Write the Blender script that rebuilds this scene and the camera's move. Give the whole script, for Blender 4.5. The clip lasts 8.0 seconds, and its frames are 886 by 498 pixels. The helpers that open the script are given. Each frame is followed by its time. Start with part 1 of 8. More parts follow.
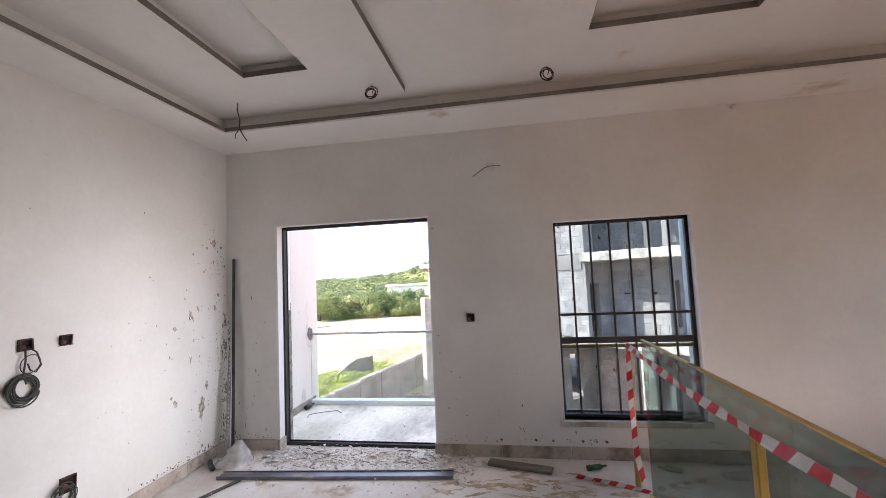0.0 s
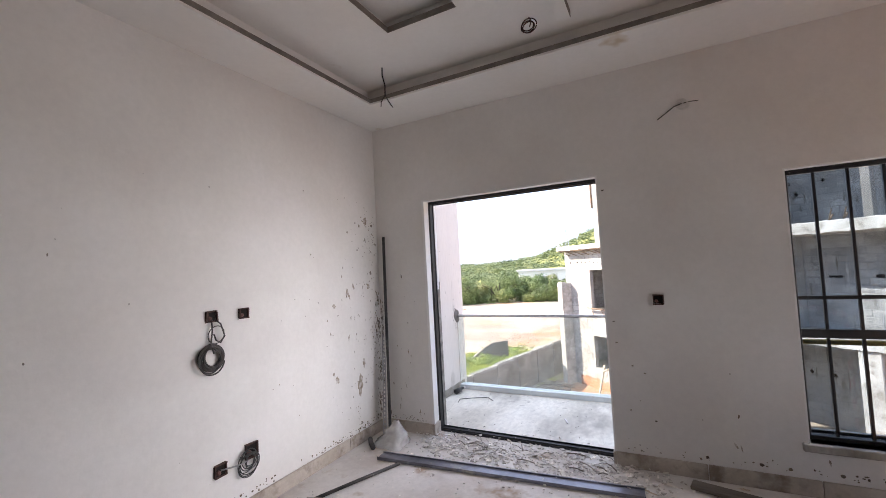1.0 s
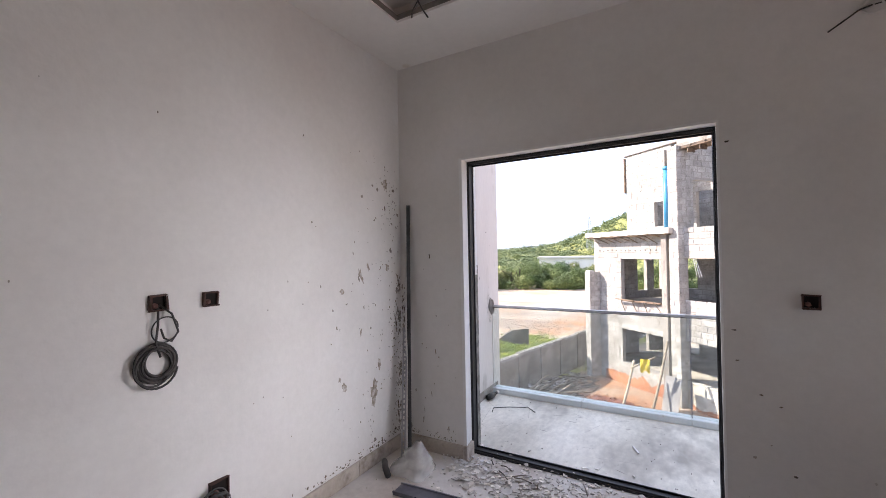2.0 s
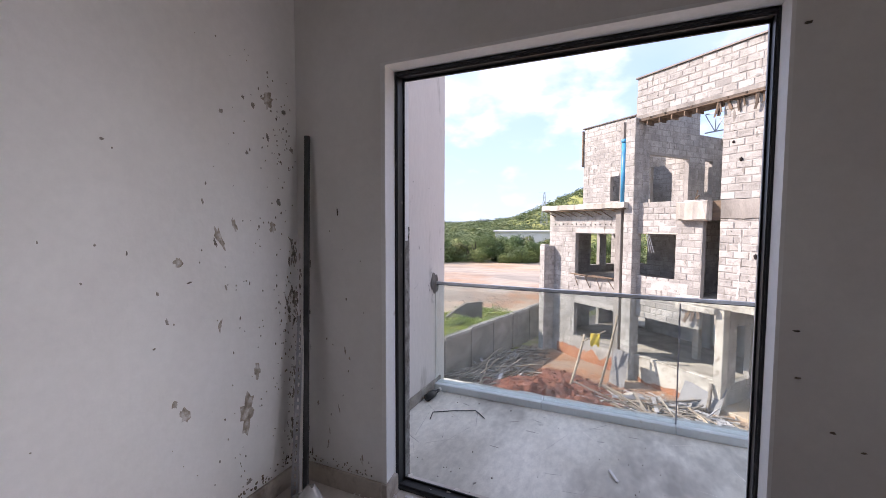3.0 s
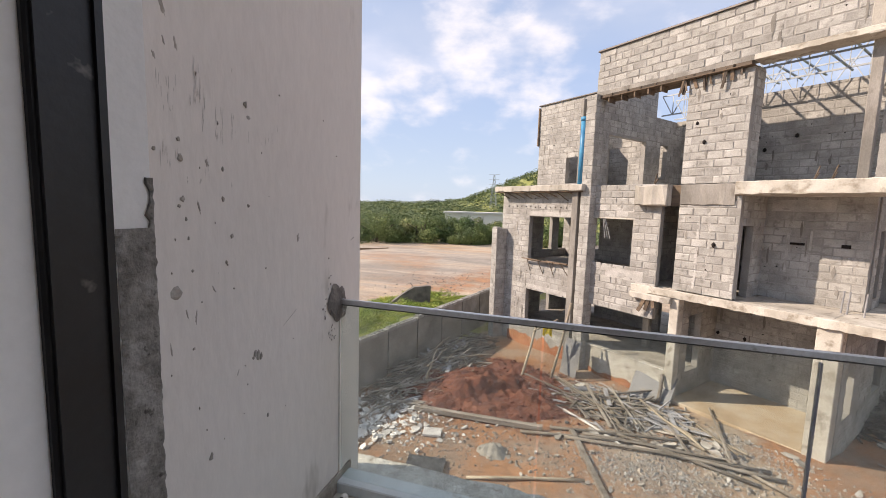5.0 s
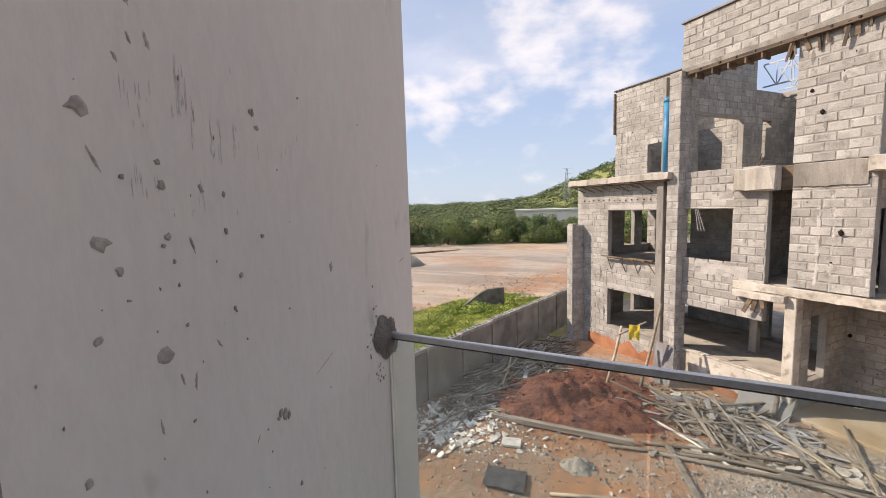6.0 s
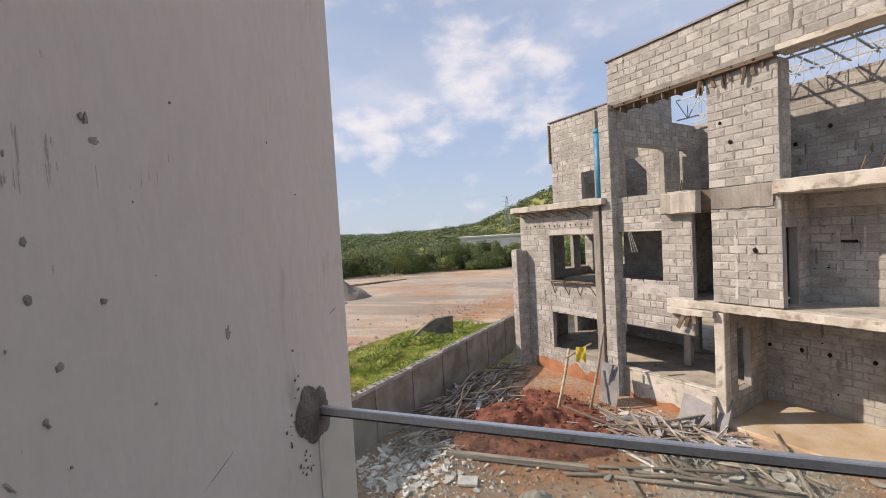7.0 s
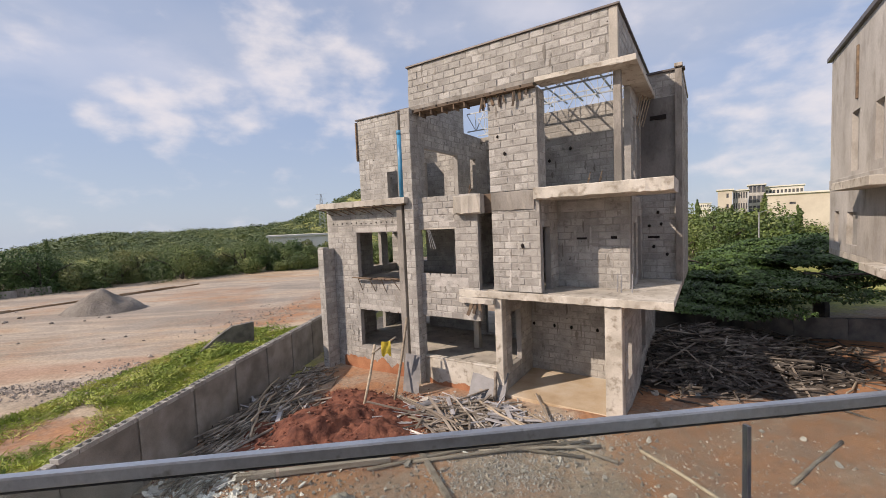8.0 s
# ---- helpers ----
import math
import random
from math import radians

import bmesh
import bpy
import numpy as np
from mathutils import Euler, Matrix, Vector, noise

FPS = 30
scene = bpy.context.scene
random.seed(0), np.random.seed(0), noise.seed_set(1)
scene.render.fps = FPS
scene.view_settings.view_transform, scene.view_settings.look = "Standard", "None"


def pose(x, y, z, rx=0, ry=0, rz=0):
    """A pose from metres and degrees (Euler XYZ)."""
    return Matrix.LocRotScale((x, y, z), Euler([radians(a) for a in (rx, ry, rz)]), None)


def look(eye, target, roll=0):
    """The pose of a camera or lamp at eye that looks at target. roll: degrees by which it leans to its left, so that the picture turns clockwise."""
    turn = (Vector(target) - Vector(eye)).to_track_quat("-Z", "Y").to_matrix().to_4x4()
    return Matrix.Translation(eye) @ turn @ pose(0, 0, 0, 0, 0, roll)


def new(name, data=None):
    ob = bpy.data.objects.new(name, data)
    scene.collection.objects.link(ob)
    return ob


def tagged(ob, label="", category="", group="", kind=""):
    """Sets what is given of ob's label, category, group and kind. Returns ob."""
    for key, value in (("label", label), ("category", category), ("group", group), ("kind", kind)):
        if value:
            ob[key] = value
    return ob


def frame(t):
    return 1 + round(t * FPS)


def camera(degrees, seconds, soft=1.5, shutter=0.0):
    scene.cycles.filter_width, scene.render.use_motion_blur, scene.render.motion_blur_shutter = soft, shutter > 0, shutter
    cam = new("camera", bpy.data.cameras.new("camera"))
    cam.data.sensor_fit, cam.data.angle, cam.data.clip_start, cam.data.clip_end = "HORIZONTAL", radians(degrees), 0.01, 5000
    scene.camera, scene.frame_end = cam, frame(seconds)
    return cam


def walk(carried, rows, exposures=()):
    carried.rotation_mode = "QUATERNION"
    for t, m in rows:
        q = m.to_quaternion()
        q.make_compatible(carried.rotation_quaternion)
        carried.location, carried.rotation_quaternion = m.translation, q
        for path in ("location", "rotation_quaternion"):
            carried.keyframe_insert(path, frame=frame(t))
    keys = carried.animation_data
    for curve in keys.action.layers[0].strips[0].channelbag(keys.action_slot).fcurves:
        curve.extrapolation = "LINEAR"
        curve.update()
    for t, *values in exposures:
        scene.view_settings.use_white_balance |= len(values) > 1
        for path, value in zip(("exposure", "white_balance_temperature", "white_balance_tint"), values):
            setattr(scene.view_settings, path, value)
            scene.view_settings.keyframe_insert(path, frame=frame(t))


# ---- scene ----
cam = camera(94.8, 8.0, soft=0.9)
PATH = [
    (0, (0.716, 0.856, 1.626), (0.392, 2.825, 1.762), -2.5),
    (0.5, (0.507, 1.049, 1.584), (-0.204, 2.917, 1.661), -3.2),
    (1, (0.329, 1.27, 1.551), (-0.592, 3.043, 1.647), -3.1),
    (1.2, (0.159, 1.37, 1.554), (-0.833, 3.102, 1.678), -2.7),
    (2.3, (-0.305, 2.274, 1.471), (-1.283, 4.018, 1.436), -0.5),
    (2.5, (-0.364, 2.476, 1.438), (-1.299, 4.242, 1.375), -0.4),
    (3, (-0.519, 2.917, 1.432), (-1.339, 4.738, 1.314), 0.2),
    (3.5, (-0.664, 3.418, 1.391), (-1.307, 5.306, 1.246), 0.6),
    (4, (-0.748, 3.77, 1.38), (-1.238, 5.704, 1.243), 1.8),
    (4.2, (-0.79, 3.858, 1.402), (-1.253, 5.799, 1.269), 2.3),
    (5.3, (-1.044, 4.618, 1.389), (-1.72, 6.484, 1.138), 0.7),
    (5.5, (-1.041, 4.686, 1.395), (-1.785, 6.524, 1.131), -0.3),
    (6, (-1.09, 4.781, 1.436), (-2.001, 6.549, 1.228), -1.7),
    (6.5, (-1.133, 4.866, 1.567), (-2.125, 6.603, 1.568), -1.6),
    (6.7, (-1.168, 4.917, 1.551), (-2.088, 6.693, 1.563), -2.0),
    (7, (-1.209, 5.053, 1.458), (-1.876, 6.937, 1.378), -3.3),
    (7.2, (-1.072, 5.021, 1.445), (-1.534, 6.962, 1.296), -3.8),
    (7.5, (-1.001, 5.139, 1.4), (-1.17, 7.123, 1.215), -4.1),
    (7.7, (-1.008, 5.207, 1.37), (-1.028, 7.2, 1.209), -3.7),
    (8, (-0.847, 5.361, 1.335), (-0.642, 7.347, 1.208), -2.4),
]
EXPOSURES = [(0.0, 2.15, 6950, 20), (1.0, 1.92, 6900, 21), (2.3, 1.4, 6750, 23), (3.0, 0.92, 6600, 24), (3.5, 0.75, 6950, 23), (4.2, 0.45, 7250, 20), (5.3, 0.36, 7500, 19), (7.0, 0.08, 7450, 18), (8.0, -0.08, 7350, 19)]
walk(cam, [(t, look(eye, target, roll)) for t, eye, target, roll in PATH], EXPOSURES)

# ---- light: afternoon sun and a sky with broken cloud ----
SUN_EL, SUN_AZ = radians(35), math.atan2(-0.97, -0.24)      # azimuth from +y towards +x
TO_SUN = Vector((math.sin(SUN_AZ) * math.cos(SUN_EL), math.cos(SUN_AZ) * math.cos(SUN_EL), math.sin(SUN_EL)))


def build_world():
    w = bpy.data.worlds.new("sky")
    scene.world = w
    w.use_nodes = True
    nt = w.node_tree
    N, L = nt.nodes, nt.links
    N.clear()
    out = N.new("ShaderNodeOutputWorld")
    bg = N.new("ShaderNodeBackground")
    sky = N.new("ShaderNodeTexSky")
    sky.sky_type = "NISHITA"
    sky.sun_disc = False
    sky.sun_elevation, sky.sun_rotation = SUN_EL, SUN_AZ
    sky.air_density, sky.dust_density, sky.ozone_density = 1.0, 0.6, 2.0
    tc = N.new("ShaderNodeTexCoord")
    sep = N.new("ShaderNodeSeparateXYZ")
    L.new(tc.outputs["Generated"], sep.inputs[0])

    def math_node(op, a, b=None):
        n = N.new("ShaderNodeMath")
        n.operation = op
        for k, v in enumerate((a, b)):
            if v is None:
                continue
            if isinstance(v, (int, float)):
                n.inputs[k].default_value = v
            else:
                L.new(v, n.inputs[k])
        return n.outputs[0]

    def span(x, a, b, c, d):
        n = N.new("ShaderNodeMapRange")
        n.interpolation_type = "SMOOTHSTEP"
        n.inputs[1].default_value, n.inputs[2].default_value, n.inputs[3].default_value, n.inputs[4].default_value = a, b, c, d
        L.new(x, n.inputs[0])
        return n.outputs[0]

    def mix(fac, a, b):
        n = N.new("ShaderNodeMixRGB")
        for k, v in enumerate((fac, a, b)):
            if isinstance(v, tuple):
                n.inputs[k].default_value = v
            elif isinstance(v, (int, float)):
                n.inputs[k].default_value = v
            else:
                L.new(v, n.inputs[k])
        return n.outputs[0]

    # moist haze thins with height
    z = sep.outputs["Z"]
    haze = mix(span(z, 0.0, 0.35, 0.0, 1.0), (2.9, 3.9, 5.2, 1), (2.2, 3.3, 5.3, 1))
    clear = mix(span(z, 0.15, 0.75, 0.88, 0.25), sky.outputs[0], haze)
    # broken cloud seen in perspective; unseen deck added overhead for fill light
    low = math_node("ADD", math_node("MAXIMUM", z, 0.0), 0.16)
    flat = N.new("ShaderNodeCombineXYZ")
    L.new(math_node("DIVIDE", sep.outputs["X"], low), flat.inputs[0])
    L.new(math_node("DIVIDE", sep.outputs["Y"], low), flat.inputs[1])

    def noise_at(vec, scale, detail, rough, loc):
        mp = N.new("ShaderNodeMapping")
        mp.inputs["Location"].default_value = loc
        L.new(vec, mp.inputs["Vector"])
        n = N.new("ShaderNodeTexNoise")
        n.inputs["Scale"].default_value, n.inputs["Detail"].default_value, n.inputs["Roughness"].default_value = scale, detail, rough
        L.new(mp.outputs[0], n.inputs["Vector"])
        return n.outputs["Fac"]

    veil = noise_at(flat.outputs[0], 0.8, 4, 0.45, (3.1, 1.7, 0))
    tall = N.new("ShaderNodeMapping")
    tall.inputs["Scale"].default_value = (1.0, 1.0, 1.9)
    L.new(tc.outputs["Generated"], tall.inputs["Vector"])
    puff = noise_at(tall.outputs[0], 11.0, 6, 0.52, (0.3, 0.2, 0.5))
    # cumulus heads: azimuth from +y towards +x, height, half width, all in degrees
    heads = None
    for az, el, r in ((-13, 22, 7.5), (-21.5, 15.5, 4.5), (-27.5, 12.8, 4), (-32, 13.5, 3.5), (-6, 17.5, 6.5), (47, 9.5, 9), (53, 4, 7)):
        d = (math.sin(radians(az)) * math.cos(radians(el)), math.cos(radians(az)) * math.cos(radians(el)), math.sin(radians(el)))
        dot = N.new("ShaderNodeVectorMath")
        dot.operation = "DOT_PRODUCT"
        dot.inputs[1].default_value = d
        L.new(tc.outputs["Generated"], dot.inputs[0])
        h = span(dot.outputs["Value"], math.cos(radians(r * 1.25)), math.cos(radians(r * 0.15)), 0.0, 1.0)
        heads = h if heads is None else math_node("MAXIMUM", heads, h)
    body = math_node("ADD", math_node("MULTIPLY", heads, 0.25), puff)
    heap = span(body, 0.51, 0.97, 0.0, 1.0)
    thin = math_node("MULTIPLY", span(veil, 0.30, 0.62, 0.1, 0.9), span(z, 0.16, 0.42, 0.0, 1.0))
    grey = mix(span(noise_at(flat.outputs[0], 1.7, 6, 0.5, (8.0, 2.0, 0)), 0.40, 0.65, 0.0, 1.0), (3.1, 3.85, 5.1, 1), (4.7, 5.2, 6.1, 1))
    # closed cloud high up, out of view, brightens the balcony
    col = mix(math_node("MAXIMUM", thin, span(z, 0.58, 0.85, 0.0, 0.9)), clear, grey)
    col = mix(math_node("MULTIPLY", heap, 0.72), col, (5.9, 6.1, 6.5, 1))
    L.new(col, bg.inputs["Color"])
    bg.inputs["Strength"].default_value = 0.15
    L.new(bg.outputs[0], out.inputs[0])


build_world()
sun = new("sun", bpy.data.lights.new("sun", "SUN"))
sun.data.energy, sun.data.angle, sun.data.color = 4.5, radians(0.6), (1.0, 0.92, 0.80)
sun.rotation_euler = TO_SUN.to_track_quat("Z", "Y").to_euler()


def sky_opening(name, m, sx, sy, energy, spread=180):
    """An area lamp added in a window opening to stand in for sky light."""
    ld = bpy.data.lights.new(name, "AREA")
    ld.shape, ld.size, ld.size_y, ld.energy, ld.color = "RECTANGLE", sx, sy, energy, (0.92, 0.96, 1.0)
    ld.spread = radians(spread)
    ob = new(name, ld)
    ob.matrix_world = m
    return ob


# barred window of the room, throwing the sky's light across to the west wall
sky_opening("barred_window_light", look((1.88, 4.71, 1.35), (-2.17, 3.6, 0.85)), 0.24, 1.5, 3.1, 50)
# fill lamps in two invented, unseen east wall openings: hall and lower stairwell
sky_opening("window_light", pose(5.48, 2.6, 1.65, 0, 76, 4), 1.6, 1.4, 2.6, 62)
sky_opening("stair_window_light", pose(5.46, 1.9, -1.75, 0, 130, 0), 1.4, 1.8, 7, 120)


# ---- materials ----
def mat(name, base, rough=0.8, metal=0.0, spec=None):
    m = bpy.data.materials.new(name)
    m.use_nodes = True
    b = m.node_tree.nodes["Principled BSDF"]
    b.inputs["Base Color"].default_value = (*base, 1)
    b.inputs["Roughness"].default_value = rough
    b.inputs["Metallic"].default_value = metal
    if spec is not None:
        b.inputs["Specular IOR Level"].default_value = spec
    return m


def shade(m, cols, scale=3.0, grain=40.0, grain_amt=0.25, bump=0.2, bump_scale=60.0, stain=None, stain_scale=9.0, stain_at=(0.62, 0.7), per=0.0, rough_var=0.1, stretch=(1, 1, 1), bump_dist=0.01):
    """Two-scale colour variation, optional stains, piece-by-piece variation and bump, in object metres."""
    nt = m.node_tree
    N, L = nt.nodes, nt.links
    b = N["Principled BSDF"]
    tc = N.new("ShaderNodeTexCoord")
    mp = N.new("ShaderNodeMapping")
    mp.inputs["Scale"].default_value = stretch
    geo = N.new("ShaderNodeNewGeometry")
    oi = N.new("ShaderNodeObjectInfo")
    shift = N.new("ShaderNodeVectorMath")
    shift.operation = "ADD"
    sc = N.new("ShaderNodeVectorMath")
    sc.operation = "SCALE"
    sc.inputs[0].default_value = (37.0, 19.0, 11.0)
    L.new(oi.outputs["Random"], sc.inputs["Scale"])
    L.new(tc.outputs["Object"], shift.inputs[0])
    L.new(sc.outputs[0], shift.inputs[1])
    L.new(shift.outputs[0], mp.inputs["Vector"])
    big = N.new("ShaderNodeTexNoise")
    big.inputs["Scale"].default_value, big.inputs["Detail"].default_value = scale, 5
    L.new(mp.outputs[0], big.inputs["Vector"])
    ramp = N.new("ShaderNodeValToRGB")
    ramp.color_ramp.elements[0].position, ramp.color_ramp.elements[1].position = 0.35, 0.65
    ramp.color_ramp.elements[0].color, ramp.color_ramp.elements[1].color = (*cols[0], 1), (*cols[-1], 1)
    if len(cols) == 3:
        e = ramp.color_ramp.elements.new(0.5)
        e.color = (*cols[1], 1)
    L.new(big.outputs["Fac"], ramp.inputs[0])
    col = ramp.outputs[0]
    fine = N.new("ShaderNodeTexNoise")
    fine.inputs["Scale"].default_value, fine.inputs["Detail"].default_value, fine.inputs["Roughness"].default_value = grain, 6, 0.7
    L.new(mp.outputs[0], fine.inputs["Vector"])
    mr = N.new("ShaderNodeMapRange")
    mr.inputs[3].default_value, mr.inputs[4].default_value = 1 - grain_amt, 1 + grain_amt
    mr.inputs[1].default_value, mr.inputs[2].default_value = 0.25, 0.75
    L.new(fine.outputs["Fac"], mr.inputs[0])
    val = mr.outputs[0]
    if per:
        add = N.new("ShaderNodeMath")
        add.operation = "ADD"
        L.new(oi.outputs["Random"], add.inputs[0])
        L.new(geo.outputs["Random Per Island"], add.inputs[1])
        fr = N.new("ShaderNodeMath")
        fr.operation = "FRACT"
        L.new(add.outputs[0], fr.inputs[0])
        pm = N.new("ShaderNodeMapRange")
        pm.inputs[3].default_value, pm.inputs[4].default_value = 1 - per, 1 + per
        L.new(fr.outputs[0], pm.inputs[0])
        mu = N.new("ShaderNodeMath")
        mu.operation = "MULTIPLY"
        L.new(val, mu.inputs[0])
        L.new(pm.outputs[0], mu.inputs[1])
        val = mu.outputs[0]
    sv = N.new("ShaderNodeVectorMath")
    sv.operation = "SCALE"
    L.new(col, sv.inputs[0])
    L.new(val, sv.inputs["Scale"])
    col = sv.outputs[0]
    if stain:
        st = N.new("ShaderNodeTexNoise")
        st.inputs["Scale"].default_value, st.inputs["Detail"].default_value, st.inputs["Roughness"].default_value = stain_scale, 4, 0.6
        L.new(mp.outputs[0], st.inputs["Vector"])
        sr = N.new("ShaderNodeMapRange")
        sr.inputs[1].default_value, sr.inputs[2].default_value = stain_at
        L.new(st.outputs["Fac"], sr.inputs[0])
        mx = N.new("ShaderNodeMixRGB")
        L.new(sr.outputs[0], mx.inputs[0])
        L.new(col, mx.inputs[1])
        mx.inputs[2].default_value = (*stain, 1)
        col = mx.outputs[0]
    L.new(col, b.inputs["Base Color"])
    if rough_var:
        rr = N.new("ShaderNodeMapRange")
        r0 = b.inputs["Roughness"].default_value
        rr.inputs[3].default_value, rr.inputs[4].default_value = max(0.02, r0 - rough_var), min(1, r0 + rough_var)
        L.new(big.outputs["Fac"], rr.inputs[0])
        L.new(rr.outputs[0], b.inputs["Roughness"])
    if bump:
        bn = N.new("ShaderNodeTexNoise")
        bn.inputs["Scale"].default_value, bn.inputs["Detail"].default_value = bump_scale, 6
        L.new(mp.outputs[0], bn.inputs["Vector"])
        bp = N.new("ShaderNodeBump")
        bp.inputs["Strength"].default_value, bp.inputs["Distance"].default_value = bump, bump_dist
        L.new(bn.outputs["Fac"], bp.inputs["Height"])
        L.new(bp.outputs[0], b.inputs["Normal"])
    return m


def glass_mat(name, tint=(0.93, 0.97, 0.95), rough=0.0, dust=(0.02, 0.12)):
    m = bpy.data.materials.new(name)
    m.use_nodes = True
    nt = m.node_tree
    N, L = nt.nodes, nt.links
    N.clear()
    out = N.new("ShaderNodeOutputMaterial")
    tr = N.new("ShaderNodeBsdfTransparent")
    tr.inputs[0].default_value = (*tint, 1)
    gl = N.new("ShaderNodeBsdfGlossy")
    gl.inputs["Roughness"].default_value = rough
    df = N.new("ShaderNodeBsdfDiffuse")
    df.inputs[0].default_value = (0.7, 0.7, 0.68, 1)
    lw = N.new("ShaderNodeLayerWeight")
    lw.inputs[0].default_value = 0.5
    pw = N.new("ShaderNodeMath")
    pw.operation, pw.inputs[1].default_value = "POWER", 4.0
    fr = N.new("ShaderNodeMapRange")
    fr.inputs[3].default_value, fr.inputs[4].default_value = 0.03, 0.55
    L.new(lw.outputs["Facing"], pw.inputs[0])
    L.new(pw.outputs[0], fr.inputs[0])
    nz = N.new("ShaderNodeTexNoise")
    nz.inputs["Scale"].default_value, nz.inputs["Detail"].default_value = 6, 6
    tc = N.new("ShaderNodeTexCoord")
    L.new(tc.outputs["Object"], nz.inputs["Vector"])
    mr = N.new("ShaderNodeMapRange")
    mr.inputs[1].default_value, mr.inputs[2].default_value, mr.inputs[3].default_value, mr.inputs[4].default_value = 0.40, 0.70, dust[0], dust[1]
    L.new(nz.outputs["Fac"], mr.inputs[0])
    m1, m2 = N.new("ShaderNodeMixShader"), N.new("ShaderNodeMixShader")
    L.new(mr.outputs[0], m1.inputs[0])
    L.new(tr.outputs[0], m1.inputs[1])
    L.new(df.outputs[0], m1.inputs[2])
    L.new(fr.outputs[0], m2.inputs[0])
    L.new(m1.outputs[0], m2.inputs[1])
    L.new(gl.outputs[0], m2.inputs[2])
    L.new(m2.outputs[0], out.inputs[0])
    return m


M = {}
M["plaster"] = shade(mat("painted_plaster", (0.6, 0.57, 0.54), 0.75), [(0.72, 0.69, 0.66), (0.77, 0.75, 0.72), (0.81, 0.79, 0.77)], 1.1, 25, 0.04, 0.12, 35, stain=(0.38, 0.33, 0.27), stain_scale=3.5, stain_at=(0.76, 0.95))
M["plaster_out"] = shade(mat("balcony_render", (0.5, 0.46, 0.42), 0.85), [(0.67, 0.622, 0.578), (0.745, 0.697, 0.652)], 1.4, 30, 0.05, 0.18, 30, stain=(0.36, 0.32, 0.27), stain_scale=4.0, stain_at=(0.62, 0.78), stretch=(1, 1, 0.35))
M["reveal"] = shade(mat("white_reveal_paint", (0.75, 0.73, 0.71), 0.7), [(0.80, 0.79, 0.77), (0.87, 0.86, 0.84)], 2, 40, 0.04, 0.15, 40, stain=(0.4, 0.35, 0.3), stain_scale=8, stain_at=(0.7, 0.78))
M["ceiling"] = shade(mat("ceiling_paint", (0.72, 0.68, 0.64), 0.85), [(0.80, 0.77, 0.73), (0.86, 0.84, 0.81)], 0.8, 20, 0.03, 0.05, 30, stain=(0.62, 0.52, 0.40), stain_scale=1.6, stain_at=(0.66, 0.74))
M["screed"] = shade(mat("cement_screed", (0.42, 0.36, 0.31), 0.8), [(0.56, 0.50, 0.45), (0.68, 0.64, 0.60), (0.74, 0.71, 0.68)], 1.6, 22, 0.10, 0.3, 30, stain=(0.42, 0.32, 0.24), stain_scale=3.0, stain_at=(0.60, 0.72))
M["balc_screed"] = shade(mat("balcony_screed", (0.42, 0.40, 0.37), 0.7), [(0.56, 0.53, 0.465), (0.70, 0.67, 0.60), (0.80, 0.77, 0.70)], 2.2, 26, 0.18, 0.3, 30, stain=(0.36, 0.335, 0.30), stain_scale=2.4, stain_at=(0.52, 0.70), stretch=(1, 0.5, 1))
M["skirting"] = shade(mat("skirting_tile", (0.42, 0.33, 0.26), 0.5), [(0.42, 0.36, 0.30), (0.55, 0.49, 0.43)], 4, 40, 0.12, 0.15, 40, stain=(0.22, 0.17, 0.13), stain_scale=6, stain_at=(0.48, 0.66))
M["kerb"] = shade(mat("kerb_marble", (0.68, 0.70, 0.69), 0.35), [(0.60, 0.66, 0.68), (0.72, 0.76, 0.77)], 3, 40, 0.06, 0.1, 40, stain=(0.45, 0.42, 0.36), stain_scale=9, stain_at=(0.62, 0.75))
M["black_metal"] = shade(mat("black_powder_coat", (0.012, 0.012, 0.014), 0.45), [(0.010, 0.010, 0.012), (0.02, 0.02, 0.022)], 6, 60, 0.2, 0.1, 60, stain=(0.16, 0.15, 0.14), stain_scale=14, stain_at=(0.68, 0.76))
M["steel"] = shade(mat("brushed_steel", (0.5, 0.51, 0.53), 0.33, 0.6), [(0.52, 0.53, 0.55), (0.68, 0.69, 0.71)], 5, 60, 0.15, 0.08, 80, stain=(0.25, 0.23, 0.20), stain_scale=12, stain_at=(0.62, 0.72))
M["gold"] = shade(mat("gold_metal", (0.55, 0.36, 0.10), 0.3, 0.9), [(0.50, 0.32, 0.09), (0.60, 0.42, 0.16)], 5, 50, 0.12, 0.05, 60)
# dust film made stronger to stand in for veiling reflections
M["glass"] = glass_mat("clear_glass", dust=(0.085, 0.18))
M["glass_green"] = glass_mat("green_tinted_glass", (0.56, 0.64, 0.61), dust=(0.01, 0.05))
M["tape_red"] = shade(mat("tape_red", (0.62, 0.03, 0.05), 0.4), [(0.55, 0.02, 0.04), (0.68, 0.05, 0.07)], 8, 40, 0.1, 0.1, 50)
M["tape_white"] = shade(mat("tape_white", (0.75, 0.73, 0.72), 0.4), [(0.66, 0.62, 0.62), (0.8, 0.79, 0.78)], 8, 40, 0.08, 0.1, 50)
M["pvc"] = shade(mat("white_pvc", (0.72, 0.71, 0.68), 0.4), [(0.64, 0.62, 0.58), (0.76, 0.75, 0.72)], 6, 40, 0.08, 0.05, 40)
M["grey_pvc"] = shade(mat("galvanised_strip", (0.36, 0.36, 0.37), 0.45, 0.4), [(0.30, 0.30, 0.31), (0.42, 0.42, 0.43)], 6, 40, 0.12, 0.1, 40)
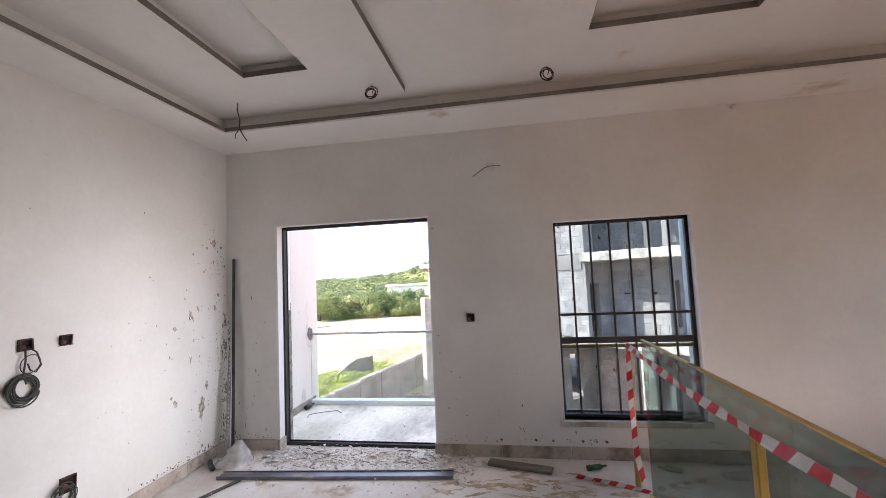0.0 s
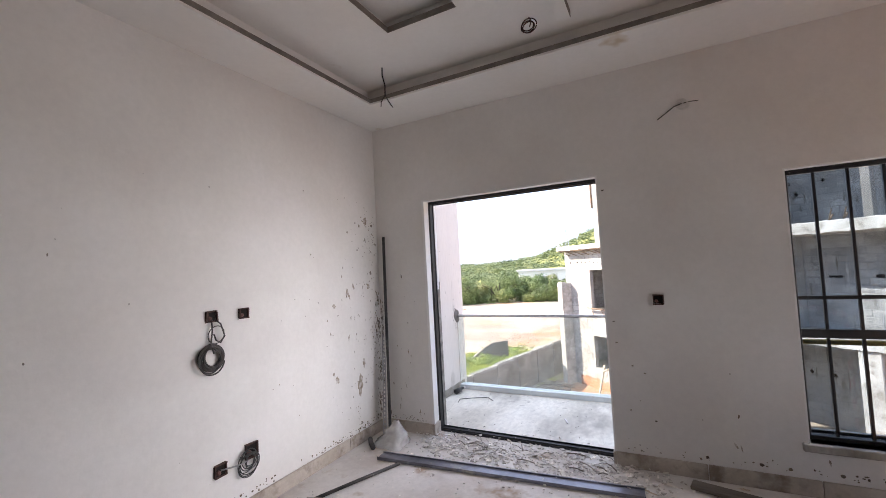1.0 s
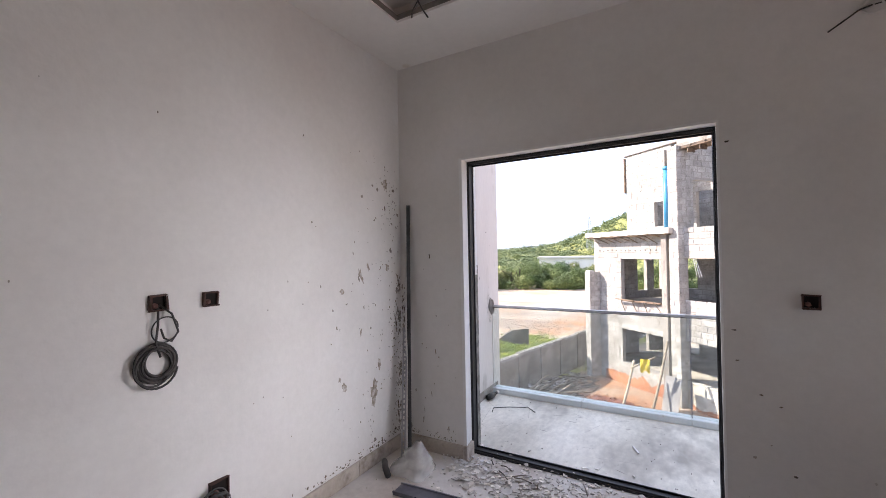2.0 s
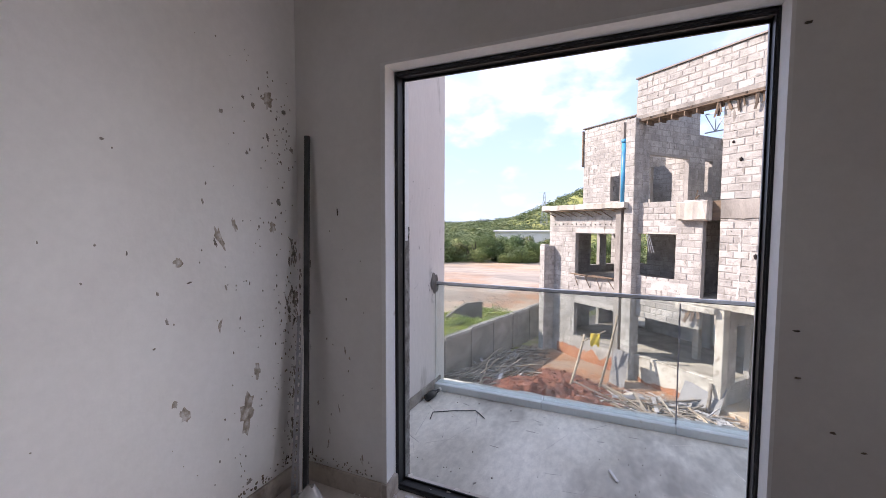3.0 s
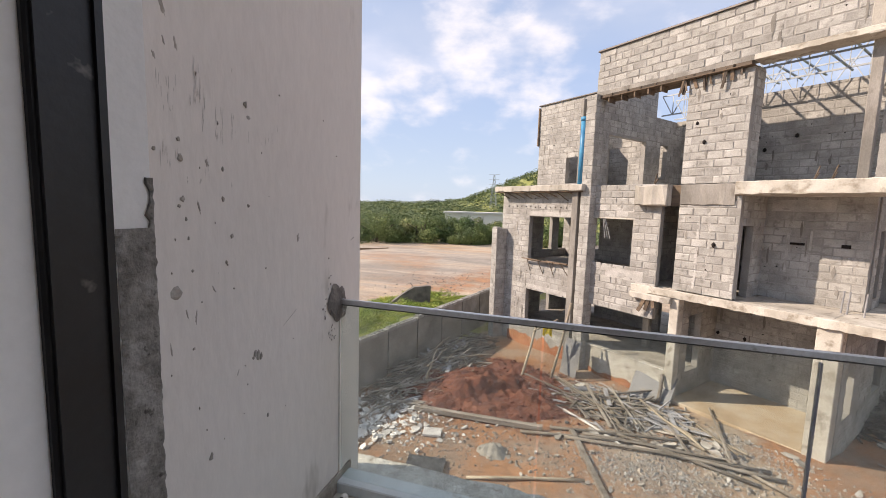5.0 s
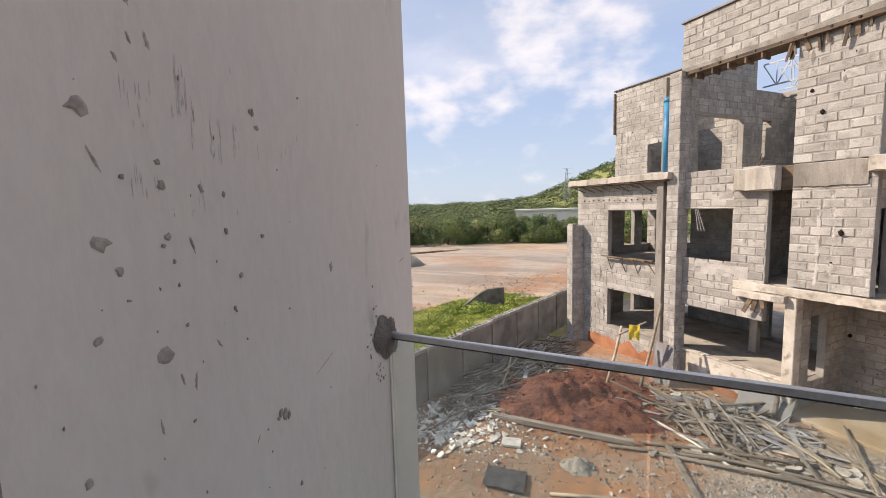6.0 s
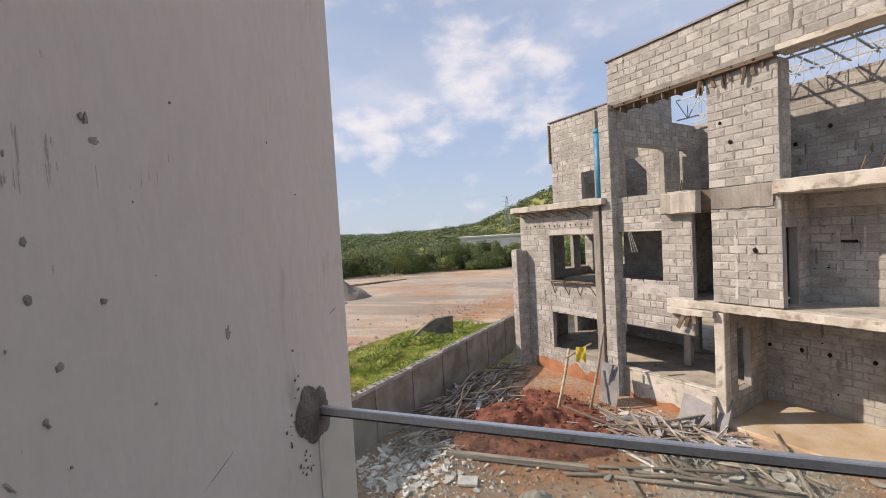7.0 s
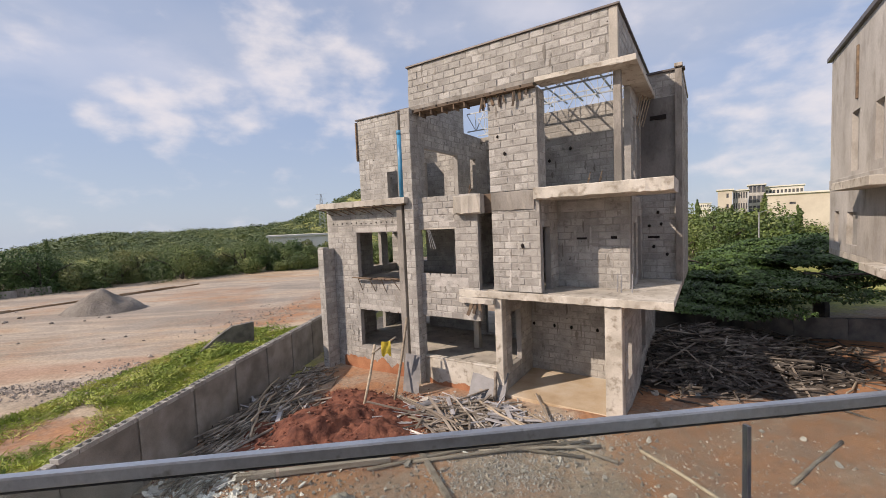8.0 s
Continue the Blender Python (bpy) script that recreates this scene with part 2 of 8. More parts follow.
M["wire"] = shade(mat("black_cable", (0.03, 0.028, 0.026), 0.5), [(0.02, 0.02, 0.02), (0.06, 0.05, 0.045)], 9, 50, 0.15, 0.1, 50)
M["box_red"] = shade(mat("rusty_switch_box", (0.10, 0.05, 0.04), 0.8), [(0.035, 0.015, 0.012), (0.09, 0.04, 0.03)], 25, 80, 0.3, 0.3, 60)
M["box_lug"] = shade(mat("dull_red_plastic", (0.16, 0.07, 0.06), 0.6), [(0.11, 0.05, 0.042), (0.21, 0.10, 0.085)], 25, 80, 0.3, 0.3, 60)
# near-black colour stands in for the shade inside holes and gaps
M["dark_hole"] = mat("hole_shade", (0.014, 0.010, 0.009), 0.95)
M["drip"] = shade(mat("mortar_drip", (0.33, 0.30, 0.27), 0.9), [(0.28, 0.25, 0.22), (0.42, 0.385, 0.345)], 30, 90, 0.2, 0.2, 60)
M["splash"] = shade(mat("dried_mortar", (0.30, 0.27, 0.23), 0.9), [(0.20, 0.17, 0.14), (0.36, 0.33, 0.29)], 6, 60, 0.25, 0.4, 60, per=0.25)
M["raw_mortar"] = shade(mat("raw_mortar", (0.24, 0.22, 0.20), 0.95), [(0.17, 0.155, 0.14), (0.25, 0.235, 0.215), (0.34, 0.32, 0.30)], 18, 70, 0.3, 0.8, 60, stain=(0.09, 0.08, 0.07), stain_scale=45, stain_at=(0.62, 0.70))
M["raw_ledge"] = shade(mat("raw_pale_concrete", (0.5, 0.49, 0.45), 0.95), [(0.42, 0.405, 0.365), (0.55, 0.535, 0.49), (0.66, 0.645, 0.60)], 14, 60, 0.3, 0.8, 50, stain=(0.30, 0.26, 0.21), stain_scale=22, stain_at=(0.60, 0.70))
M["patch"] = shade(mat("damp_cement_patch", (0.16, 0.14, 0.125), 0.95), [(0.12, 0.105, 0.092), (0.17, 0.15, 0.135), (0.22, 0.195, 0.175)], 14, 90, 0.25, 0.6, 90)
M["film"] = glass_mat("polythene_film", (0.9, 0.9, 0.9), 0.25, (0.35, 0.75))
M["chip"] = shade(mat("tile_chips", (0.52, 0.44, 0.37), 0.8), [(0.50, 0.455, 0.40), (0.78, 0.74, 0.69)], 9, 60, 0.2, 0.3, 60, per=0.35)
M["timber"] = shade(mat("weathered_timber", (0.27, 0.21, 0.15), 0.85), [(0.15, 0.125, 0.10), (0.24, 0.205, 0.17), (0.34, 0.30, 0.26)], 2.5, 30, 0.22, 0.4, 40, per=0.4, stretch=(0.25, 3, 3))
# timber colours darkened for the house shadow over the side yard
M["dark_timber"] = shade(mat("shaded_scrap_timber", (0.16, 0.13, 0.10), 0.9), [(0.05, 0.043, 0.038), (0.095, 0.082, 0.072), (0.18, 0.16, 0.14)], 2.5, 30, 0.22, 0.3, 40, per=0.55)
M["dark_debris"] = shade(mat("dark_demolition_soil", (0.08, 0.065, 0.055), 0.95), [(0.05, 0.042, 0.036), (0.085, 0.072, 0.062), (0.13, 0.11, 0.095)], 1.2, 18, 0.3, 0.8, 14, bump_dist=0.06)
M["bamboo"] = shade(mat("timber_pole", (0.42, 0.33, 0.22), 0.75), [(0.28, 0.23, 0.17), (0.45, 0.38, 0.29)], 2.5, 30, 0.18, 0.3, 40, per=0.25, stretch=(0.3, 3, 3))
M["pale_pole"] = shade(mat("bleached_pole", (0.34, 0.31, 0.27), 0.85), [(0.12, 0.105, 0.088), (0.23, 0.205, 0.175), (0.38, 0.35, 0.31)], 2.0, 30, 0.2, 0.3, 40, per=0.45)
M["grey_timber"] = shade(mat("grey_plank", (0.36, 0.35, 0.36), 0.7), [(0.30, 0.29, 0.30), (0.46, 0.46, 0.48)], 3, 30, 0.15, 0.3, 40, stain=(0.55, 0.53, 0.5), stain_scale=6, stain_at=(0.6, 0.75), stretch=(0.4, 3, 3))
M["block"] = shade(mat("sandcrete_block", (0.42, 0.40, 0.37), 0.95), [(0.30, 0.29, 0.272), (0.37, 0.36, 0.34), (0.45, 0.44, 0.42)], 1.5, 32, 0.26, 0.6, 40, per=0.13, stain=(0.19, 0.18, 0.165), stain_scale=5.0, stain_at=(0.54, 0.74), bump_dist=0.025)
M["mortar"] = shade(mat("mortar_joint", (0.33, 0.31, 0.28), 0.95), [(0.27, 0.26, 0.245), (0.36, 0.345, 0.325)], 2, 40, 0.2, 0.5, 50)
M["concrete"] = shade(mat("cast_concrete", (0.42, 0.39, 0.35), 0.9), [(0.34, 0.32, 0.28), (0.44, 0.41, 0.37), (0.52, 0.49, 0.43)], 1.2, 35, 0.15, 0.45, 40, stain=(0.22, 0.20, 0.17), stain_scale=3.5, stain_at=(0.54, 0.72), stretch=(1, 1, 0.5), bump_dist=0.02)
M["concrete_warm"] = shade(mat("warm_cast_concrete", (0.5, 0.43, 0.33), 0.9), [(0.41, 0.38, 0.33), (0.51, 0.48, 0.425), (0.60, 0.57, 0.515)], 1.4, 35, 0.14, 0.45, 40, stain=(0.27, 0.235, 0.19), stain_scale=4.0, stain_at=(0.53, 0.70), bump_dist=0.02)
# dark concrete; on the wall end and fence piers it stands in for shade
M["grey_cast"] = shade(mat("dark_cast_concrete", (0.24, 0.22, 0.20), 0.92), [(0.17, 0.16, 0.145), (0.24, 0.225, 0.205), (0.32, 0.30, 0.275)], 1.4, 35, 0.2, 0.5, 40, stain=(0.12, 0.105, 0.09), stain_scale=3.0, stain_at=(0.55, 0.72), stretch=(1, 1, 0.4), bump_dist=0.02)
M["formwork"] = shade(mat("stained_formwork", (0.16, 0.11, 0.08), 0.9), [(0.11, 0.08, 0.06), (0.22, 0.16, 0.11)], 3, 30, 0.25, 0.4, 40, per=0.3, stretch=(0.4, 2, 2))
M["black_timber"] = shade(mat("near_black_shuttering", (0.07, 0.055, 0.045), 0.9), [(0.045, 0.036, 0.03), (0.11, 0.085, 0.065)], 3, 30, 0.25, 0.4, 40, per=0.3, stretch=(0.4, 2, 2))
M["metal_roof"] = shade(mat("roof_flashing", (0.12, 0.11, 0.11), 0.5, 0.3), [(0.09, 0.08, 0.08), (0.16, 0.14, 0.13)], 3, 30, 0.15, 0.1, 40)
M["truss"] = shade(mat("truss_steel", (0.33, 0.37, 0.42), 0.5, 0.3), [(0.28, 0.32, 0.36), (0.40, 0.44, 0.48)], 3, 30, 0.12, 0.1, 40)
M["blue_pipe"] = shade(mat("blue_drain_pipe", (0.03, 0.22, 0.42), 0.45), [(0.02, 0.18, 0.36), (0.05, 0.28, 0.48)], 3, 30, 0.15, 0.1, 40)
M["yellow"] = shade(mat("yellow_cloth", (0.62, 0.48, 0.04), 0.8), [(0.54, 0.40, 0.03), (0.70, 0.56, 0.08)], 8, 40, 0.15, 0.2, 50)
M["sheet"] = shade(mat("galvanised_sheet", (0.3, 0.3, 0.31), 0.6, 0.15), [(0.15, 0.15, 0.155), (0.25, 0.25, 0.26)], 2, 30, 0.12, 0.15, 30, stain=(0.28, 0.24, 0.20), stain_scale=4, stain_at=(0.62, 0.72))
M["mound"] = shade(mat("red_laterite_heap", (0.30, 0.10, 0.05), 0.95), [(0.095, 0.032, 0.021), (0.155, 0.054, 0.034), (0.22, 0.085, 0.052)], 2.2, 14, 0.3, 0.8, 5, bump_dist=0.09)
M["rubble"] = shade(mat("rubble_stone", (0.42, 0.39, 0.35), 0.95), [(0.21, 0.175, 0.145), (0.38, 0.335, 0.29)], 3, 30, 0.2, 0.5, 40, per=0.45)
M["grey_stone"] = shade(mat("crushed_stone", (0.36, 0.35, 0.34), 0.95), [(0.26, 0.25, 0.24), (0.44, 0.43, 0.42)], 3, 30, 0.2, 0.4, 40, per=0.35)
M["foam"] = shade(mat("white_board_scrap", (0.7, 0.68, 0.64), 0.85), [(0.56, 0.54, 0.51), (0.80, 0.78, 0.75)], 4, 30, 0.15, 0.2, 40, per=0.3)
M["foam_grey"] = shade(mat("dirty_board_scrap", (0.5, 0.47, 0.43), 0.9), [(0.30, 0.275, 0.245), (0.50, 0.475, 0.44)], 4, 30, 0.15, 0.2, 40, per=0.3)
M["quarry"] = shade(mat("dark_quarry_dust", (0.2, 0.18, 0.16), 0.95), [(0.13, 0.115, 0.10), (0.19, 0.17, 0.15), (0.26, 0.24, 0.21)], 0.6, 8, 0.25, 0.8, 6, bump_dist=0.15)
M["sandheap"] = shade(mat("quarry_dust", (0.33, 0.31, 0.28), 0.95), [(0.27, 0.25, 0.22), (0.38, 0.36, 0.32)], 0.6, 8, 0.2, 0.6, 8, bump_dist=0.1)
M["leaf"] = shade(mat("leaf_green", (0.06, 0.11, 0.03), 0.6), [(0.055, 0.095, 0.024), (0.10, 0.15, 0.038), (0.17, 0.21, 0.06)], 0.22, 4, 0.3, 0, per=0.3)
M["leaf_warm"] = shade(mat("leaf_yellow_green", (0.15, 0.17, 0.05), 0.6), [(0.09, 0.115, 0.03), (0.15, 0.175, 0.05), (0.22, 0.225, 0.08)], 0.3, 4, 0.3, 0, per=0.3)
M["leaf_far"] = shade(mat("hill_foliage", (0.06, 0.10, 0.04), 0.8), [(0.06, 0.095, 0.045), (0.12, 0.165, 0.075), (0.20, 0.24, 0.11)], 0.13, 1.2, 0.3, 0.6, 1.5, per=0.2, bump_dist=0.6)
M["leaf_dark"] = shade(mat("dark_leaf", (0.025, 0.06, 0.018), 0.6), [(0.028, 0.065, 0.013), (0.07, 0.13, 0.028)], 0.4, 6, 0.3, 0, per=0.4)
M["grass"] = shade(mat("grass_blades", (0.16, 0.22, 0.04), 0.7), [(0.15, 0.22, 0.03), (0.30, 0.37, 0.06), (0.46, 0.45, 0.13)], 0.8, 8, 0.25, 0, per=0.35)
M["weed"] = shade(mat("weed_leaf", (0.12, 0.18, 0.03), 0.65), [(0.09, 0.15, 0.02), (0.20, 0.28, 0.04), (0.34, 0.38, 0.08)], 0.7, 8, 0.25, 0, per=0.35)
M["bark"] = shade(mat("tree_bark", (0.09, 0.07, 0.055), 0.9), [(0.03, 0.025, 0.02), (0.075, 0.06, 0.048)], 3, 20, 0.2, 0.6, 25)
M["far_wall"] = shade(mat("far_painted_wall", (0.62, 0.54, 0.42), 0.85), [(0.48, 0.43, 0.36), (0.57, 0.52, 0.44)], 0.3, 3, 0.06, 0)
M["far_white"] = shade(mat("far_cream_wall", (0.8, 0.75, 0.66), 0.8), [(0.76, 0.71, 0.62), (0.86, 0.82, 0.74)], 0.3, 3, 0.06, 0)
M["far_dark"] = shade(mat("far_window", (0.08, 0.08, 0.09), 0.3), [(0.06, 0.06, 0.07), (0.12, 0.12, 0.13)], 1, 5, 0.1, 0)
M["far_roof"] = shade(mat("far_sheet_roof", (0.66, 0.64, 0.58), 0.5), [(0.6, 0.58, 0.52), (0.72, 0.70, 0.64)], 0.3, 3, 0.06, 0)
M["fence"] = shade(mat("fence_block", (0.40, 0.38, 0.35), 0.95), [(0.175, 0.16, 0.142), (0.24, 0.222, 0.20), (0.31, 0.29, 0.265)], 1.3, 30, 0.16, 0.5, 35, per=0.08, stain=(0.22, 0.20, 0.18), stain_scale=1.8, stain_at=(0.6, 0.75), bump_dist=0.02)


M["shadow_edge"] = shade(mat("board_edge_shadow", (0.13, 0.11, 0.095), 0.9), [(0.15, 0.13, 0.115), (0.26, 0.23, 0.20)], 3, 30, 0.2, 0.2, 40)
M["earth_kerb"] = shade(mat("earth_stained_kerb", (0.26, 0.17, 0.10), 0.95), [(0.19, 0.12, 0.07), (0.27, 0.18, 0.11), (0.36, 0.27, 0.19)], 0.6, 12, 0.25, 0.5, 15)
M["trodden_soil"] = shade(mat("trodden_soil", (0.42, 0.31, 0.22), 0.95), [(0.34, 0.25, 0.175), (0.46, 0.36, 0.27), (0.58, 0.49, 0.41)], 12, 60, 0.3, 0.3, 50)
M["mould"] = shade(mat("corner_mould", (0.24, 0.21, 0.18), 0.95), [(0.12, 0.10, 0.08), (0.24, 0.21, 0.18), (0.38, 0.34, 0.30)], 25, 90, 0.3, 0.2, 60)
M["scrape"] = shade(mat("trowel_scrape", (0.44, 0.40, 0.36), 0.9), [(0.46, 0.425, 0.39), (0.62, 0.58, 0.54)], 30, 90, 0.25, 0.2, 60)
M["chase"] = shade(mat("chase_mortar", (0.44, 0.42, 0.40), 0.95), [(0.36, 0.345, 0.325), (0.44, 0.425, 0.405), (0.50, 0.485, 0.465)], 2.5, 30, 0.3, 0.7, 30, bump_dist=0.03)
M["wall_stain"] = shade(mat("damp_stain", (0.52, 0.44, 0.37), 0.9), [(0.25, 0.205, 0.16), (0.40, 0.35, 0.295), (0.60, 0.56, 0.52)], 30, 90, 0.25, 0.2, 60)
M["house_render"] = shade(mat("grey_cement_render", (0.5, 0.47, 0.44), 0.92), [(0.36, 0.34, 0.32), (0.45, 0.43, 0.405), (0.53, 0.51, 0.485)], 0.7, 25, 0.16, 0.4, 30, stain=(0.27, 0.25, 0.22), stain_scale=1.8, stain_at=(0.50, 0.75), stretch=(1, 1, 0.45))
M["dark_render"] = shade(mat("shaded_cement_render", (0.2, 0.19, 0.18), 0.92), [(0.13, 0.125, 0.12), (0.19, 0.18, 0.17), (0.26, 0.245, 0.23)], 0.9, 25, 0.16, 0.4, 30, stain=(0.09, 0.08, 0.075), stain_scale=2.0, stain_at=(0.55, 0.72), stretch=(1, 1, 0.5))
M["old_concrete"] = shade(mat("old_dark_concrete", (0.14, 0.13, 0.12), 0.95), [(0.09, 0.085, 0.08), (0.15, 0.14, 0.13), (0.21, 0.19, 0.17)], 1.4, 30, 0.2, 0.5, 35, bump_dist=0.03)
M["alu"] = shade(mat("dark_aluminium_profile", (0.10, 0.10, 0.13), 0.35, 0.5), [(0.14, 0.14, 0.17), (0.28, 0.28, 0.33)], 3, 30, 0.15, 0.1, 40, stain=(0.42, 0.40, 0.37), stain_scale=5, stain_at=(0.56, 0.72))
M["dark_strip"] = shade(mat("dark_galvanised", (0.12, 0.12, 0.12), 0.6, 0.2), [(0.04, 0.04, 0.04), (0.11, 0.11, 0.11)], 5, 40, 0.2, 0.1, 40)
M["porch"] = shade(mat("soil_stained_screed", (0.5, 0.34, 0.18), 0.9), [(0.42, 0.31, 0.20), (0.52, 0.41, 0.29), (0.57, 0.49, 0.39)], 0.9, 20, 0.12, 0.3, 30)
M["soil_stain"] = shade(mat("red_soil_splash", (0.36, 0.15, 0.08), 0.95), [(0.28, 0.11, 0.055), (0.42, 0.20, 0.11)], 1.5, 20, 0.2, 0.4, 30)
M["tint_glass"] = glass_mat("tinted_pane", (0.58, 0.65, 0.70), dust=(0.01, 0.06))
M["speck"] = shade(mat("dark_dirt", (0.13, 0.10, 0.075), 0.9), [(0.09, 0.07, 0.05), (0.18, 0.14, 0.10)], 9, 60, 0.25, 0.2, 60, per=0.35)
M["bottle_green"] = shade(mat("green_bottle", (0.02, 0.10, 0.03), 0.2), [(0.015, 0.08, 0.025), (0.03, 0.12, 0.04)], 8, 30, 0.1, 0)


def ground_mat():
    m = mat("site_ground", (0.4, 0.3, 0.22), 0.95)
    nt = m.node_tree
    N, L = nt.nodes, nt.links
    b = N["Principled BSDF"]
    tc = N.new("ShaderNodeTexCoord")
    zone = N.new("ShaderNodeVertexColor")
    zone.layer_name = "zone"
    sep = N.new("ShaderNodeSeparateColor")
    L.new(zone.outputs[0], sep.inputs[0])

    def noise_at(scale, detail=6, rough=0.6):
        n = N.new("ShaderNodeTexNoise")
        n.inputs["Scale"].default_value, n.inputs["Detail"].default_value, n.inputs["Roughness"].default_value = scale, detail, rough
        L.new(tc.outputs["Object"], n.inputs["Vector"])
        return n.outputs["Fac"]

    def ramp2(fac, a, c, p0=0.35, p1=0.65):
        r = N.new("ShaderNodeValToRGB")
        r.color_ramp.elements[0].position, r.color_ramp.elements[1].position = p0, p1
        r.color_ramp.elements[0].color, r.color_ramp.elements[1].color = (*a, 1), (*c, 1)
        L.new(fac, r.inputs[0])
        return r.outputs[0]

    def blend(mask, a, c):
        x = N.new("ShaderNodeMixRGB")
        L.new(mask, x.inputs[0])
        L.new(a, x.inputs[1])
        L.new(c, x.inputs[2])
        return x.outputs[0]

    def edge(chan, fac, soft=0.16):
        """A zone's mask with a ragged edge."""
        a = N.new("ShaderNodeMath")
        a.operation = "ADD"
        L.new(chan, a.inputs[0])
        L.new(fac, a.inputs[1])
        r = N.new("ShaderNodeMapRange")
        r.inputs[1].default_value, r.inputs[2].default_value = 1.0 - soft, 1.0 + soft
        L.new(a.outputs[0], r.inputs[0])
        return r.outputs[0]

    n_big, n_mid, n_fine = noise_at(0.12), noise_at(0.9), noise_at(7.0, 8, 0.7)
    # wheel-worn bands lying along the track
    mp = N.new("ShaderNodeMapping")
    mp.inputs["Rotation"].default_value = (0, 0, radians(-32))
    mp.inputs["Scale"].default_value = (0.045, 0.30, 0.3)
    L.new(tc.outputs["Object"], mp.inputs["Vector"])
    n_band = N.new("ShaderNodeTexNoise")
    n_band.inputs["Scale"].default_value, n_band.inputs["Detail"].default_value, n_band.inputs["Distortion"].default_value = 1.0, 7, 0.6
    L.new(mp.outputs[0], n_band.inputs["Vector"])
    band = N.new("ShaderNodeValToRGB")
    els = band.color_ramp.elements
    els[0].position, els[0].color = 0.36, (0.21, 0.18, 0.15, 1)
    els[1].position, els[1].color = 0.68, (0.40, 0.21, 0.115, 1)
    for at, c in ((0.45, (0.31, 0.265, 0.215, 1)), (0.495, (0.50, 0.41, 0.315, 1)), (0.54, (0.32, 0.275, 0.225, 1)), (0.60, (0.53, 0.41, 0.29, 1))):
        els.new(at).color = c
    L.new(n_band.outputs["Fac"], band.inputs[0])
    sand = blend(n_fine, band.outputs[0], ramp2(n_big, (0.36, 0.26, 0.17), (0.54, 0.45, 0.35), 0.4, 0.6))
    red = ramp2(n_mid, (0.25, 0.108, 0.057), (0.42, 0.218, 0.115))
    worn = N.new("ShaderNodeMixRGB")
    worn.inputs[0].default_value = 0.6
    L.new(ramp2(n_mid, (0.36, 0.32, 0.28), (0.48, 0.43, 0.38)), worn.inputs[1])
    L.new(band.outputs[0], worn.inputs[2])
    grey = worn.outputs[0]
    grassy = ramp2(n_mid, (0.16, 0.21, 0.04), (0.36, 0.35, 0.11))
    col = blend(edge(sep.outputs[0], n_mid), sand, red)
    col = blend(edge(sep.outputs[2], n_big), col, grey)
    col = blend(edge(sep.outputs[1], n_mid), col, grassy)
    mul = N.new("ShaderNodeMixRGB")
    mul.blend_type = "MULTIPLY"
    mul.inputs[0].default_value = 0.6
    L.new(col, mul.inputs[1])
    L.new(ramp2(n_fine, (0.42, 0.42, 0.42), (1.25, 1.25, 1.25), 0.32, 0.68), mul.inputs[2])
    L.new(mul.outputs[0], b.inputs["Base Color"])
    bp = N.new("ShaderNodeBump")
    bp.inputs["Strength"].default_value, bp.inputs["Distance"].default_value = 0.5, 0.05
    L.new(n_fine, bp.inputs["Height"])
    L.new(bp.outputs[0], b.inputs["Normal"])
    return m


M["ground"] = ground_mat()


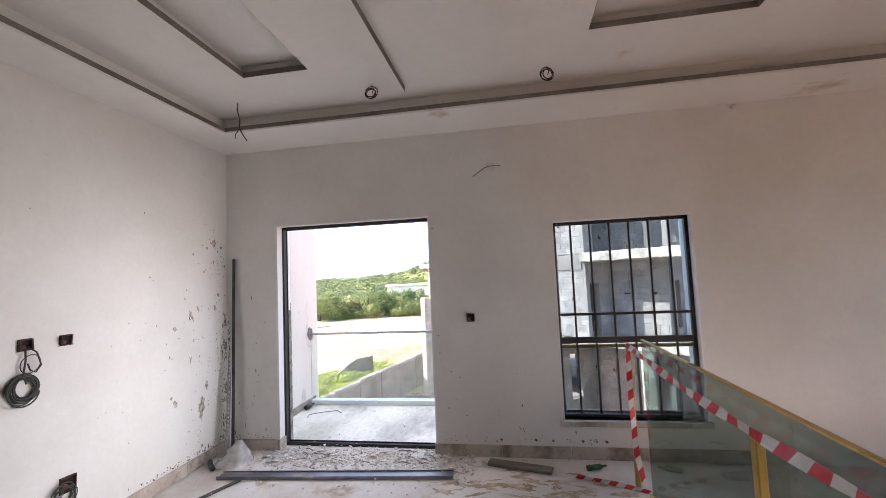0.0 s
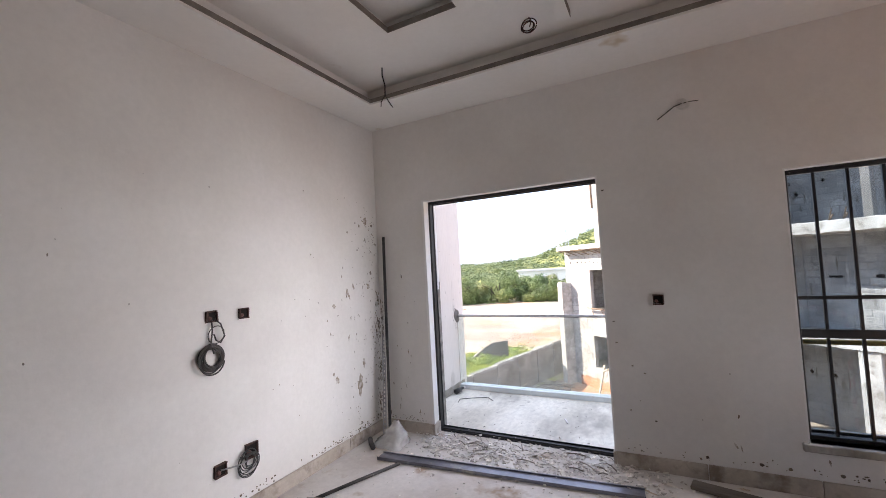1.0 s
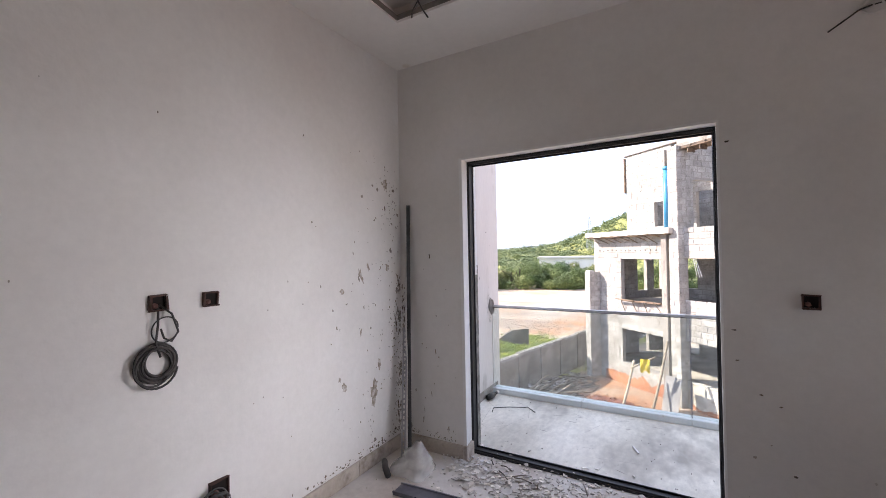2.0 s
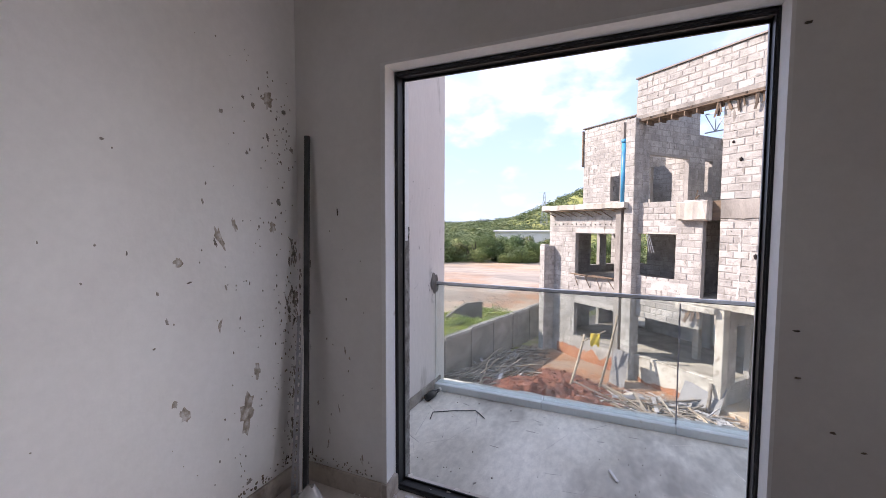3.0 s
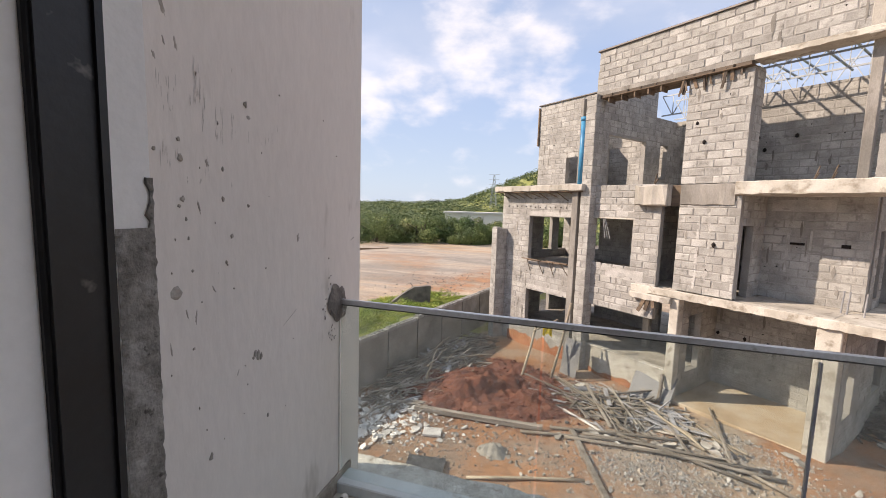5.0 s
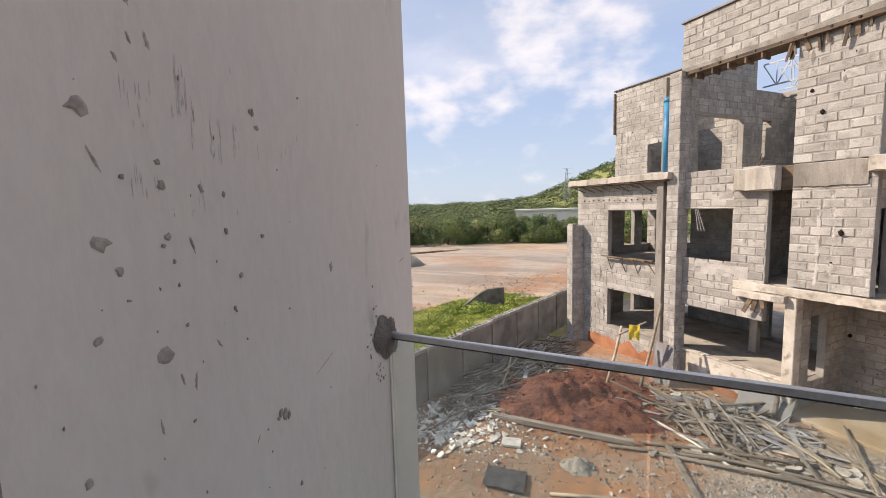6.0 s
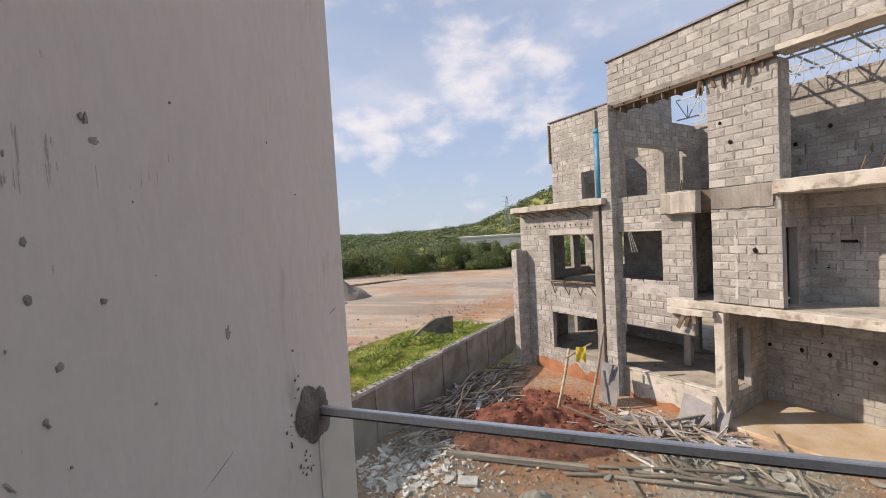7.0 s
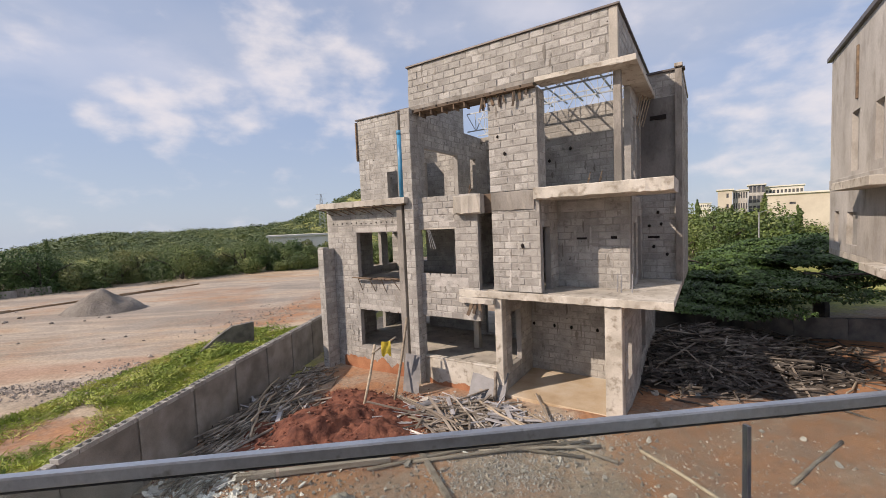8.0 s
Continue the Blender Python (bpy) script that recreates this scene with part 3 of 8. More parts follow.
# ---- geometry helpers ----
class Geo:
    """Collects vertices and faces for one mesh."""

    def __init__(self, m=None):
        self.v, self.f, self.mi, self.m = [], [], [], m

    def add(self, verts, faces, slot=0):
        k = len(self.v)
        self.v += [tuple(self.m @ Vector(p)) for p in verts] if self.m is not None else [tuple(p) for p in verts]
        self.f += [tuple(i + k for i in f) for f in faces]
        self.mi += [slot] * len(faces)
        return self

    def box(self, x0, x1, y0, y1, z0, z1, c=0.0, slot=0):
        """A box; c chamfers its edges."""
        if c <= 0:
            vs = [(x, y, z) for z in (z0, z1) for y in (y0, y1) for x in (x0, x1)]
            return self.add(vs, [(0, 2, 3, 1), (4, 5, 7, 6), (0, 1, 5, 4), (2, 6, 7, 3), (0, 4, 6, 2), (1, 3, 7, 5)], slot)
        X, Y, Z, vs, ids = (x0, x1), (y0, y1), (z0, z1), [], {}
        for k in range(2):
            for j in range(2):
                for i in range(2):
                    sx, sy, sz = c * (1 - 2 * i), c * (1 - 2 * j), c * (1 - 2 * k)
                    for ax in range(3):
                        p = [X[i] + sx, Y[j] + sy, Z[k] + sz]
                        p[ax] = (X[i], Y[j], Z[k])[ax]
                        ids[i, j, k, ax] = len(vs)
                        vs.append(p)
        fs = []
        for ax in range(3):
            for s in range(2):
                def key(a, b):
                    q = [0, 0, 0]
                    q[ax], q[(ax + 1) % 3], q[(ax + 2) % 3] = s, a, b
                    return ids[(*q, ax)]
                loop = [key(0, 0), key(1, 0), key(1, 1), key(0, 1)]
                fs.append(tuple(loop if s else loop[::-1]))
        for ax in range(3):
            a1, a2 = (ax + 1) % 3, (ax + 2) % 3
            for p in range(2):
                for q in range(2):
                    def k3(e, face):
                        g = [0, 0, 0]
                        g[ax], g[a1], g[a2] = e, p, q
                        return ids[(*g, face)]
                    loop = [k3(0, a1), k3(1, a1), k3(1, a2), k3(0, a2)]
                    fs.append(tuple(loop if p == q else loop[::-1]))
        for k in range(2):
            for j in range(2):
                for i in range(2):
                    loop = [ids[i, j, k, 0], ids[i, j, k, 1], ids[i, j, k, 2]]
                    fs.append(tuple(loop if (i + j + k) % 2 else loop[::-1]))
        return self.add(vs, fs, slot)

    def tube(self, p, q, r, r2=None, n=8, slot=0, caps=True):
        p, q = Vector(p), Vector(q)
        d = (q - p).normalized()
        a = d.orthogonal().normalized()
        b = d.cross(a)
        r2 = r if r2 is None else r2
        vs = []
        for c, rr in ((p, r), (q, r2)):
            vs += [c + rr * (math.cos(2 * math.pi * i / n) * a + math.sin(2 * math.pi * i / n) * b) for i in range(n)]
        fs = [(i, (i + 1) % n, n + (i + 1) % n, n + i) for i in range(n)]
        if caps:
            fs += [tuple(range(n))[::-1], tuple(range(n, 2 * n))]
        return self.add(vs, fs, slot)

    def path(self, pts, r, n=6, slot=0):
        """A tube through points."""
        pts = [Vector(p) for p in pts]
        vs, fs = [], []
        a = None
        for i, p in enumerate(pts):
            d = (pts[min(i + 1, len(pts) - 1)] - pts[max(i - 1, 0)]).normalized()
            a = d.orthogonal().normalized() if a is None else (a - d * a.dot(d)).normalized()
            b = d.cross(a)
            vs += [p + r * (math.cos(2 * math.pi * k / n) * a + math.sin(2 * math.pi * k / n) * b) for k in range(n)]
        for i in range(len(pts) - 1):
            fs += [(i * n + k, i * n + (k + 1) % n, (i + 1) * n + (k + 1) % n, (i + 1) * n + k) for k in range(n)]
        fs += [tuple(range(n))[::-1], tuple(range((len(pts) - 1) * n, len(pts) * n))]
        return self.add(vs, fs, slot)

    def prism(self, outline, z0, z1, slot=0):
        n = len(outline)
        vs = [(x, y, z0) for x, y in outline] + [(x, y, z1) for x, y in outline]
        return self.add(vs, [tuple(range(n))[::-1], tuple(range(n, 2 * n))] + [(i, (i + 1) % n, n + (i + 1) % n, n + i) for i in range(n)], slot)

    def mesh(self, name, mats, smooth=False):
        me = bpy.data.meshes.new(name)
        me.from_pydata(self.v, [], self.f)
        for m in mats if isinstance(mats, (list, tuple)) else [mats]:
            me.materials.append(m)
        if any(self.mi):
            me.polygons.foreach_set("material_index", self.mi)
        if smooth:
            me.polygons.foreach_set("use_smooth", [True] * len(me.polygons))
        me.update()
        return me

    def weld(self):
        """Joins boxes that meet at their corners into one body."""
        seen, to = {}, []
        vs = []
        for p in self.v:
            k = (round(p[0], 4), round(p[1], 4), round(p[2], 4))
            if k not in seen:
                seen[k] = len(vs)
                vs.append(p)
            to.append(seen[k])
        faces, count = [tuple(to[i] for i in f) for f in self.f], {}
        for f in faces:
            count[frozenset(f)] = count.get(frozenset(f), 0) + 1
        keep = [i for i, f in enumerate(faces) if count[frozenset(f)] == 1]
        self.v, self.f, self.mi = vs, [faces[i] for i in keep], [self.mi[i] for i in keep]
        return self

    def ob(self, name, mats, parent=None, label="", smooth=False):
        o = new(name, self.mesh(name, mats, smooth))
        if parent is not None:
            o.parent = parent
        if label:
            tagged(o, label)
        return o


def empty(name, m, label, category, group="", kind=""):
    o = new(name)
    o.matrix_world = m
    o.empty_display_size = 0.2
    return tagged(o, label, category, group, kind)


def holes_grid(a0, a1, z0, z1, holes):
    """The cells of a wall face that are not in a hole."""
    xs = sorted({a0, a1, *[min(max(h[i], a0), a1) for h in holes for i in (0, 1)]})
    zs = sorted({z0, z1, *[min(max(h[i], z0), z1) for h in holes for i in (2, 3)]})
    for i in range(len(xs) - 1):
        run = None
        for j in range(len(zs) - 1):
            cx, cz = (xs[i] + xs[i + 1]) / 2, (zs[j] + zs[j + 1]) / 2
            if any(h[0] < cx < h[1] and h[2] < cz < h[3] for h in holes):
                if run is not None:
                    yield xs[i], xs[i + 1], run, zs[j]
                    run = None
            elif run is None:
                run = zs[j]
        if run is not None:
            yield xs[i], xs[i + 1], run, zs[-1]


def wall_y(name, x0, x1, y0, y1, z0, z1, holes, material, label="", cat="wall", kind="structure"):
    """A wall along x with holes (x0, x1, z0, z1) through it."""
    g = Geo()
    for a, b, c, d in holes_grid(x0, x1, z0, z1, holes):
        g.box(a, b, y0, y1, c, d)
    o = g.weld().ob(name, material)
    return tagged(o, label, cat, "", kind)


def wall_x(name, x0, x1, y0, y1, z0, z1, holes, material, label="", cat="wall", kind="structure"):
    g = Geo()
    for a, b, c, d in holes_grid(y0, y1, z0, z1, holes):
        g.box(x0, x1, a, b, c, d)
    o = g.weld().ob(name, material)
    return tagged(o, label, cat, "", kind)


def blob(g, p, r, seed, squash=1.0, n=1, slot=0, rough=0.35):
    """A rough stone-like lump."""
    bm = bmesh.new()
    bmesh.ops.create_icosphere(bm, subdivisions=n, radius=1.0)
    off = Vector((seed * 3.17, seed * 1.31, seed * 0.77))
    vs = []
    for v in bm.verts:
        k = 1 + rough * noise.noise(v.co * 1.3 + off)
        vs.append((p[0] + v.co.x * r * k, p[1] + v.co.y * r * k * (0.8 + 0.4 * ((seed * 7) % 1)), p[2] + v.co.z * r * k * squash))
    fs = [tuple(v.index for v in f.verts) for f in bm.faces]
    bm.free()
    g.add(vs, fs, slot)


# ---- the room: walls, floor, ceiling ----
WX, WY, CZ = -2.172, 4.638, 3.0                      # west wall face, north wall face, ceiling border
DOOR = (-1.630, -0.035, 0.0, 2.215)
WIN = (1.10, 2.27, 0.33, 2.085)
OUT = 4.90                                           # outer face of the north wall
RX, SY = 5.5, -3.5                                   # east and south ends of the hall

wall_x("wall_west", WX - 0.23, WX, SY - 0.23, OUT, -0.15, 3.4, [], M["plaster"], "off-white painted plaster wall with scuffs and mortar splashes")
wall_y("wall_north", WX, RX, WY, OUT, -3.4, 3.4, [(DOOR[0], DOOR[1], -0.15, DOOR[3]), WIN], M["plaster"], "off-white painted plaster wall with door opening and barred window")
# unseen end walls, grey rather than painted, added to cut bounced light
wall_x("wall_east", RX, RX + 0.23, SY - 0.23, OUT, -3.4, 3.4, [(1.75, 3.45, 0.7, 2.4), (1.0, 2.8, -2.5, -1.0)], M["concrete"], "unseen grey wall with added openings for two lamps")
wall_y("wall_south", WX, RX, SY - 0.23, SY, -0.15, 3.4, [], M["concrete"], "unseen grey wall closing the hall")

STAIR = (1.64, 3.9, -0.6, 4.0)                       # stairwell void
g = Geo()
for a, b, c, d in holes_grid(WX, RX, SY, WY, [STAIR]):
    g.box(a, b, c, d, -0.15, 0.0)
g.box(DOOR[0], DOOR[1], WY, OUT, -0.15, 0.0)
tagged(g.ob("floor", M["screed"]), "bare cement screed floor, dusty and littered", "floor", "", "structure")
g = Geo()
g.box(STAIR[0] - 0.3, RX, -1.0, WY, -3.4, -3.2)
tagged(g.ob("floor_lower", M["screed"]), "bare cement floor at the foot of the stairs", "floor", "", "structure")


def build_ceiling():
    g = Geo()
    bx0, bx1, by0, by1 = WX + 0.405, RX - 0.5, SY + 0.5, 4.09
    up = 3.17
    # lower border with its lip, cove gap above
    for x0, x1, y0, y1 in ((WX, bx0, SY, WY), (bx1, RX, SY, WY), (bx0, bx1, by1, WY), (bx0, bx1, SY, by0)):
        g.box(x0, x1, y0, y1, CZ, CZ + 0.045)
    c = 0.10
    g.box(WX, bx0 - c, SY, WY, CZ + 0.045, 3.3)
    g.box(bx1 + c, RX, SY, WY, CZ + 0.045, 3.3)
    g.box(bx0 - c, bx1 + c, by1 + c, WY, CZ + 0.045, 3.3)
    g.box(bx0 - c, bx1 + c, SY, by0 - c, CZ + 0.045, 3.3)
    # raised field with two recessed troughs
    troughs = [(-1.18, -0.66, -1.0, 3.53), (1.29, 2.28, -1.0, 3.51)]
    for x0, x1, y0, y1 in holes_grid(bx0 - c, bx1 + c, by0 - c, by1 + c, troughs):
        g.box(x0, x1, y0, y1, up, up + 0.04)
    for x0, x1, y0, y1 in troughs:
        g.box(x0 - 0.06, x1 + 0.06, y0 - 0.06, y1 + 0.06, up + 0.12, up + 0.15)
        for a0, a1, b0, b1 in ((x0 - 0.09, x0 - 0.06, y0 - 0.09, y1 + 0.09), (x1 + 0.06, x1 + 0.09, y0 - 0.09, y1 + 0.09), (x0 - 0.06, x1 + 0.06, y1 + 0.06, y1 + 0.09), (x0 - 0.06, x1 + 0.06, y0 - 0.09, y0 - 0.06)):
            g.box(a0, a1, b0, b1, up + 0.04, up + 0.15)
    # dark strips painted along the border and trough edges for their shadow lines
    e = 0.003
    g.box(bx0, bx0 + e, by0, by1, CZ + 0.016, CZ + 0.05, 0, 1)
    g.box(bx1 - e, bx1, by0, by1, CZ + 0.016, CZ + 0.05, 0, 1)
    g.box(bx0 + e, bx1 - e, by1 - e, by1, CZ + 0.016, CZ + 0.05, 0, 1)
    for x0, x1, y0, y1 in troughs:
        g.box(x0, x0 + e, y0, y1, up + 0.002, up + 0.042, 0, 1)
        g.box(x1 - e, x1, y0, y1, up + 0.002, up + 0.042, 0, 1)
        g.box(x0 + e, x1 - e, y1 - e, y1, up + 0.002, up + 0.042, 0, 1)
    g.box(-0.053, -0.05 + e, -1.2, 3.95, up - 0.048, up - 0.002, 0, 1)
    # thin drop ridges between the troughs
    g.box(-0.13, -0.05, -1.2, 3.95, up - 0.05, up)
    g.box(0.70, 0.725, -1.2, 3.95, up - 0.02, up)
    g.box(WX - 0.2, RX + 0.2, SY - 0.2, OUT, 3.34, 3.5)
    tagged(g.ob("ceiling", [M["ceiling"], M["shadow_edge"]]), "white tray ceiling with dropped border and recessed troughs", "ceiling", "", "structure")


build_ceiling()

# skirting, in lengths
g = Geo()
for y0, y1 in ((SY, -1.2), (-1.2, 1.1), (1.1, 2.6), (2.6, 4.1), (4.1, WY)):
    g.box(WX, WX + 0.014, y0 + 0.002, y1 - 0.002, 0, 0.105, 0.003)
tagged(g.ob("baseboard", M["skirting"]), "brown tile skirting along the wall, grouted and chipped", "skirting", "", "structure")
g = Geo()
for x0, x1 in ((WX + 0.014, DOOR[0]), (DOOR[1], 0.55), (0.55, 1.15), (1.15, 1.75), (1.75, 2.6), (3.9, RX)):
    g.box(x0 + 0.002, x1 - 0.002, WY - 0.016, WY, 0, 0.105, 0.003)
g.box(DOOR[0], DOOR[0] + 0.034, WY - 0.016, 4.74, 0, 0.105, 0.003)
g.box(DOOR[1] - 0.022, DOOR[1], WY - 0.016, 4.74, 0, 0.105, 0.003)
tagged(g.ob("baseboard", M["skirting"]), "brown tile skirting along the door wall, grout smeared", "skirting", "", "structure")


def build_door():
    """Black aluminium frame in a white painted reveal; the leaf is not hung."""
    d = empty("door_1", Matrix.Translation((0, 0, 0)), "open doorway with bare black metal frame in a white reveal", "door", "", "structure")
    x0, x1, z1 = DOOR[0], DOOR[1], DOOR[3]
    g = Geo()
    # splayed inner lining, then the outer lining past the metal frame
    yi, yf = WY - 0.002, 4.758
    for s, xe, d0, d1 in ((1, x0, 0.025, 0.006), (-1, x1, 0.012, 0.006)):
        g.prism([(xe, yi), (xe + s * d0, yi), (xe + s * d1, yf), (xe, yf)] if s > 0 else [(xe, yi), (xe, yf), (xe + s * d1, yf), (xe + s * d0, yi)], 0.0, z1 - 0.002)
        g.box(min(xe, xe + s * 0.008), max(xe, xe + s * 0.008), 4.845, OUT + 0.002, 0.0, z1)
    g.add([(x0 + 0.025, yi, z1 - 0.014), (x1 - 0.012, yi, z1 - 0.014), (x1 - 0.006, yf, z1 - 0.004), (x0 + 0.006, yf, z1 - 0.004),
           (x0 + 0.025, yi, z1), (x1 - 0.012, yi, z1), (x1 - 0.006, yf, z1), (x0 + 0.006, yf, z1)],
          [(0, 3, 2, 1), (4, 5, 6, 7), (0, 1, 5, 4), (1, 2, 6, 5), (2, 3, 7, 6), (3, 0, 4, 7)])
    g.box(x0 + 0.008, x1 - 0.008, 4.845, OUT + 0.002, z1 - 0.008, z1)
    g.ob("reveal", M["reveal"], d, "white painted reveal with rough edges")
    fw = 0.015
    for name, bx in (("jamb", (x0 + 0.003, x0 + fw, 4.758, 4.845, 0.0, z1 - 0.005)), ("jamb", (x1 - fw, x1 - 0.003, 4.758, 4.845, 0.0, z1 - 0.005)),
                     ("head", (x0 + fw, x1 - fw, 4.758, 4.845, z1 - 0.020, z1 - 0.005)), ("track", (x0 + fw, x1 - fw, 4.758, 4.845, 0.0, 0.018))):
        g = Geo()
        g.box(*bx, 0.003)
        xa, xb, ya, yb, za, zb = bx
        if name == "jamb":
            s = 1 if xa < -1 else -1
            e = xb if s > 0 else xa
            g.box(min(e, e + s * 0.006), max(e, e + s * 0.006), ya + 0.006, ya + 0.016, za, zb)
            g.box(min(e, e + s * 0.006), max(e, e + s * 0.006), yb - 0.016, yb - 0.006, za, zb)
        elif name == "track":
            g.box(xa, xb, ya + 0.008, ya + 0.014, zb, zb + 0.012)
            g.box(xa, xb, yb - 0.014, yb - 0.008, zb, zb + 0.012)
        else:
            g.box(xa, xb, ya + 0.006, ya + 0.016, za - 0.012, za)
            g.box(xa, xb, yb - 0.016, yb - 0.006, za - 0.012, za)
        g.ob(name, M["black_metal"], d)


build_door()


def build_window():
    w = empty("window_1", Matrix.Translation((0, 0, 0)), "barred window opening with black steel grille in a white reveal", "window", "", "structure")
    x0, x1, z0, z1 = WIN
    y = 4.72
    g = Geo()
    t = 0.01
    g.box(x0, x0 + t, WY - 0.002, OUT, z0, z1)
    g.box(x1 - t, x1, WY - 0.002, OUT, z0, z1)
    g.box(x0, x1, WY - 0.002, OUT, z1 - t, z1)
    g.ob("reveal", M["reveal"], w)
    g = Geo()
    g.box(x0 - 0.03, x1 + 0.03, WY - 0.03, OUT + 0.03, z0 - 0.05, z0, 0.006)
    g.ob("window_sill", M["concrete"], w, "rough cement window sill")
    for b in ((x0 + t, x0 + t + 0.025, z0, z1 - t), (x1 - t - 0.03, x1 - t, z0, z1 - t), (x0 + t, x1 - t, z1 - t - 0.03, z1 - t), (x0 + t, x1 - t, z0, z0 + 0.03)):
        g = Geo()
        g.box(b[0], b[1], y - 0.02, y + 0.02, b[2], b[3], 0.003)
        g.ob("window_frame", M["black_metal"], w)
    n = 7
    for i in range(1, n):
        x = x0 + (x1 - x0) * i / n
        g = Geo()
        g.box(x - 0.008, x + 0.008, y - 0.008, y + 0.008, z0 + 0.03, z1 - 0.04)
        g.ob("grille_bar", M["black_metal"], w)
    for z, h in ((1.235, 0.012), (1.005, 0.028)):
        g = Geo()
        g.box(x0 + 0.02, x1 - 0.02, y - 0.013, y + 0.013, z - h, z + h, 0.003)
        g.ob("grille_rail", M["black_metal"], w)
    g = Geo()
    g.box(x0 + 0.02, x1 - 0.02, y + 0.024, y + 0.030, z0 + 0.03, z1 - 0.04)
    pane = g.ob("pane", M["tint_glass"], w, "bluish tinted glass pane")
    pane.visible_shadow = False
    g = Geo()
    g.box(x0 + 0.012, x1 - 0.012, y + 0.05, y + 0.09, 0.925, 0.955, 0.004)
    g.ob("timber_bar", M["gold"], w, "yellow-brown bar across the window")


build_window()


# ---- balcony ----
BX0, BX1, BY1 = -2.015, 0.62, 6.28
g = Geo()
g.box(BX0 - 0.2, BX1 + 0.03, OUT, 6.17, -0.15, 0.0)
tagged(g.ob("balcony_floor", M["balc_screed"]), "grey cement balcony floor with trowel marks and stains", "floor", "", "structure")
g = Geo()
g.box(BX0 - 0.23, BX0, OUT, BY1, -3.3, 3.3, 0.01)
tagged(g.ob("wall_balcony", M["plaster_out"]), "grey-white rendered balcony side wall with mortar splashes", "wall", "", "structure")
g = Geo()
g.box(BX0, BX0 + 0.012, OUT, BY1 - 0.1, 0.0, 0.09, 0.003)
tagged(g.ob("baseboard", M["splash"]), "rough cement skirting at the foot of the balcony wall", "skirting", "", "structure")
# rough ledge of the slab outside the kerb
g = Geo()
n = 60
rows = []
for i in range(n + 1):
    x = BX0 - 0.23 + (BX1 + 0.06 - BX0 + 0.23) * i / n
    e = 0.02 * noise.noise(Vector((x * 5, 0, 1))) + 0.012 * noise.noise(Vector((x * 19, 0, 2)))
    y0 = 6.166 if x > BX0 else BY1 + 0.002
    rows.append([(x, y0 + (6.40 + e - y0) * k / 5, -0.028 + 0.008 * noise.noise(Vector((x * 14, k * 1.3, 3)))) for k in range(6)] + [(x, 6.405 + e, -0.075), (x, 6.40, -0.15)])
m = len(rows[0])
g.add([p for row in rows for p in row], [(i * m + k, (i + 1) * m + k, (i + 1) * m + k + 1, i * m + k + 1) for i in range(n) for k in range(m - 1)])
g.box(BX0 - 0.23, BX1 + 0.06, 6.285, 6.385, -0.15, -0.06)
tagged(g.ob("slab_ledge", M["raw_ledge"]), "rough pale concrete ledge outside the balcony kerb", "ledge", "", "structure")
# the storey below, under the balcony and room
wall_y("wall_lower_north", WX - 0.23, RX + 0.23, OUT - 0.1, OUT, -5.4, -3.4, [], M["plaster_out"], "rendered lower storey wall")
wall_x("wall_lower_west", WX - 0.23, WX, SY, OUT - 0.1, -5.4, -0.15, [], M["plaster_out"], "rendered lower storey wall")


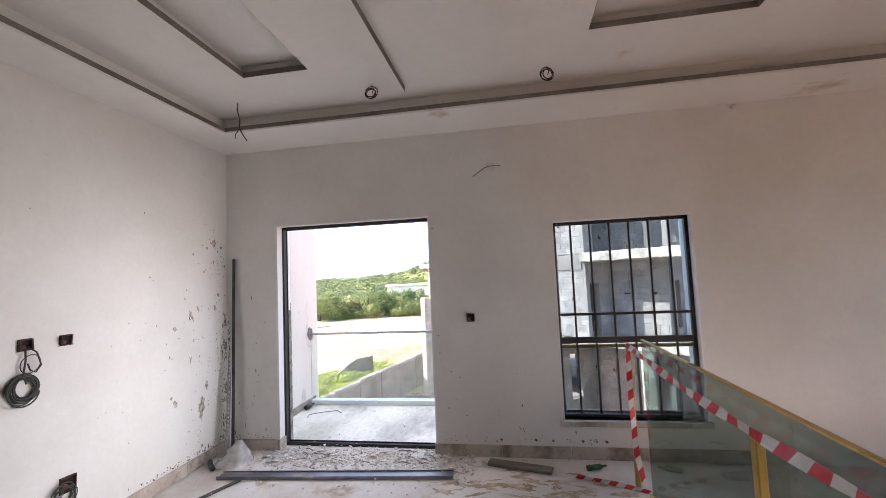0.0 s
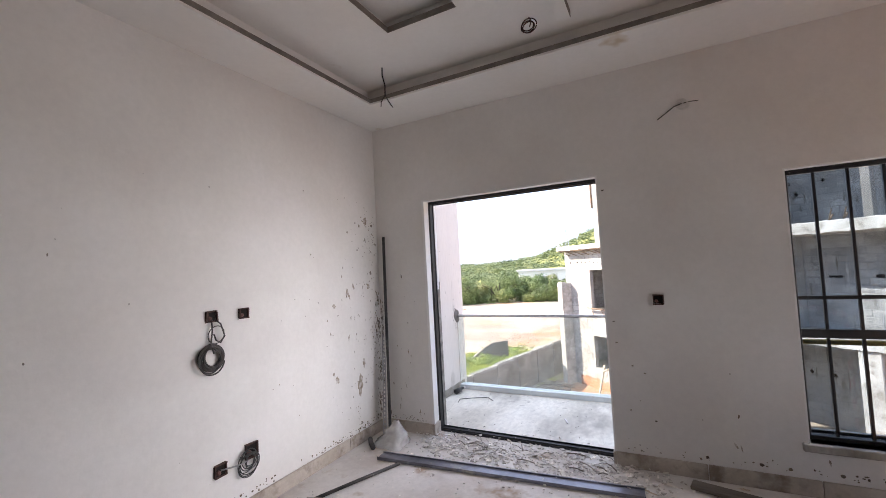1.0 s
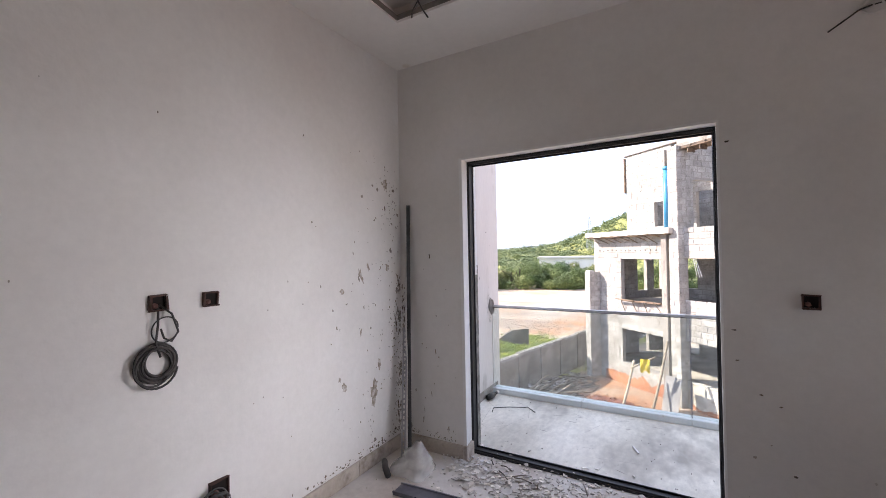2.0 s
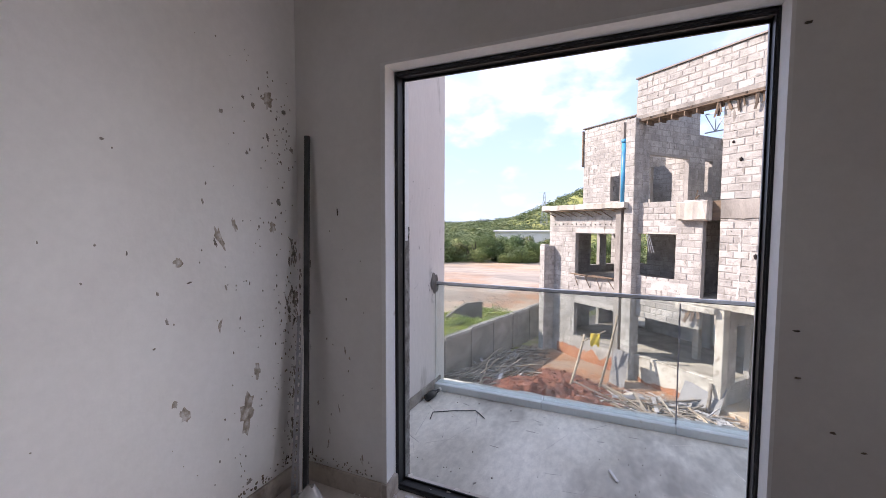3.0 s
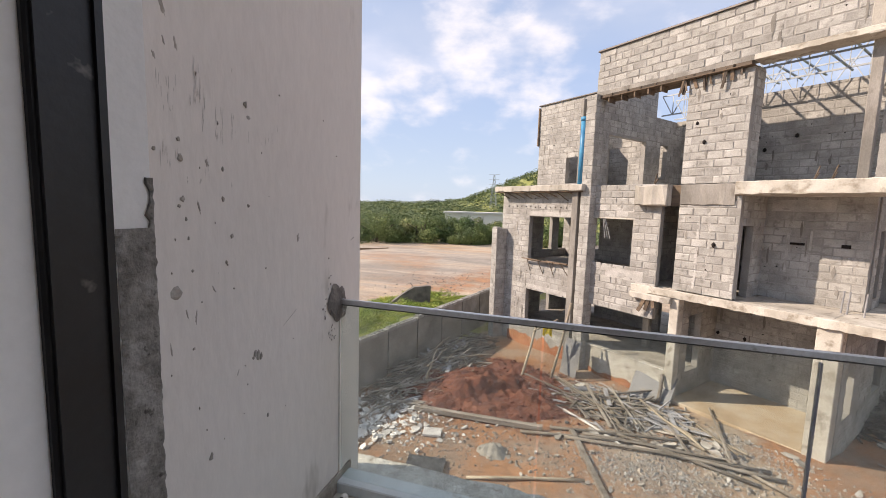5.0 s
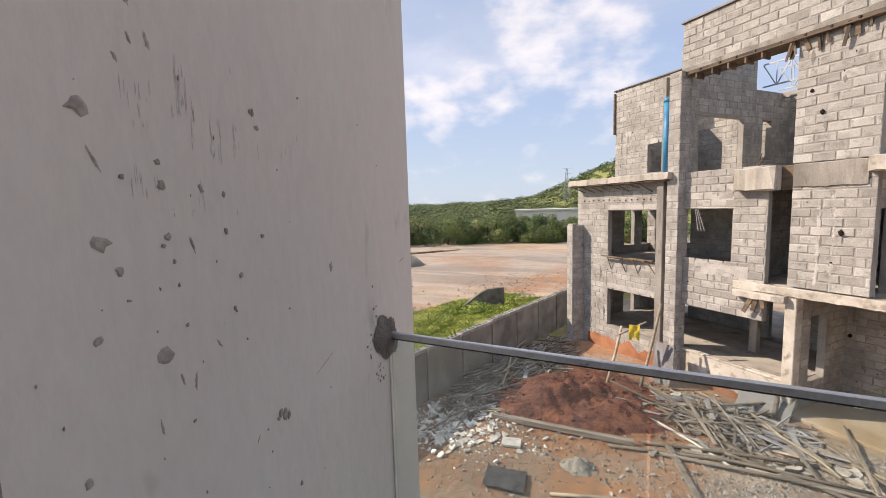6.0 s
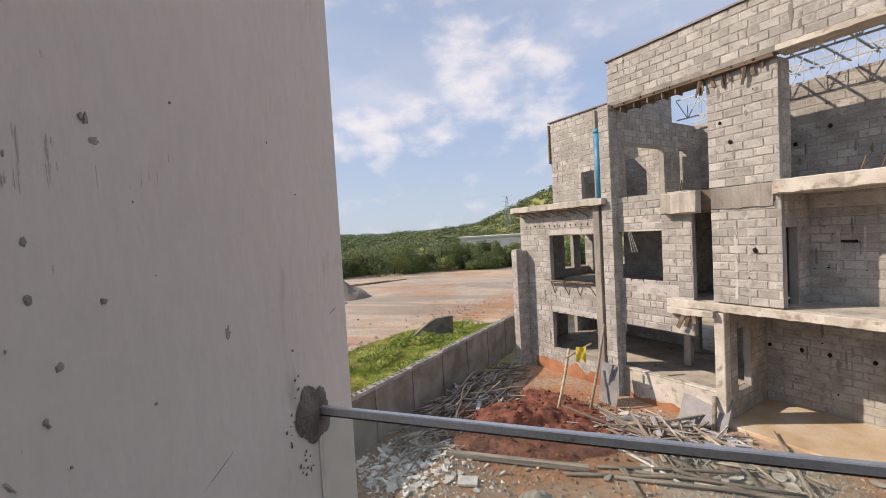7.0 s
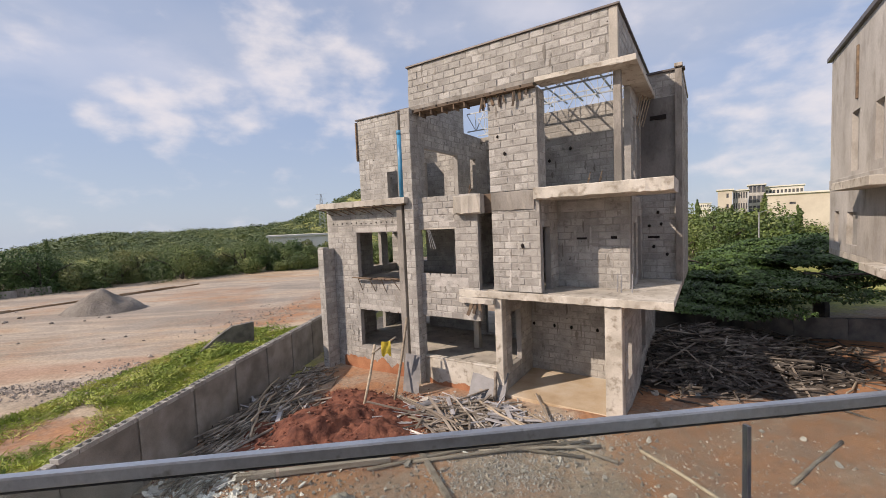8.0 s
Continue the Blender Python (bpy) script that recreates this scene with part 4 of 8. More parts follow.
def build_balustrade():
    r = empty("balcony_railing", Matrix.Translation((0, 0, 0)), "glass balcony railing with steel top rail on a pale kerb", "railing")
    joints = [BX0 + 0.004, -1.085, -0.172, BX1 - 0.03]
    for a, b in zip(joints, joints[1:]):
        g = Geo()
        g.box(a + 0.004, b - 0.004, 6.085, 6.095, 0.058, 0.915)
        p = g.ob("glass_panel", M["glass"], r, "clear dusty glass panel, made milky for reflections")
        p.visible_shadow = False
        g = Geo()
        g.box(a, b - 0.003, 6.045, 6.165, 0.0, 0.058, 0.005)
        g.ob("kerb_stone", M["kerb"], r, "pale marble kerb stone")
    g = Geo()
    g.box(BX0 + 0.002, BX1 + 0.02, 6.080, 6.100, 0.921, 0.945, 0.003)
    g.ob("top_rail", M["steel"], r, "brushed steel top rail")
    # added dark strip standing in for the shaded lower half of the rail
    g = Geo()
    g.box(BX0 + 0.004, BX1 - 0.03, 6.085, 6.095, 0.9155, 0.921)
    g.ob("glass_clamp", M["dark_strip"], r, "dark strip under the rail for its shaded lower half")
    g = Geo()
    g.box(-0.1755, -0.1685, 6.083, 6.097, 0.058, 0.9035)
    g.ob("gasket", M["alu"], r, "dark rubber gasket between glass panels")
    # return along the open end
    g = Geo()
    g.box(BX1 - 0.02, BX1 - 0.01, OUT + 0.01, 6.07, 0.058, 0.915)
    p = g.ob("glass_panel", M["glass"], r)
    p.visible_shadow = False
    g = Geo()
    g.box(BX1 - 0.04, BX1 + 0.01, OUT + 0.002, 6.064, 0.915, 0.950, 0.003)
    g.ob("top_rail", M["steel"], r)
    g = Geo()
    g.box(BX1 - 0.06, BX1 + 0.03, OUT + 0.002, 6.04, 0.0, 0.058, 0.005)
    g.ob("kerb_stone", M["kerb"], r)
    # cement patch where the rail enters the wall
    rng = random.Random(5)
    g = Geo()
    pts = []
    n = 56
    for i in range(n):
        a = 2 * math.pi * i / n
        rr = 0.090 * (0.97 + 0.14 * math.sin(2 * a + 0.8) + 0.07 * math.sin(5 * a + 2) + 0.09 * (rng.random() - 0.5))
        pts.append((6.062 - rr * 0.80 * math.cos(a), 0.930 + rr * 1.12 * math.sin(a)))
    vs = [(BX0 + 0.003, y, z) for y, z in pts]
    vs += [(BX0 + 0.008 + 0.002 * rng.random(), 6.062 + (y - 6.062) * 0.82, 0.930 + (z - 0.930) * 0.82) for y, z in pts] + [(BX0 + 0.012, 6.062, 0.930)]
    g.add(vs, [(i, (i + 1) % n, n + (i + 1) % n, n + i) for i in range(n)] + [(n + i, n + (i + 1) % n, 2 * n) for i in range(n)])
    # flecks thrown round it
    for i in range(26):
        a, q, s = rng.random() * 6.28, rng.uniform(0.085, 0.15), rng.uniform(0.0015, 0.005)
        y, z = 6.055 - q * 0.8 * abs(math.cos(a)), 0.930 + q * 1.15 * math.sin(a)
        g.add([(BX0 + 0.003, y - s, z - s * 0.6), (BX0 + 0.003, y + s * 0.7, z - s), (BX0 + 0.003, y + s, z + s), (BX0 + 0.003, y - s * 0.6, z + s * 0.9), (BX0 + 0.006, y, z)], [(0, 1, 4), (1, 2, 4), (2, 3, 4), (3, 0, 4)])
    g.ob("mortar_patch", M["patch"], r, "dark cement patch round the rail end")
    g = Geo()
    g.box(BX0, BX0 + 0.006, 6.075, 6.105, 0.09, 0.90)
    g.ob("channel", M["pvc"], r, "white sealant strip at the wall")


build_balustrade()


# ---- the unfinished house across the yard ----
HOUSE_AT, HOUSE_TURN, BASE = (-0.295, 21.601), -39.0, -5.05


def block_mesh(l, h, t=0.013, c=0.010):
    """One block's outer face: a shallow raised slab with worn, sloping edges. Lies in x-z, proud towards -y."""
    g = Geo()
    g.add([(0, 0, 0), (l, 0, 0), (l, 0, h), (0, 0, h), (c, -t, c), (l - c, -t, c), (l - c, -t, h - c), (c, -t, h - c)],
          [(4, 5, 6, 7), (0, 1, 5, 4), (1, 2, 6, 5), (2, 3, 7, 6), (3, 0, 4, 7)])
    return g


BLOCK_L, BLOCK_H, JOINT = 0.445, 0.22, 0.027


def worn_block(seed):
    """One single block with chipped, uneven corners."""
    r = random.Random(seed)
    g = block_mesh(BLOCK_L, BLOCK_H, r.uniform(0.008, 0.022), r.uniform(0.006, 0.02))
    g.v = [(x + r.uniform(-0.007, 0.007), min(0.0, y + r.uniform(-0.005, 0.005)), z + r.uniform(-0.007, 0.007)) for x, y, z in g.v]
    return g.mesh("brick", M["block"])


BLOCK_MESHES = [worn_block(k) for k in range(12)]
LEFT_PIECES = [295]


def courses(a0, a1, z0, z1, holes, rng):
    """Block rectangles (a, b, c, d) that fill a wall face round its holes."""
    row, z = 0, z0
    while z < z1 - 0.04:
        top = min(z + BLOCK_H, z1)
        cuts = sorted((h[0], h[1]) for h in holes if h[2] < z + 0.6 * BLOCK_H and h[3] > z + 0.4 * BLOCK_H)
        spans, at = [], a0
        for h0, h1 in cuts:
            if h0 > at:
                spans.append((at, h0))
            at = max(at, h1)
        if at < a1:
            spans.append((at, a1))
        step = BLOCK_L + JOINT
        for s0, s1 in spans:
            k = math.floor((s0 - a0) / step) - 1
            x = a0 + k * step + (row % 2) * step / 2
            while x < s1:
                p, q = max(x, s0), min(x + BLOCK_L, s1)
                if q - p > 0.05:
                    yield p + rng.uniform(0, 0.006), q - rng.uniform(0, 0.006), z + rng.uniform(0, 0.005), top
                x += step
        z += BLOCK_H + JOINT
        row += 1


def block_wall(house, name, along, at, a0, a1, z0, z1, holes=(), thick=0.20, outer=True, inner=True, pieces=False, label="", seed=1):
    """A sandcrete block wall of the house. along 'u' stands at w = at .. at + thick, along 'w' at u = at .. at + thick."""
    rng = random.Random(seed)
    g = Geo()
    for a, b, c, d in holes_grid(a0, a1, z0, z1, holes):
        if along == "u":
            g.box(a, b, at, at + thick, c - BASE, d - BASE)
        else:
            g.box(at, at + thick, a, b, c - BASE, d - BASE)
    core = g.weld().ob(name, M["mortar"], house, label)
    rest = Geo()
    faces = ([0] if outer else []) + ([1] if inner else [])
    for side in faces:
        for p, q, c, d in courses(a0, a1, z0, z1, holes, rng):
            if along == "u":
                m = Matrix.Translation((p, at, c - BASE)) if side == 0 else Matrix.Translation((q, at + thick, c - BASE)) @ Matrix.Rotation(math.pi, 4, "Z")
            else:
                m = Matrix.Translation((at, q, c - BASE)) @ Matrix.Rotation(-math.pi / 2, 4, "Z") if side == 0 else Matrix.Translation((at + thick, p, c - BASE)) @ Matrix.Rotation(math.pi / 2, 4, "Z")
            if pieces and side == pieces - 1 and LEFT_PIECES[0] > 0 and q - p > 0.40 and d - c > 0.19:
                LEFT_PIECES[0] -= 1
                b = new("brick", rng.choice(BLOCK_MESHES))
                b.parent = core
                b.matrix_basis = m @ Matrix.Diagonal(((q - p) / BLOCK_L, rng.uniform(0.7, 1.3), (d - c) / BLOCK_H, 1))
            else:
                k = block_mesh(q - p, d - c, 0.010 * rng.uniform(0.5, 1.5), rng.uniform(0.006, 0.016))
                sag = rng.uniform(-0.006, 0.006)
                rest.add([m @ Vector((v[0] + rng.uniform(-0.007, 0.007), min(0.0, v[1] + rng.uniform(-0.004, 0.004)), v[2] + sag + rng.uniform(-0.006, 0.006))) for v in k.v], k.f)
    if rest.v:
        r = rest.ob("blockwork", M["block"], core)
        r["kind"] = "stuff"
    return core


def hbox(house, name, u0, u1, w0, w1, z0, z1, material, label="", c=0.012):
    g = Geo()
    g.box(u0, u1, w0, w1, z0 - BASE, z1 - BASE, c)
    return g.ob(name, material, house, label)


def rough_slab(house, name, u0, u1, w0, w1, z0, z1, material, label="", jag=0.03, seed=1):
    """A cast slab whose front and lower edges are uneven, as left by the shuttering."""
    r = random.Random(seed)
    n = max(4, int((u1 - u0) / 0.14))
    g, rows = Geo(), []
    for i in range(n + 1):
        u = u0 + (u1 - u0) * i / n
        a, b, c, d = (r.uniform(-1, 1) * jag for _ in range(4))
        e = jag * 0.6
        rows.append([(u, w0 + a * 0.6, z0 - BASE + abs(b)), (u, w0 + c * 0.4, z1 - BASE - e + d * 0.3), (u, w0 + e, z1 - BASE + d * 0.2), (u, w1, z1 - BASE), (u, w1, z0 - BASE), (u, w0 + 0.08, z0 - BASE + b * 0.3)])
    vs = [p for row in rows for p in row]
    fs = [(i * 6 + k, i * 6 + (k + 1) % 6, (i + 1) * 6 + (k + 1) % 6, (i + 1) * 6 + k) for i in range(n) for k in range(6)]
    fs += [tuple(range(6))[::-1], tuple(range(n * 6, n * 6 + 6))]
    g.add(vs, [f[::-1] for f in fs])
    return g.ob(name, material, house, label)


def build_house():
    h = empty("unfinished_house", pose(HOUSE_AT[0], HOUSE_AT[1], BASE, 0, 0, HOUSE_TURN), "unfinished three-storey grey sandcrete block house without windows or roof", "house")
    rng = random.Random(11)
    # --- facade walls, nearest and best seen first: these carry single blocks
    block_wall(h, "parapet_wall", "u", -0.04, 0.08, 7.62, 5.86, 7.33, pieces=1, inner=False, label="block parapet wall", seed=2)
    block_wall(h, "pier_wall", "u", 0.02, 3.40, 5.15, 2.33, 5.57, pieces=1, label="block pier between upper openings", seed=3)
    block_wall(h, "front_wall", "u", 0.02, 3.43, 5.16, -1.12, 2.30, pieces=1, inner=False, seed=4)
    block_wall(h, "front_wall", "u", 0.02, 0.24, 2.85, -2.30, 2.36, [(0.24, 1.87, -0.67, 1.10)], pieces=1, inner=False, seed=5)
    # --- wing
    block_wall(h, "wing_wall", "u", 0.02, -5.03, -0.45, -5.05, 2.15, [(-3.2, -0.77, -0.98, 1.06), (-3.2, -0.78, -3.95, -2.28)], inner=False, label="block wall of the low wing with two square openings", seed=6)
    block_wall(h, "wing_wall", "w", -5.03, 0.22, 5.0, -5.05, 2.15, [(2.77, 3.45, -0.75, 1.0), (3.97, 4.6, -0.75, 1.0), (2.77, 3.5, -4.3, -3.15)], outer=True, inner=True, seed=7)
    block_wall(h, "wing_rear_wall", "u", 4.6, -5.03, 0.5, -5.05, 2.15, [(-4.55, -3.75, -0.6, 1.0), (-3.55, -2.7, -0.6, 1.0), (-4.5, -3.8, -4.0, -2.4), (-3.6, -2.7, -4.0, -2.4)], inner=False, seed=8)
    block_wall(h, "fin_wall", "w", -5.02, -0.60, 0.0, -5.05, 0.38, thick=0.36, label="block fin standing out from the wing", seed=9)
    block_wall(h, "fin_end", "u", -0.64, -5.02, -4.66, -5.05, 0.38, thick=0.04, inner=False, seed=37)
    hbox(h, "block_cap", -5.0, -4.68, -0.62, -0.34, 0.38, 0.46, M["block"])
    # --- tower behind the wing roof
    # stops short of the pilaster; unseen gap added to let sun reach behind
    block_wall(h, "tower_wall", "u", 2.2, -4.92, -2.05, 2.4, 6.58, [(-3.12, -2.3, 2.65, 3.95)], inner=False, label="block wall of the rear upper storey", seed=10)
    hbox(h, "tower_coping", -5.0, -0.1, 2.12, 2.45, 6.58, 6.64, M["metal_roof"])
    hbox(h, "side_flashing", -4.99, -4.93, 2.1, 2.25, 4.6, 6.5, M["formwork"], c=0.004)
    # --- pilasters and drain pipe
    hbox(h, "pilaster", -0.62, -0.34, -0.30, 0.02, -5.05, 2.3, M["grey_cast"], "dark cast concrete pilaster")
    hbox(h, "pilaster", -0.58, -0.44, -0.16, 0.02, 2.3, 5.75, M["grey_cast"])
    block_wall(h, "pilaster_wall", "w", -0.20, -0.30, 0.22, -5.05, 5.75, thick=0.44, label="block pilaster", seed=12)
    block_wall(h, "pilaster_front", "u", -0.302, -0.20, 0.24, -5.05, 5.75, thick=0.05, inner=False, seed=13)
    g = Geo()
    g.tube((-0.32, -0.24, 2.42 - BASE), (-0.32, -0.24, 4.9 - BASE), 0.11, n=14)
    g.tube((-0.32, -0.24, 4.85 - BASE), (-0.32, -0.24, 5.0 - BASE), 0.125, n=14)
    g.ob("drain_pipe", M["blue_pipe"], h, "blue plastic drain pipe", True)
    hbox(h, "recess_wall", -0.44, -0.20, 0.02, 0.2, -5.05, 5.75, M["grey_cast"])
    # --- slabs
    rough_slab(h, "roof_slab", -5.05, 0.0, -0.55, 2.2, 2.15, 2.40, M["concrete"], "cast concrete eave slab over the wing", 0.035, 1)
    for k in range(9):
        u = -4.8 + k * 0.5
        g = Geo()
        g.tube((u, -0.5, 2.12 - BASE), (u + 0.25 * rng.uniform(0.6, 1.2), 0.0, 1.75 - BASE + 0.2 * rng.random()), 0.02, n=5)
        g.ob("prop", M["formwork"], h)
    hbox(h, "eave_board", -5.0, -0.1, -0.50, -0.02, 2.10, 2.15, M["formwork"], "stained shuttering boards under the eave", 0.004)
    hbox(h, "floor_slab", -4.8, 7.4, 0.22, 8.9, -1.36, -1.16, M["concrete"])
    hbox(h, "floor_slab", 0.45, 7.4, 0.22, 8.9, 2.10, 2.30, M["concrete"])
    hbox(h, "floor_slab", -5.0, 0.44, 2.205, 4.85, 2.155, 2.375, M["concrete"])
    rough_slab(h, "balcony_slab", 2.05, 9.0, -0.12, 0.02, -1.40, -1.15, M["concrete_warm"], "cast balcony slab edge", 0.028, 2)
    hbox(h, "balcony_slab", 5.16, 9.0, 0.02, 4.6, -1.38, -1.17, M["concrete_warm"], "cast concrete balcony slab", 0.02)
    rough_slab(h, "upper_balcony_slab", 5.02, 9.02, -0.15, 1.9, 1.98, 2.36, M["concrete_warm"], "thick pale cast balcony slab with rough edge", 0.04, 3)
    hbox(h, "ground_slab", -4.8, 3.44, 0.22, 9.0, -5.05, -4.10, M["concrete"], "dusty cast ground floor slab", 0.02)
    hbox(h, "ground_slab", 3.6, 7.6, 0.02, 9.0, -5.05, -4.855, M["porch"], "cast porch slab stained with orange soil", 0.02)
    # --- ground floor
    hbox(h, "sill_wall", 0.24, 3.45, 0.02, 0.22, -5.05, -3.98, M["concrete_warm"], "low plastered sill wall", 0.02)
    hbox(h, "sill_top", 0.24, 3.45, 0.0, 0.24, -3.98, -3.92, M["concrete_warm"])
    hbox(h, "inner_column", 1.3, 1.55, 2.2, 2.45, -4.10, -1.36, M["concrete"])
    block_wall(h, "inner_wall", "u", 4.2, 0.4, 3.4, -4.10, -1.36, [(0.9, 1.9, -4.0, -2.4)], inner=False, seed=15)
    block_wall(h, "porch_side_wall", "w", 3.45, 0.0, 3.0, -5.05, -1.40, [(0.9, 1.8, -4.10, -2.0)], label="porch side wall with doorway", seed=16)
    hbox(h, "porch_column", 3.43, 3.72, -0.04, 0.30, -5.05, -1.40, M["concrete_warm"], "cast porch column", 0.02)
    hbox(h, "porch_column", 7.14, 7.64, -0.03, 0.40, -5.05, -1.40, M["concrete_warm"], "square cast porch column at the corner", 0.02)
    block_wall(h, "porch_back_wall", "u", 3.0, 3.65, 7.45, -5.05, -1.40, inner=False, label="shaded porch wall of grey blocks", seed=17)
    block_wall(h, "side_wall", "w", 7.45, 0.4, 8.8, -5.05, -1.40, [(0.9, 1.7, -4.0, -2.3), (4.0, 5.2, -4.0, -2.3)], seed=18)
    rough_slab(h, "beam_stub", 2.1, 3.5, -0.25, 0.02, -1.62, -1.40, M["concrete"], "", 0.06, 6)
    for du, turn, l in ((0.0, 24, 0.62), (0.12, 14, 0.5), (0.22, -8, 0.36)):
        g = Geo(Matrix.Translation((2.68 + du, -0.2 + 0.05 * du, -1.5 - BASE)) @ Matrix.Rotation(radians(turn), 4, "Y"))
        g.box(-0.06, 0.06, -0.02, 0.02, -l, 0.0, 0.004)
        g.ob("hanging_shutter", M["formwork"], h, "broken shuttering board hanging under the slab")
    # --- first floor
    block_wall(h, "recess_side_wall", "w", 4.96, 0.22, 1.9, -1.16, 2.0, [(0.28, 1.05, -1.16, 1.13)], seed=19)
    block_wall(h, "recess_back_wall", "u", 1.9, 4.96, 7.6, -1.16, 2.0, [], inner=False, label="recessed balcony wall with service holes", seed=20)
    block_wall(h, "inner_wall", "u", 5.6, 0.3, 7.4, -1.16, 2.1, inner=False, seed=21)
    block_wall(h, "inner_side_wall", "w", 2.02, 0.22, 5.6, -1.16, 2.1, inner=True, seed=22)
    rough_slab(h, "lintel_box", 2.05, 3.15, -0.32, 0.02, 1.62, 2.30, M["concrete"], "rough cast beam end above the slot", 0.06, 5)
    rough_slab(h, "lintel_face", 3.45, 5.0, -0.05, 0.02, 1.66, 2.31, M["grey_cast"], "stained cast lintel face on the wall", 0.035, 15)
    hbox(h, "slot_lintel", 2.85, 3.43, 0.05, 0.22, 1.62, 2.3, M["formwork"])
    hbox(h, "lintel_beam", 0.24, 1.95, 0.0, 0.25, 1.10, 1.16, M["concrete"])
    g = Geo()
    for k in range(3):
        g.tube((0.62 + 0.05 * k, 0.05, 1.08 - BASE), (0.70 + 0.11 * k, 0.12, 0.35 - BASE), 0.012, n=5)
    g.ob("hanging_rods", M["steel"], h)
    # --- second floor
    block_wall(h, "upper_inner_wall", "w", -0.15, 0.22, 4.2, 2.3, 6.75, [(0.85, 3.5, 2.3, 4.42)], outer=False, label="inner block wall with a large opening", seed=23)
    block_wall(h, "upper_inner_wall", "w", -0.15, 4.2, 6.5, 2.3, 5.56, [(4.7, 5.3, 2.9, 4.44)], outer=False, seed=24)
    block_wall(h, "upper_inner_wall", "u", 3.5, -3.4, -0.15, 2.3, 5.6, [(-1.83, -0.72, 2.3, 4.33)], inner=False, seed=25)
    block_wall(h, "upper_rear_wall", "u", 6.5, -4.92, 3.6, 2.3, 5.5, inner=False, seed=33)
    block_wall(h, "tower_side_wall", "w", -4.92, 2.4, 6.5, 2.38, 6.5, outer=False, seed=35)
    block_wall(h, "upper_back_wall", "u", 3.45, 3.3, 7.42, 2.3, 5.60, inner=False, label="upper terrace wall of grey blocks in truss shadow", seed=26)
    block_wall(h, "upper_partition", "w", 3.3, 0.75, 6.5, 2.3, 5.6, outer=True, inner=False, seed=34)
    # dark slab colour stands in for the shadow under the roof beam
    hbox(h, "roof_soffit", 0.05, 3.35, 0.25, 0.60, 5.66, 5.80, M["grey_cast"], "cast roof beam underside, coloured dark for its shade", 0.01)
    hbox(h, "tie_beam", 0.05, 3.3, 5.9, 6.1, 5.36, 5.58, M["concrete"])
    block_wall(h, "upper_pier_side", "w", 4.97, 0.22, 0.75, 2.33, 5.62, thick=0.18, seed=27)
    hbox(h, "corner_column", 7.40, 7.62, 0.42, 0.66, 2.36, 5.70, M["grey_cast"], "cast corner column of the upper terrace", 0.015)
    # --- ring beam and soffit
    rough_slab(h, "ring_beam", 0.06, 5.14, -0.07, 0.25, 5.70, 5.87, M["grey_cast"], "dark cast ring beam under the parapet", 0.03, 4)
    rough_slab(h, "ring_beam", 5.14, 7.66, -0.10, 0.55, 5.70, 5.86, M["concrete_warm"], "pale cast beam over the terrace", 0.025, 14)
    # near-black battens and board stand in for the shadow line under the parapet
    for k in range(9):
        u = 0.25 + 0.55 * k + rng.uniform(-0.12, 0.12)
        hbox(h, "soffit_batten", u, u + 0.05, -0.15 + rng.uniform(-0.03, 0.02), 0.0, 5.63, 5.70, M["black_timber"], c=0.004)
    hbox(h, "shutter_board", 0.1, 5.1, -0.125, -0.10, 5.60, 5.71, M["black_timber"], "shuttering board along the beam, near-black for shade", 0.004)
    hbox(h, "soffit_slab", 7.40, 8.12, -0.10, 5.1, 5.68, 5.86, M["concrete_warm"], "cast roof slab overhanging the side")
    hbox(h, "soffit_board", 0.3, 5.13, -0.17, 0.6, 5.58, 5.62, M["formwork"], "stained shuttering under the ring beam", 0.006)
    for k in range(10):
        u = 0.5 + k * 0.52 + rng.uniform(-0.1, 0.1)
        if u < 3.0:
            hbox(h, "hanging_board", u, u + 0.05, -0.14, 0.25, 5.40, 5.6, M["formwork"], c=0.003)
    for u, n, l0, l1 in ((3.42, 5, 0.4, 0.72), (3.95, 3, 0.25, 0.5), (4.5, 4, 0.3, 0.62), (4.95, 2, 0.15, 0.3)):
        for q in range(n):
            g = Geo(Matrix.Translation((u + rng.uniform(-0.13, 0.13), -0.055 - 0.02 * q, 5.66 - BASE)) @ Matrix.Rotation(rng.gauss(0, 0.16), 4, "Y") @ Matrix.Rotation(rng.gauss(0.03, 0.05), 4, "X"))
            g.box(-0.04, rng.uniform(0.0, 0.06), -0.012, 0.012, -rng.uniform(l0, l1), 0.0)
            g.ob("hanging_board", M["black_timber" if q % 2 else "formwork"], h)
    block_wall(h, "parapet_side_wall", "w", 7.42, 0.16, 7.9, 5.86, 7.33, outer=False, label="side parapet wall", seed=28)
    hbox(h, "corner_band", 7.40, 7.64, -0.06, 0.2, 5.86, 7.33, M["concrete"])
    hbox(h, "coping", 0.02, 7.70, -0.12, 0.22, 7.33, 7.39, M["metal_roof"], "dark metal coping strip", 0.006)
    hbox(h, "coping", 7.36, 7.70, 0.22, 7.95, 7.33, 7.39, M["metal_roof"], c=0.006)
    # --- rear mass on the right
    block_wall(h, "rear_wall", "u", 4.6, 7.45, 8.80, -1.38, 6.55, [], inner=False, label="tall shaded rear block wall", seed=29)
    block_wall(h, "rear_side_wall", "w", 8.80, 4.42, 9.5, -1.38, 6.55, thick=0.2, label="rear side wall of grey blocks", seed=30)
    # dark sheet over the wall's end, coloured for its shade
    hbox(h, "wall_end", 8.79, 9.01, 4.40, 4.425, -1.38, 6.55, M["grey_cast"], c=0.006)
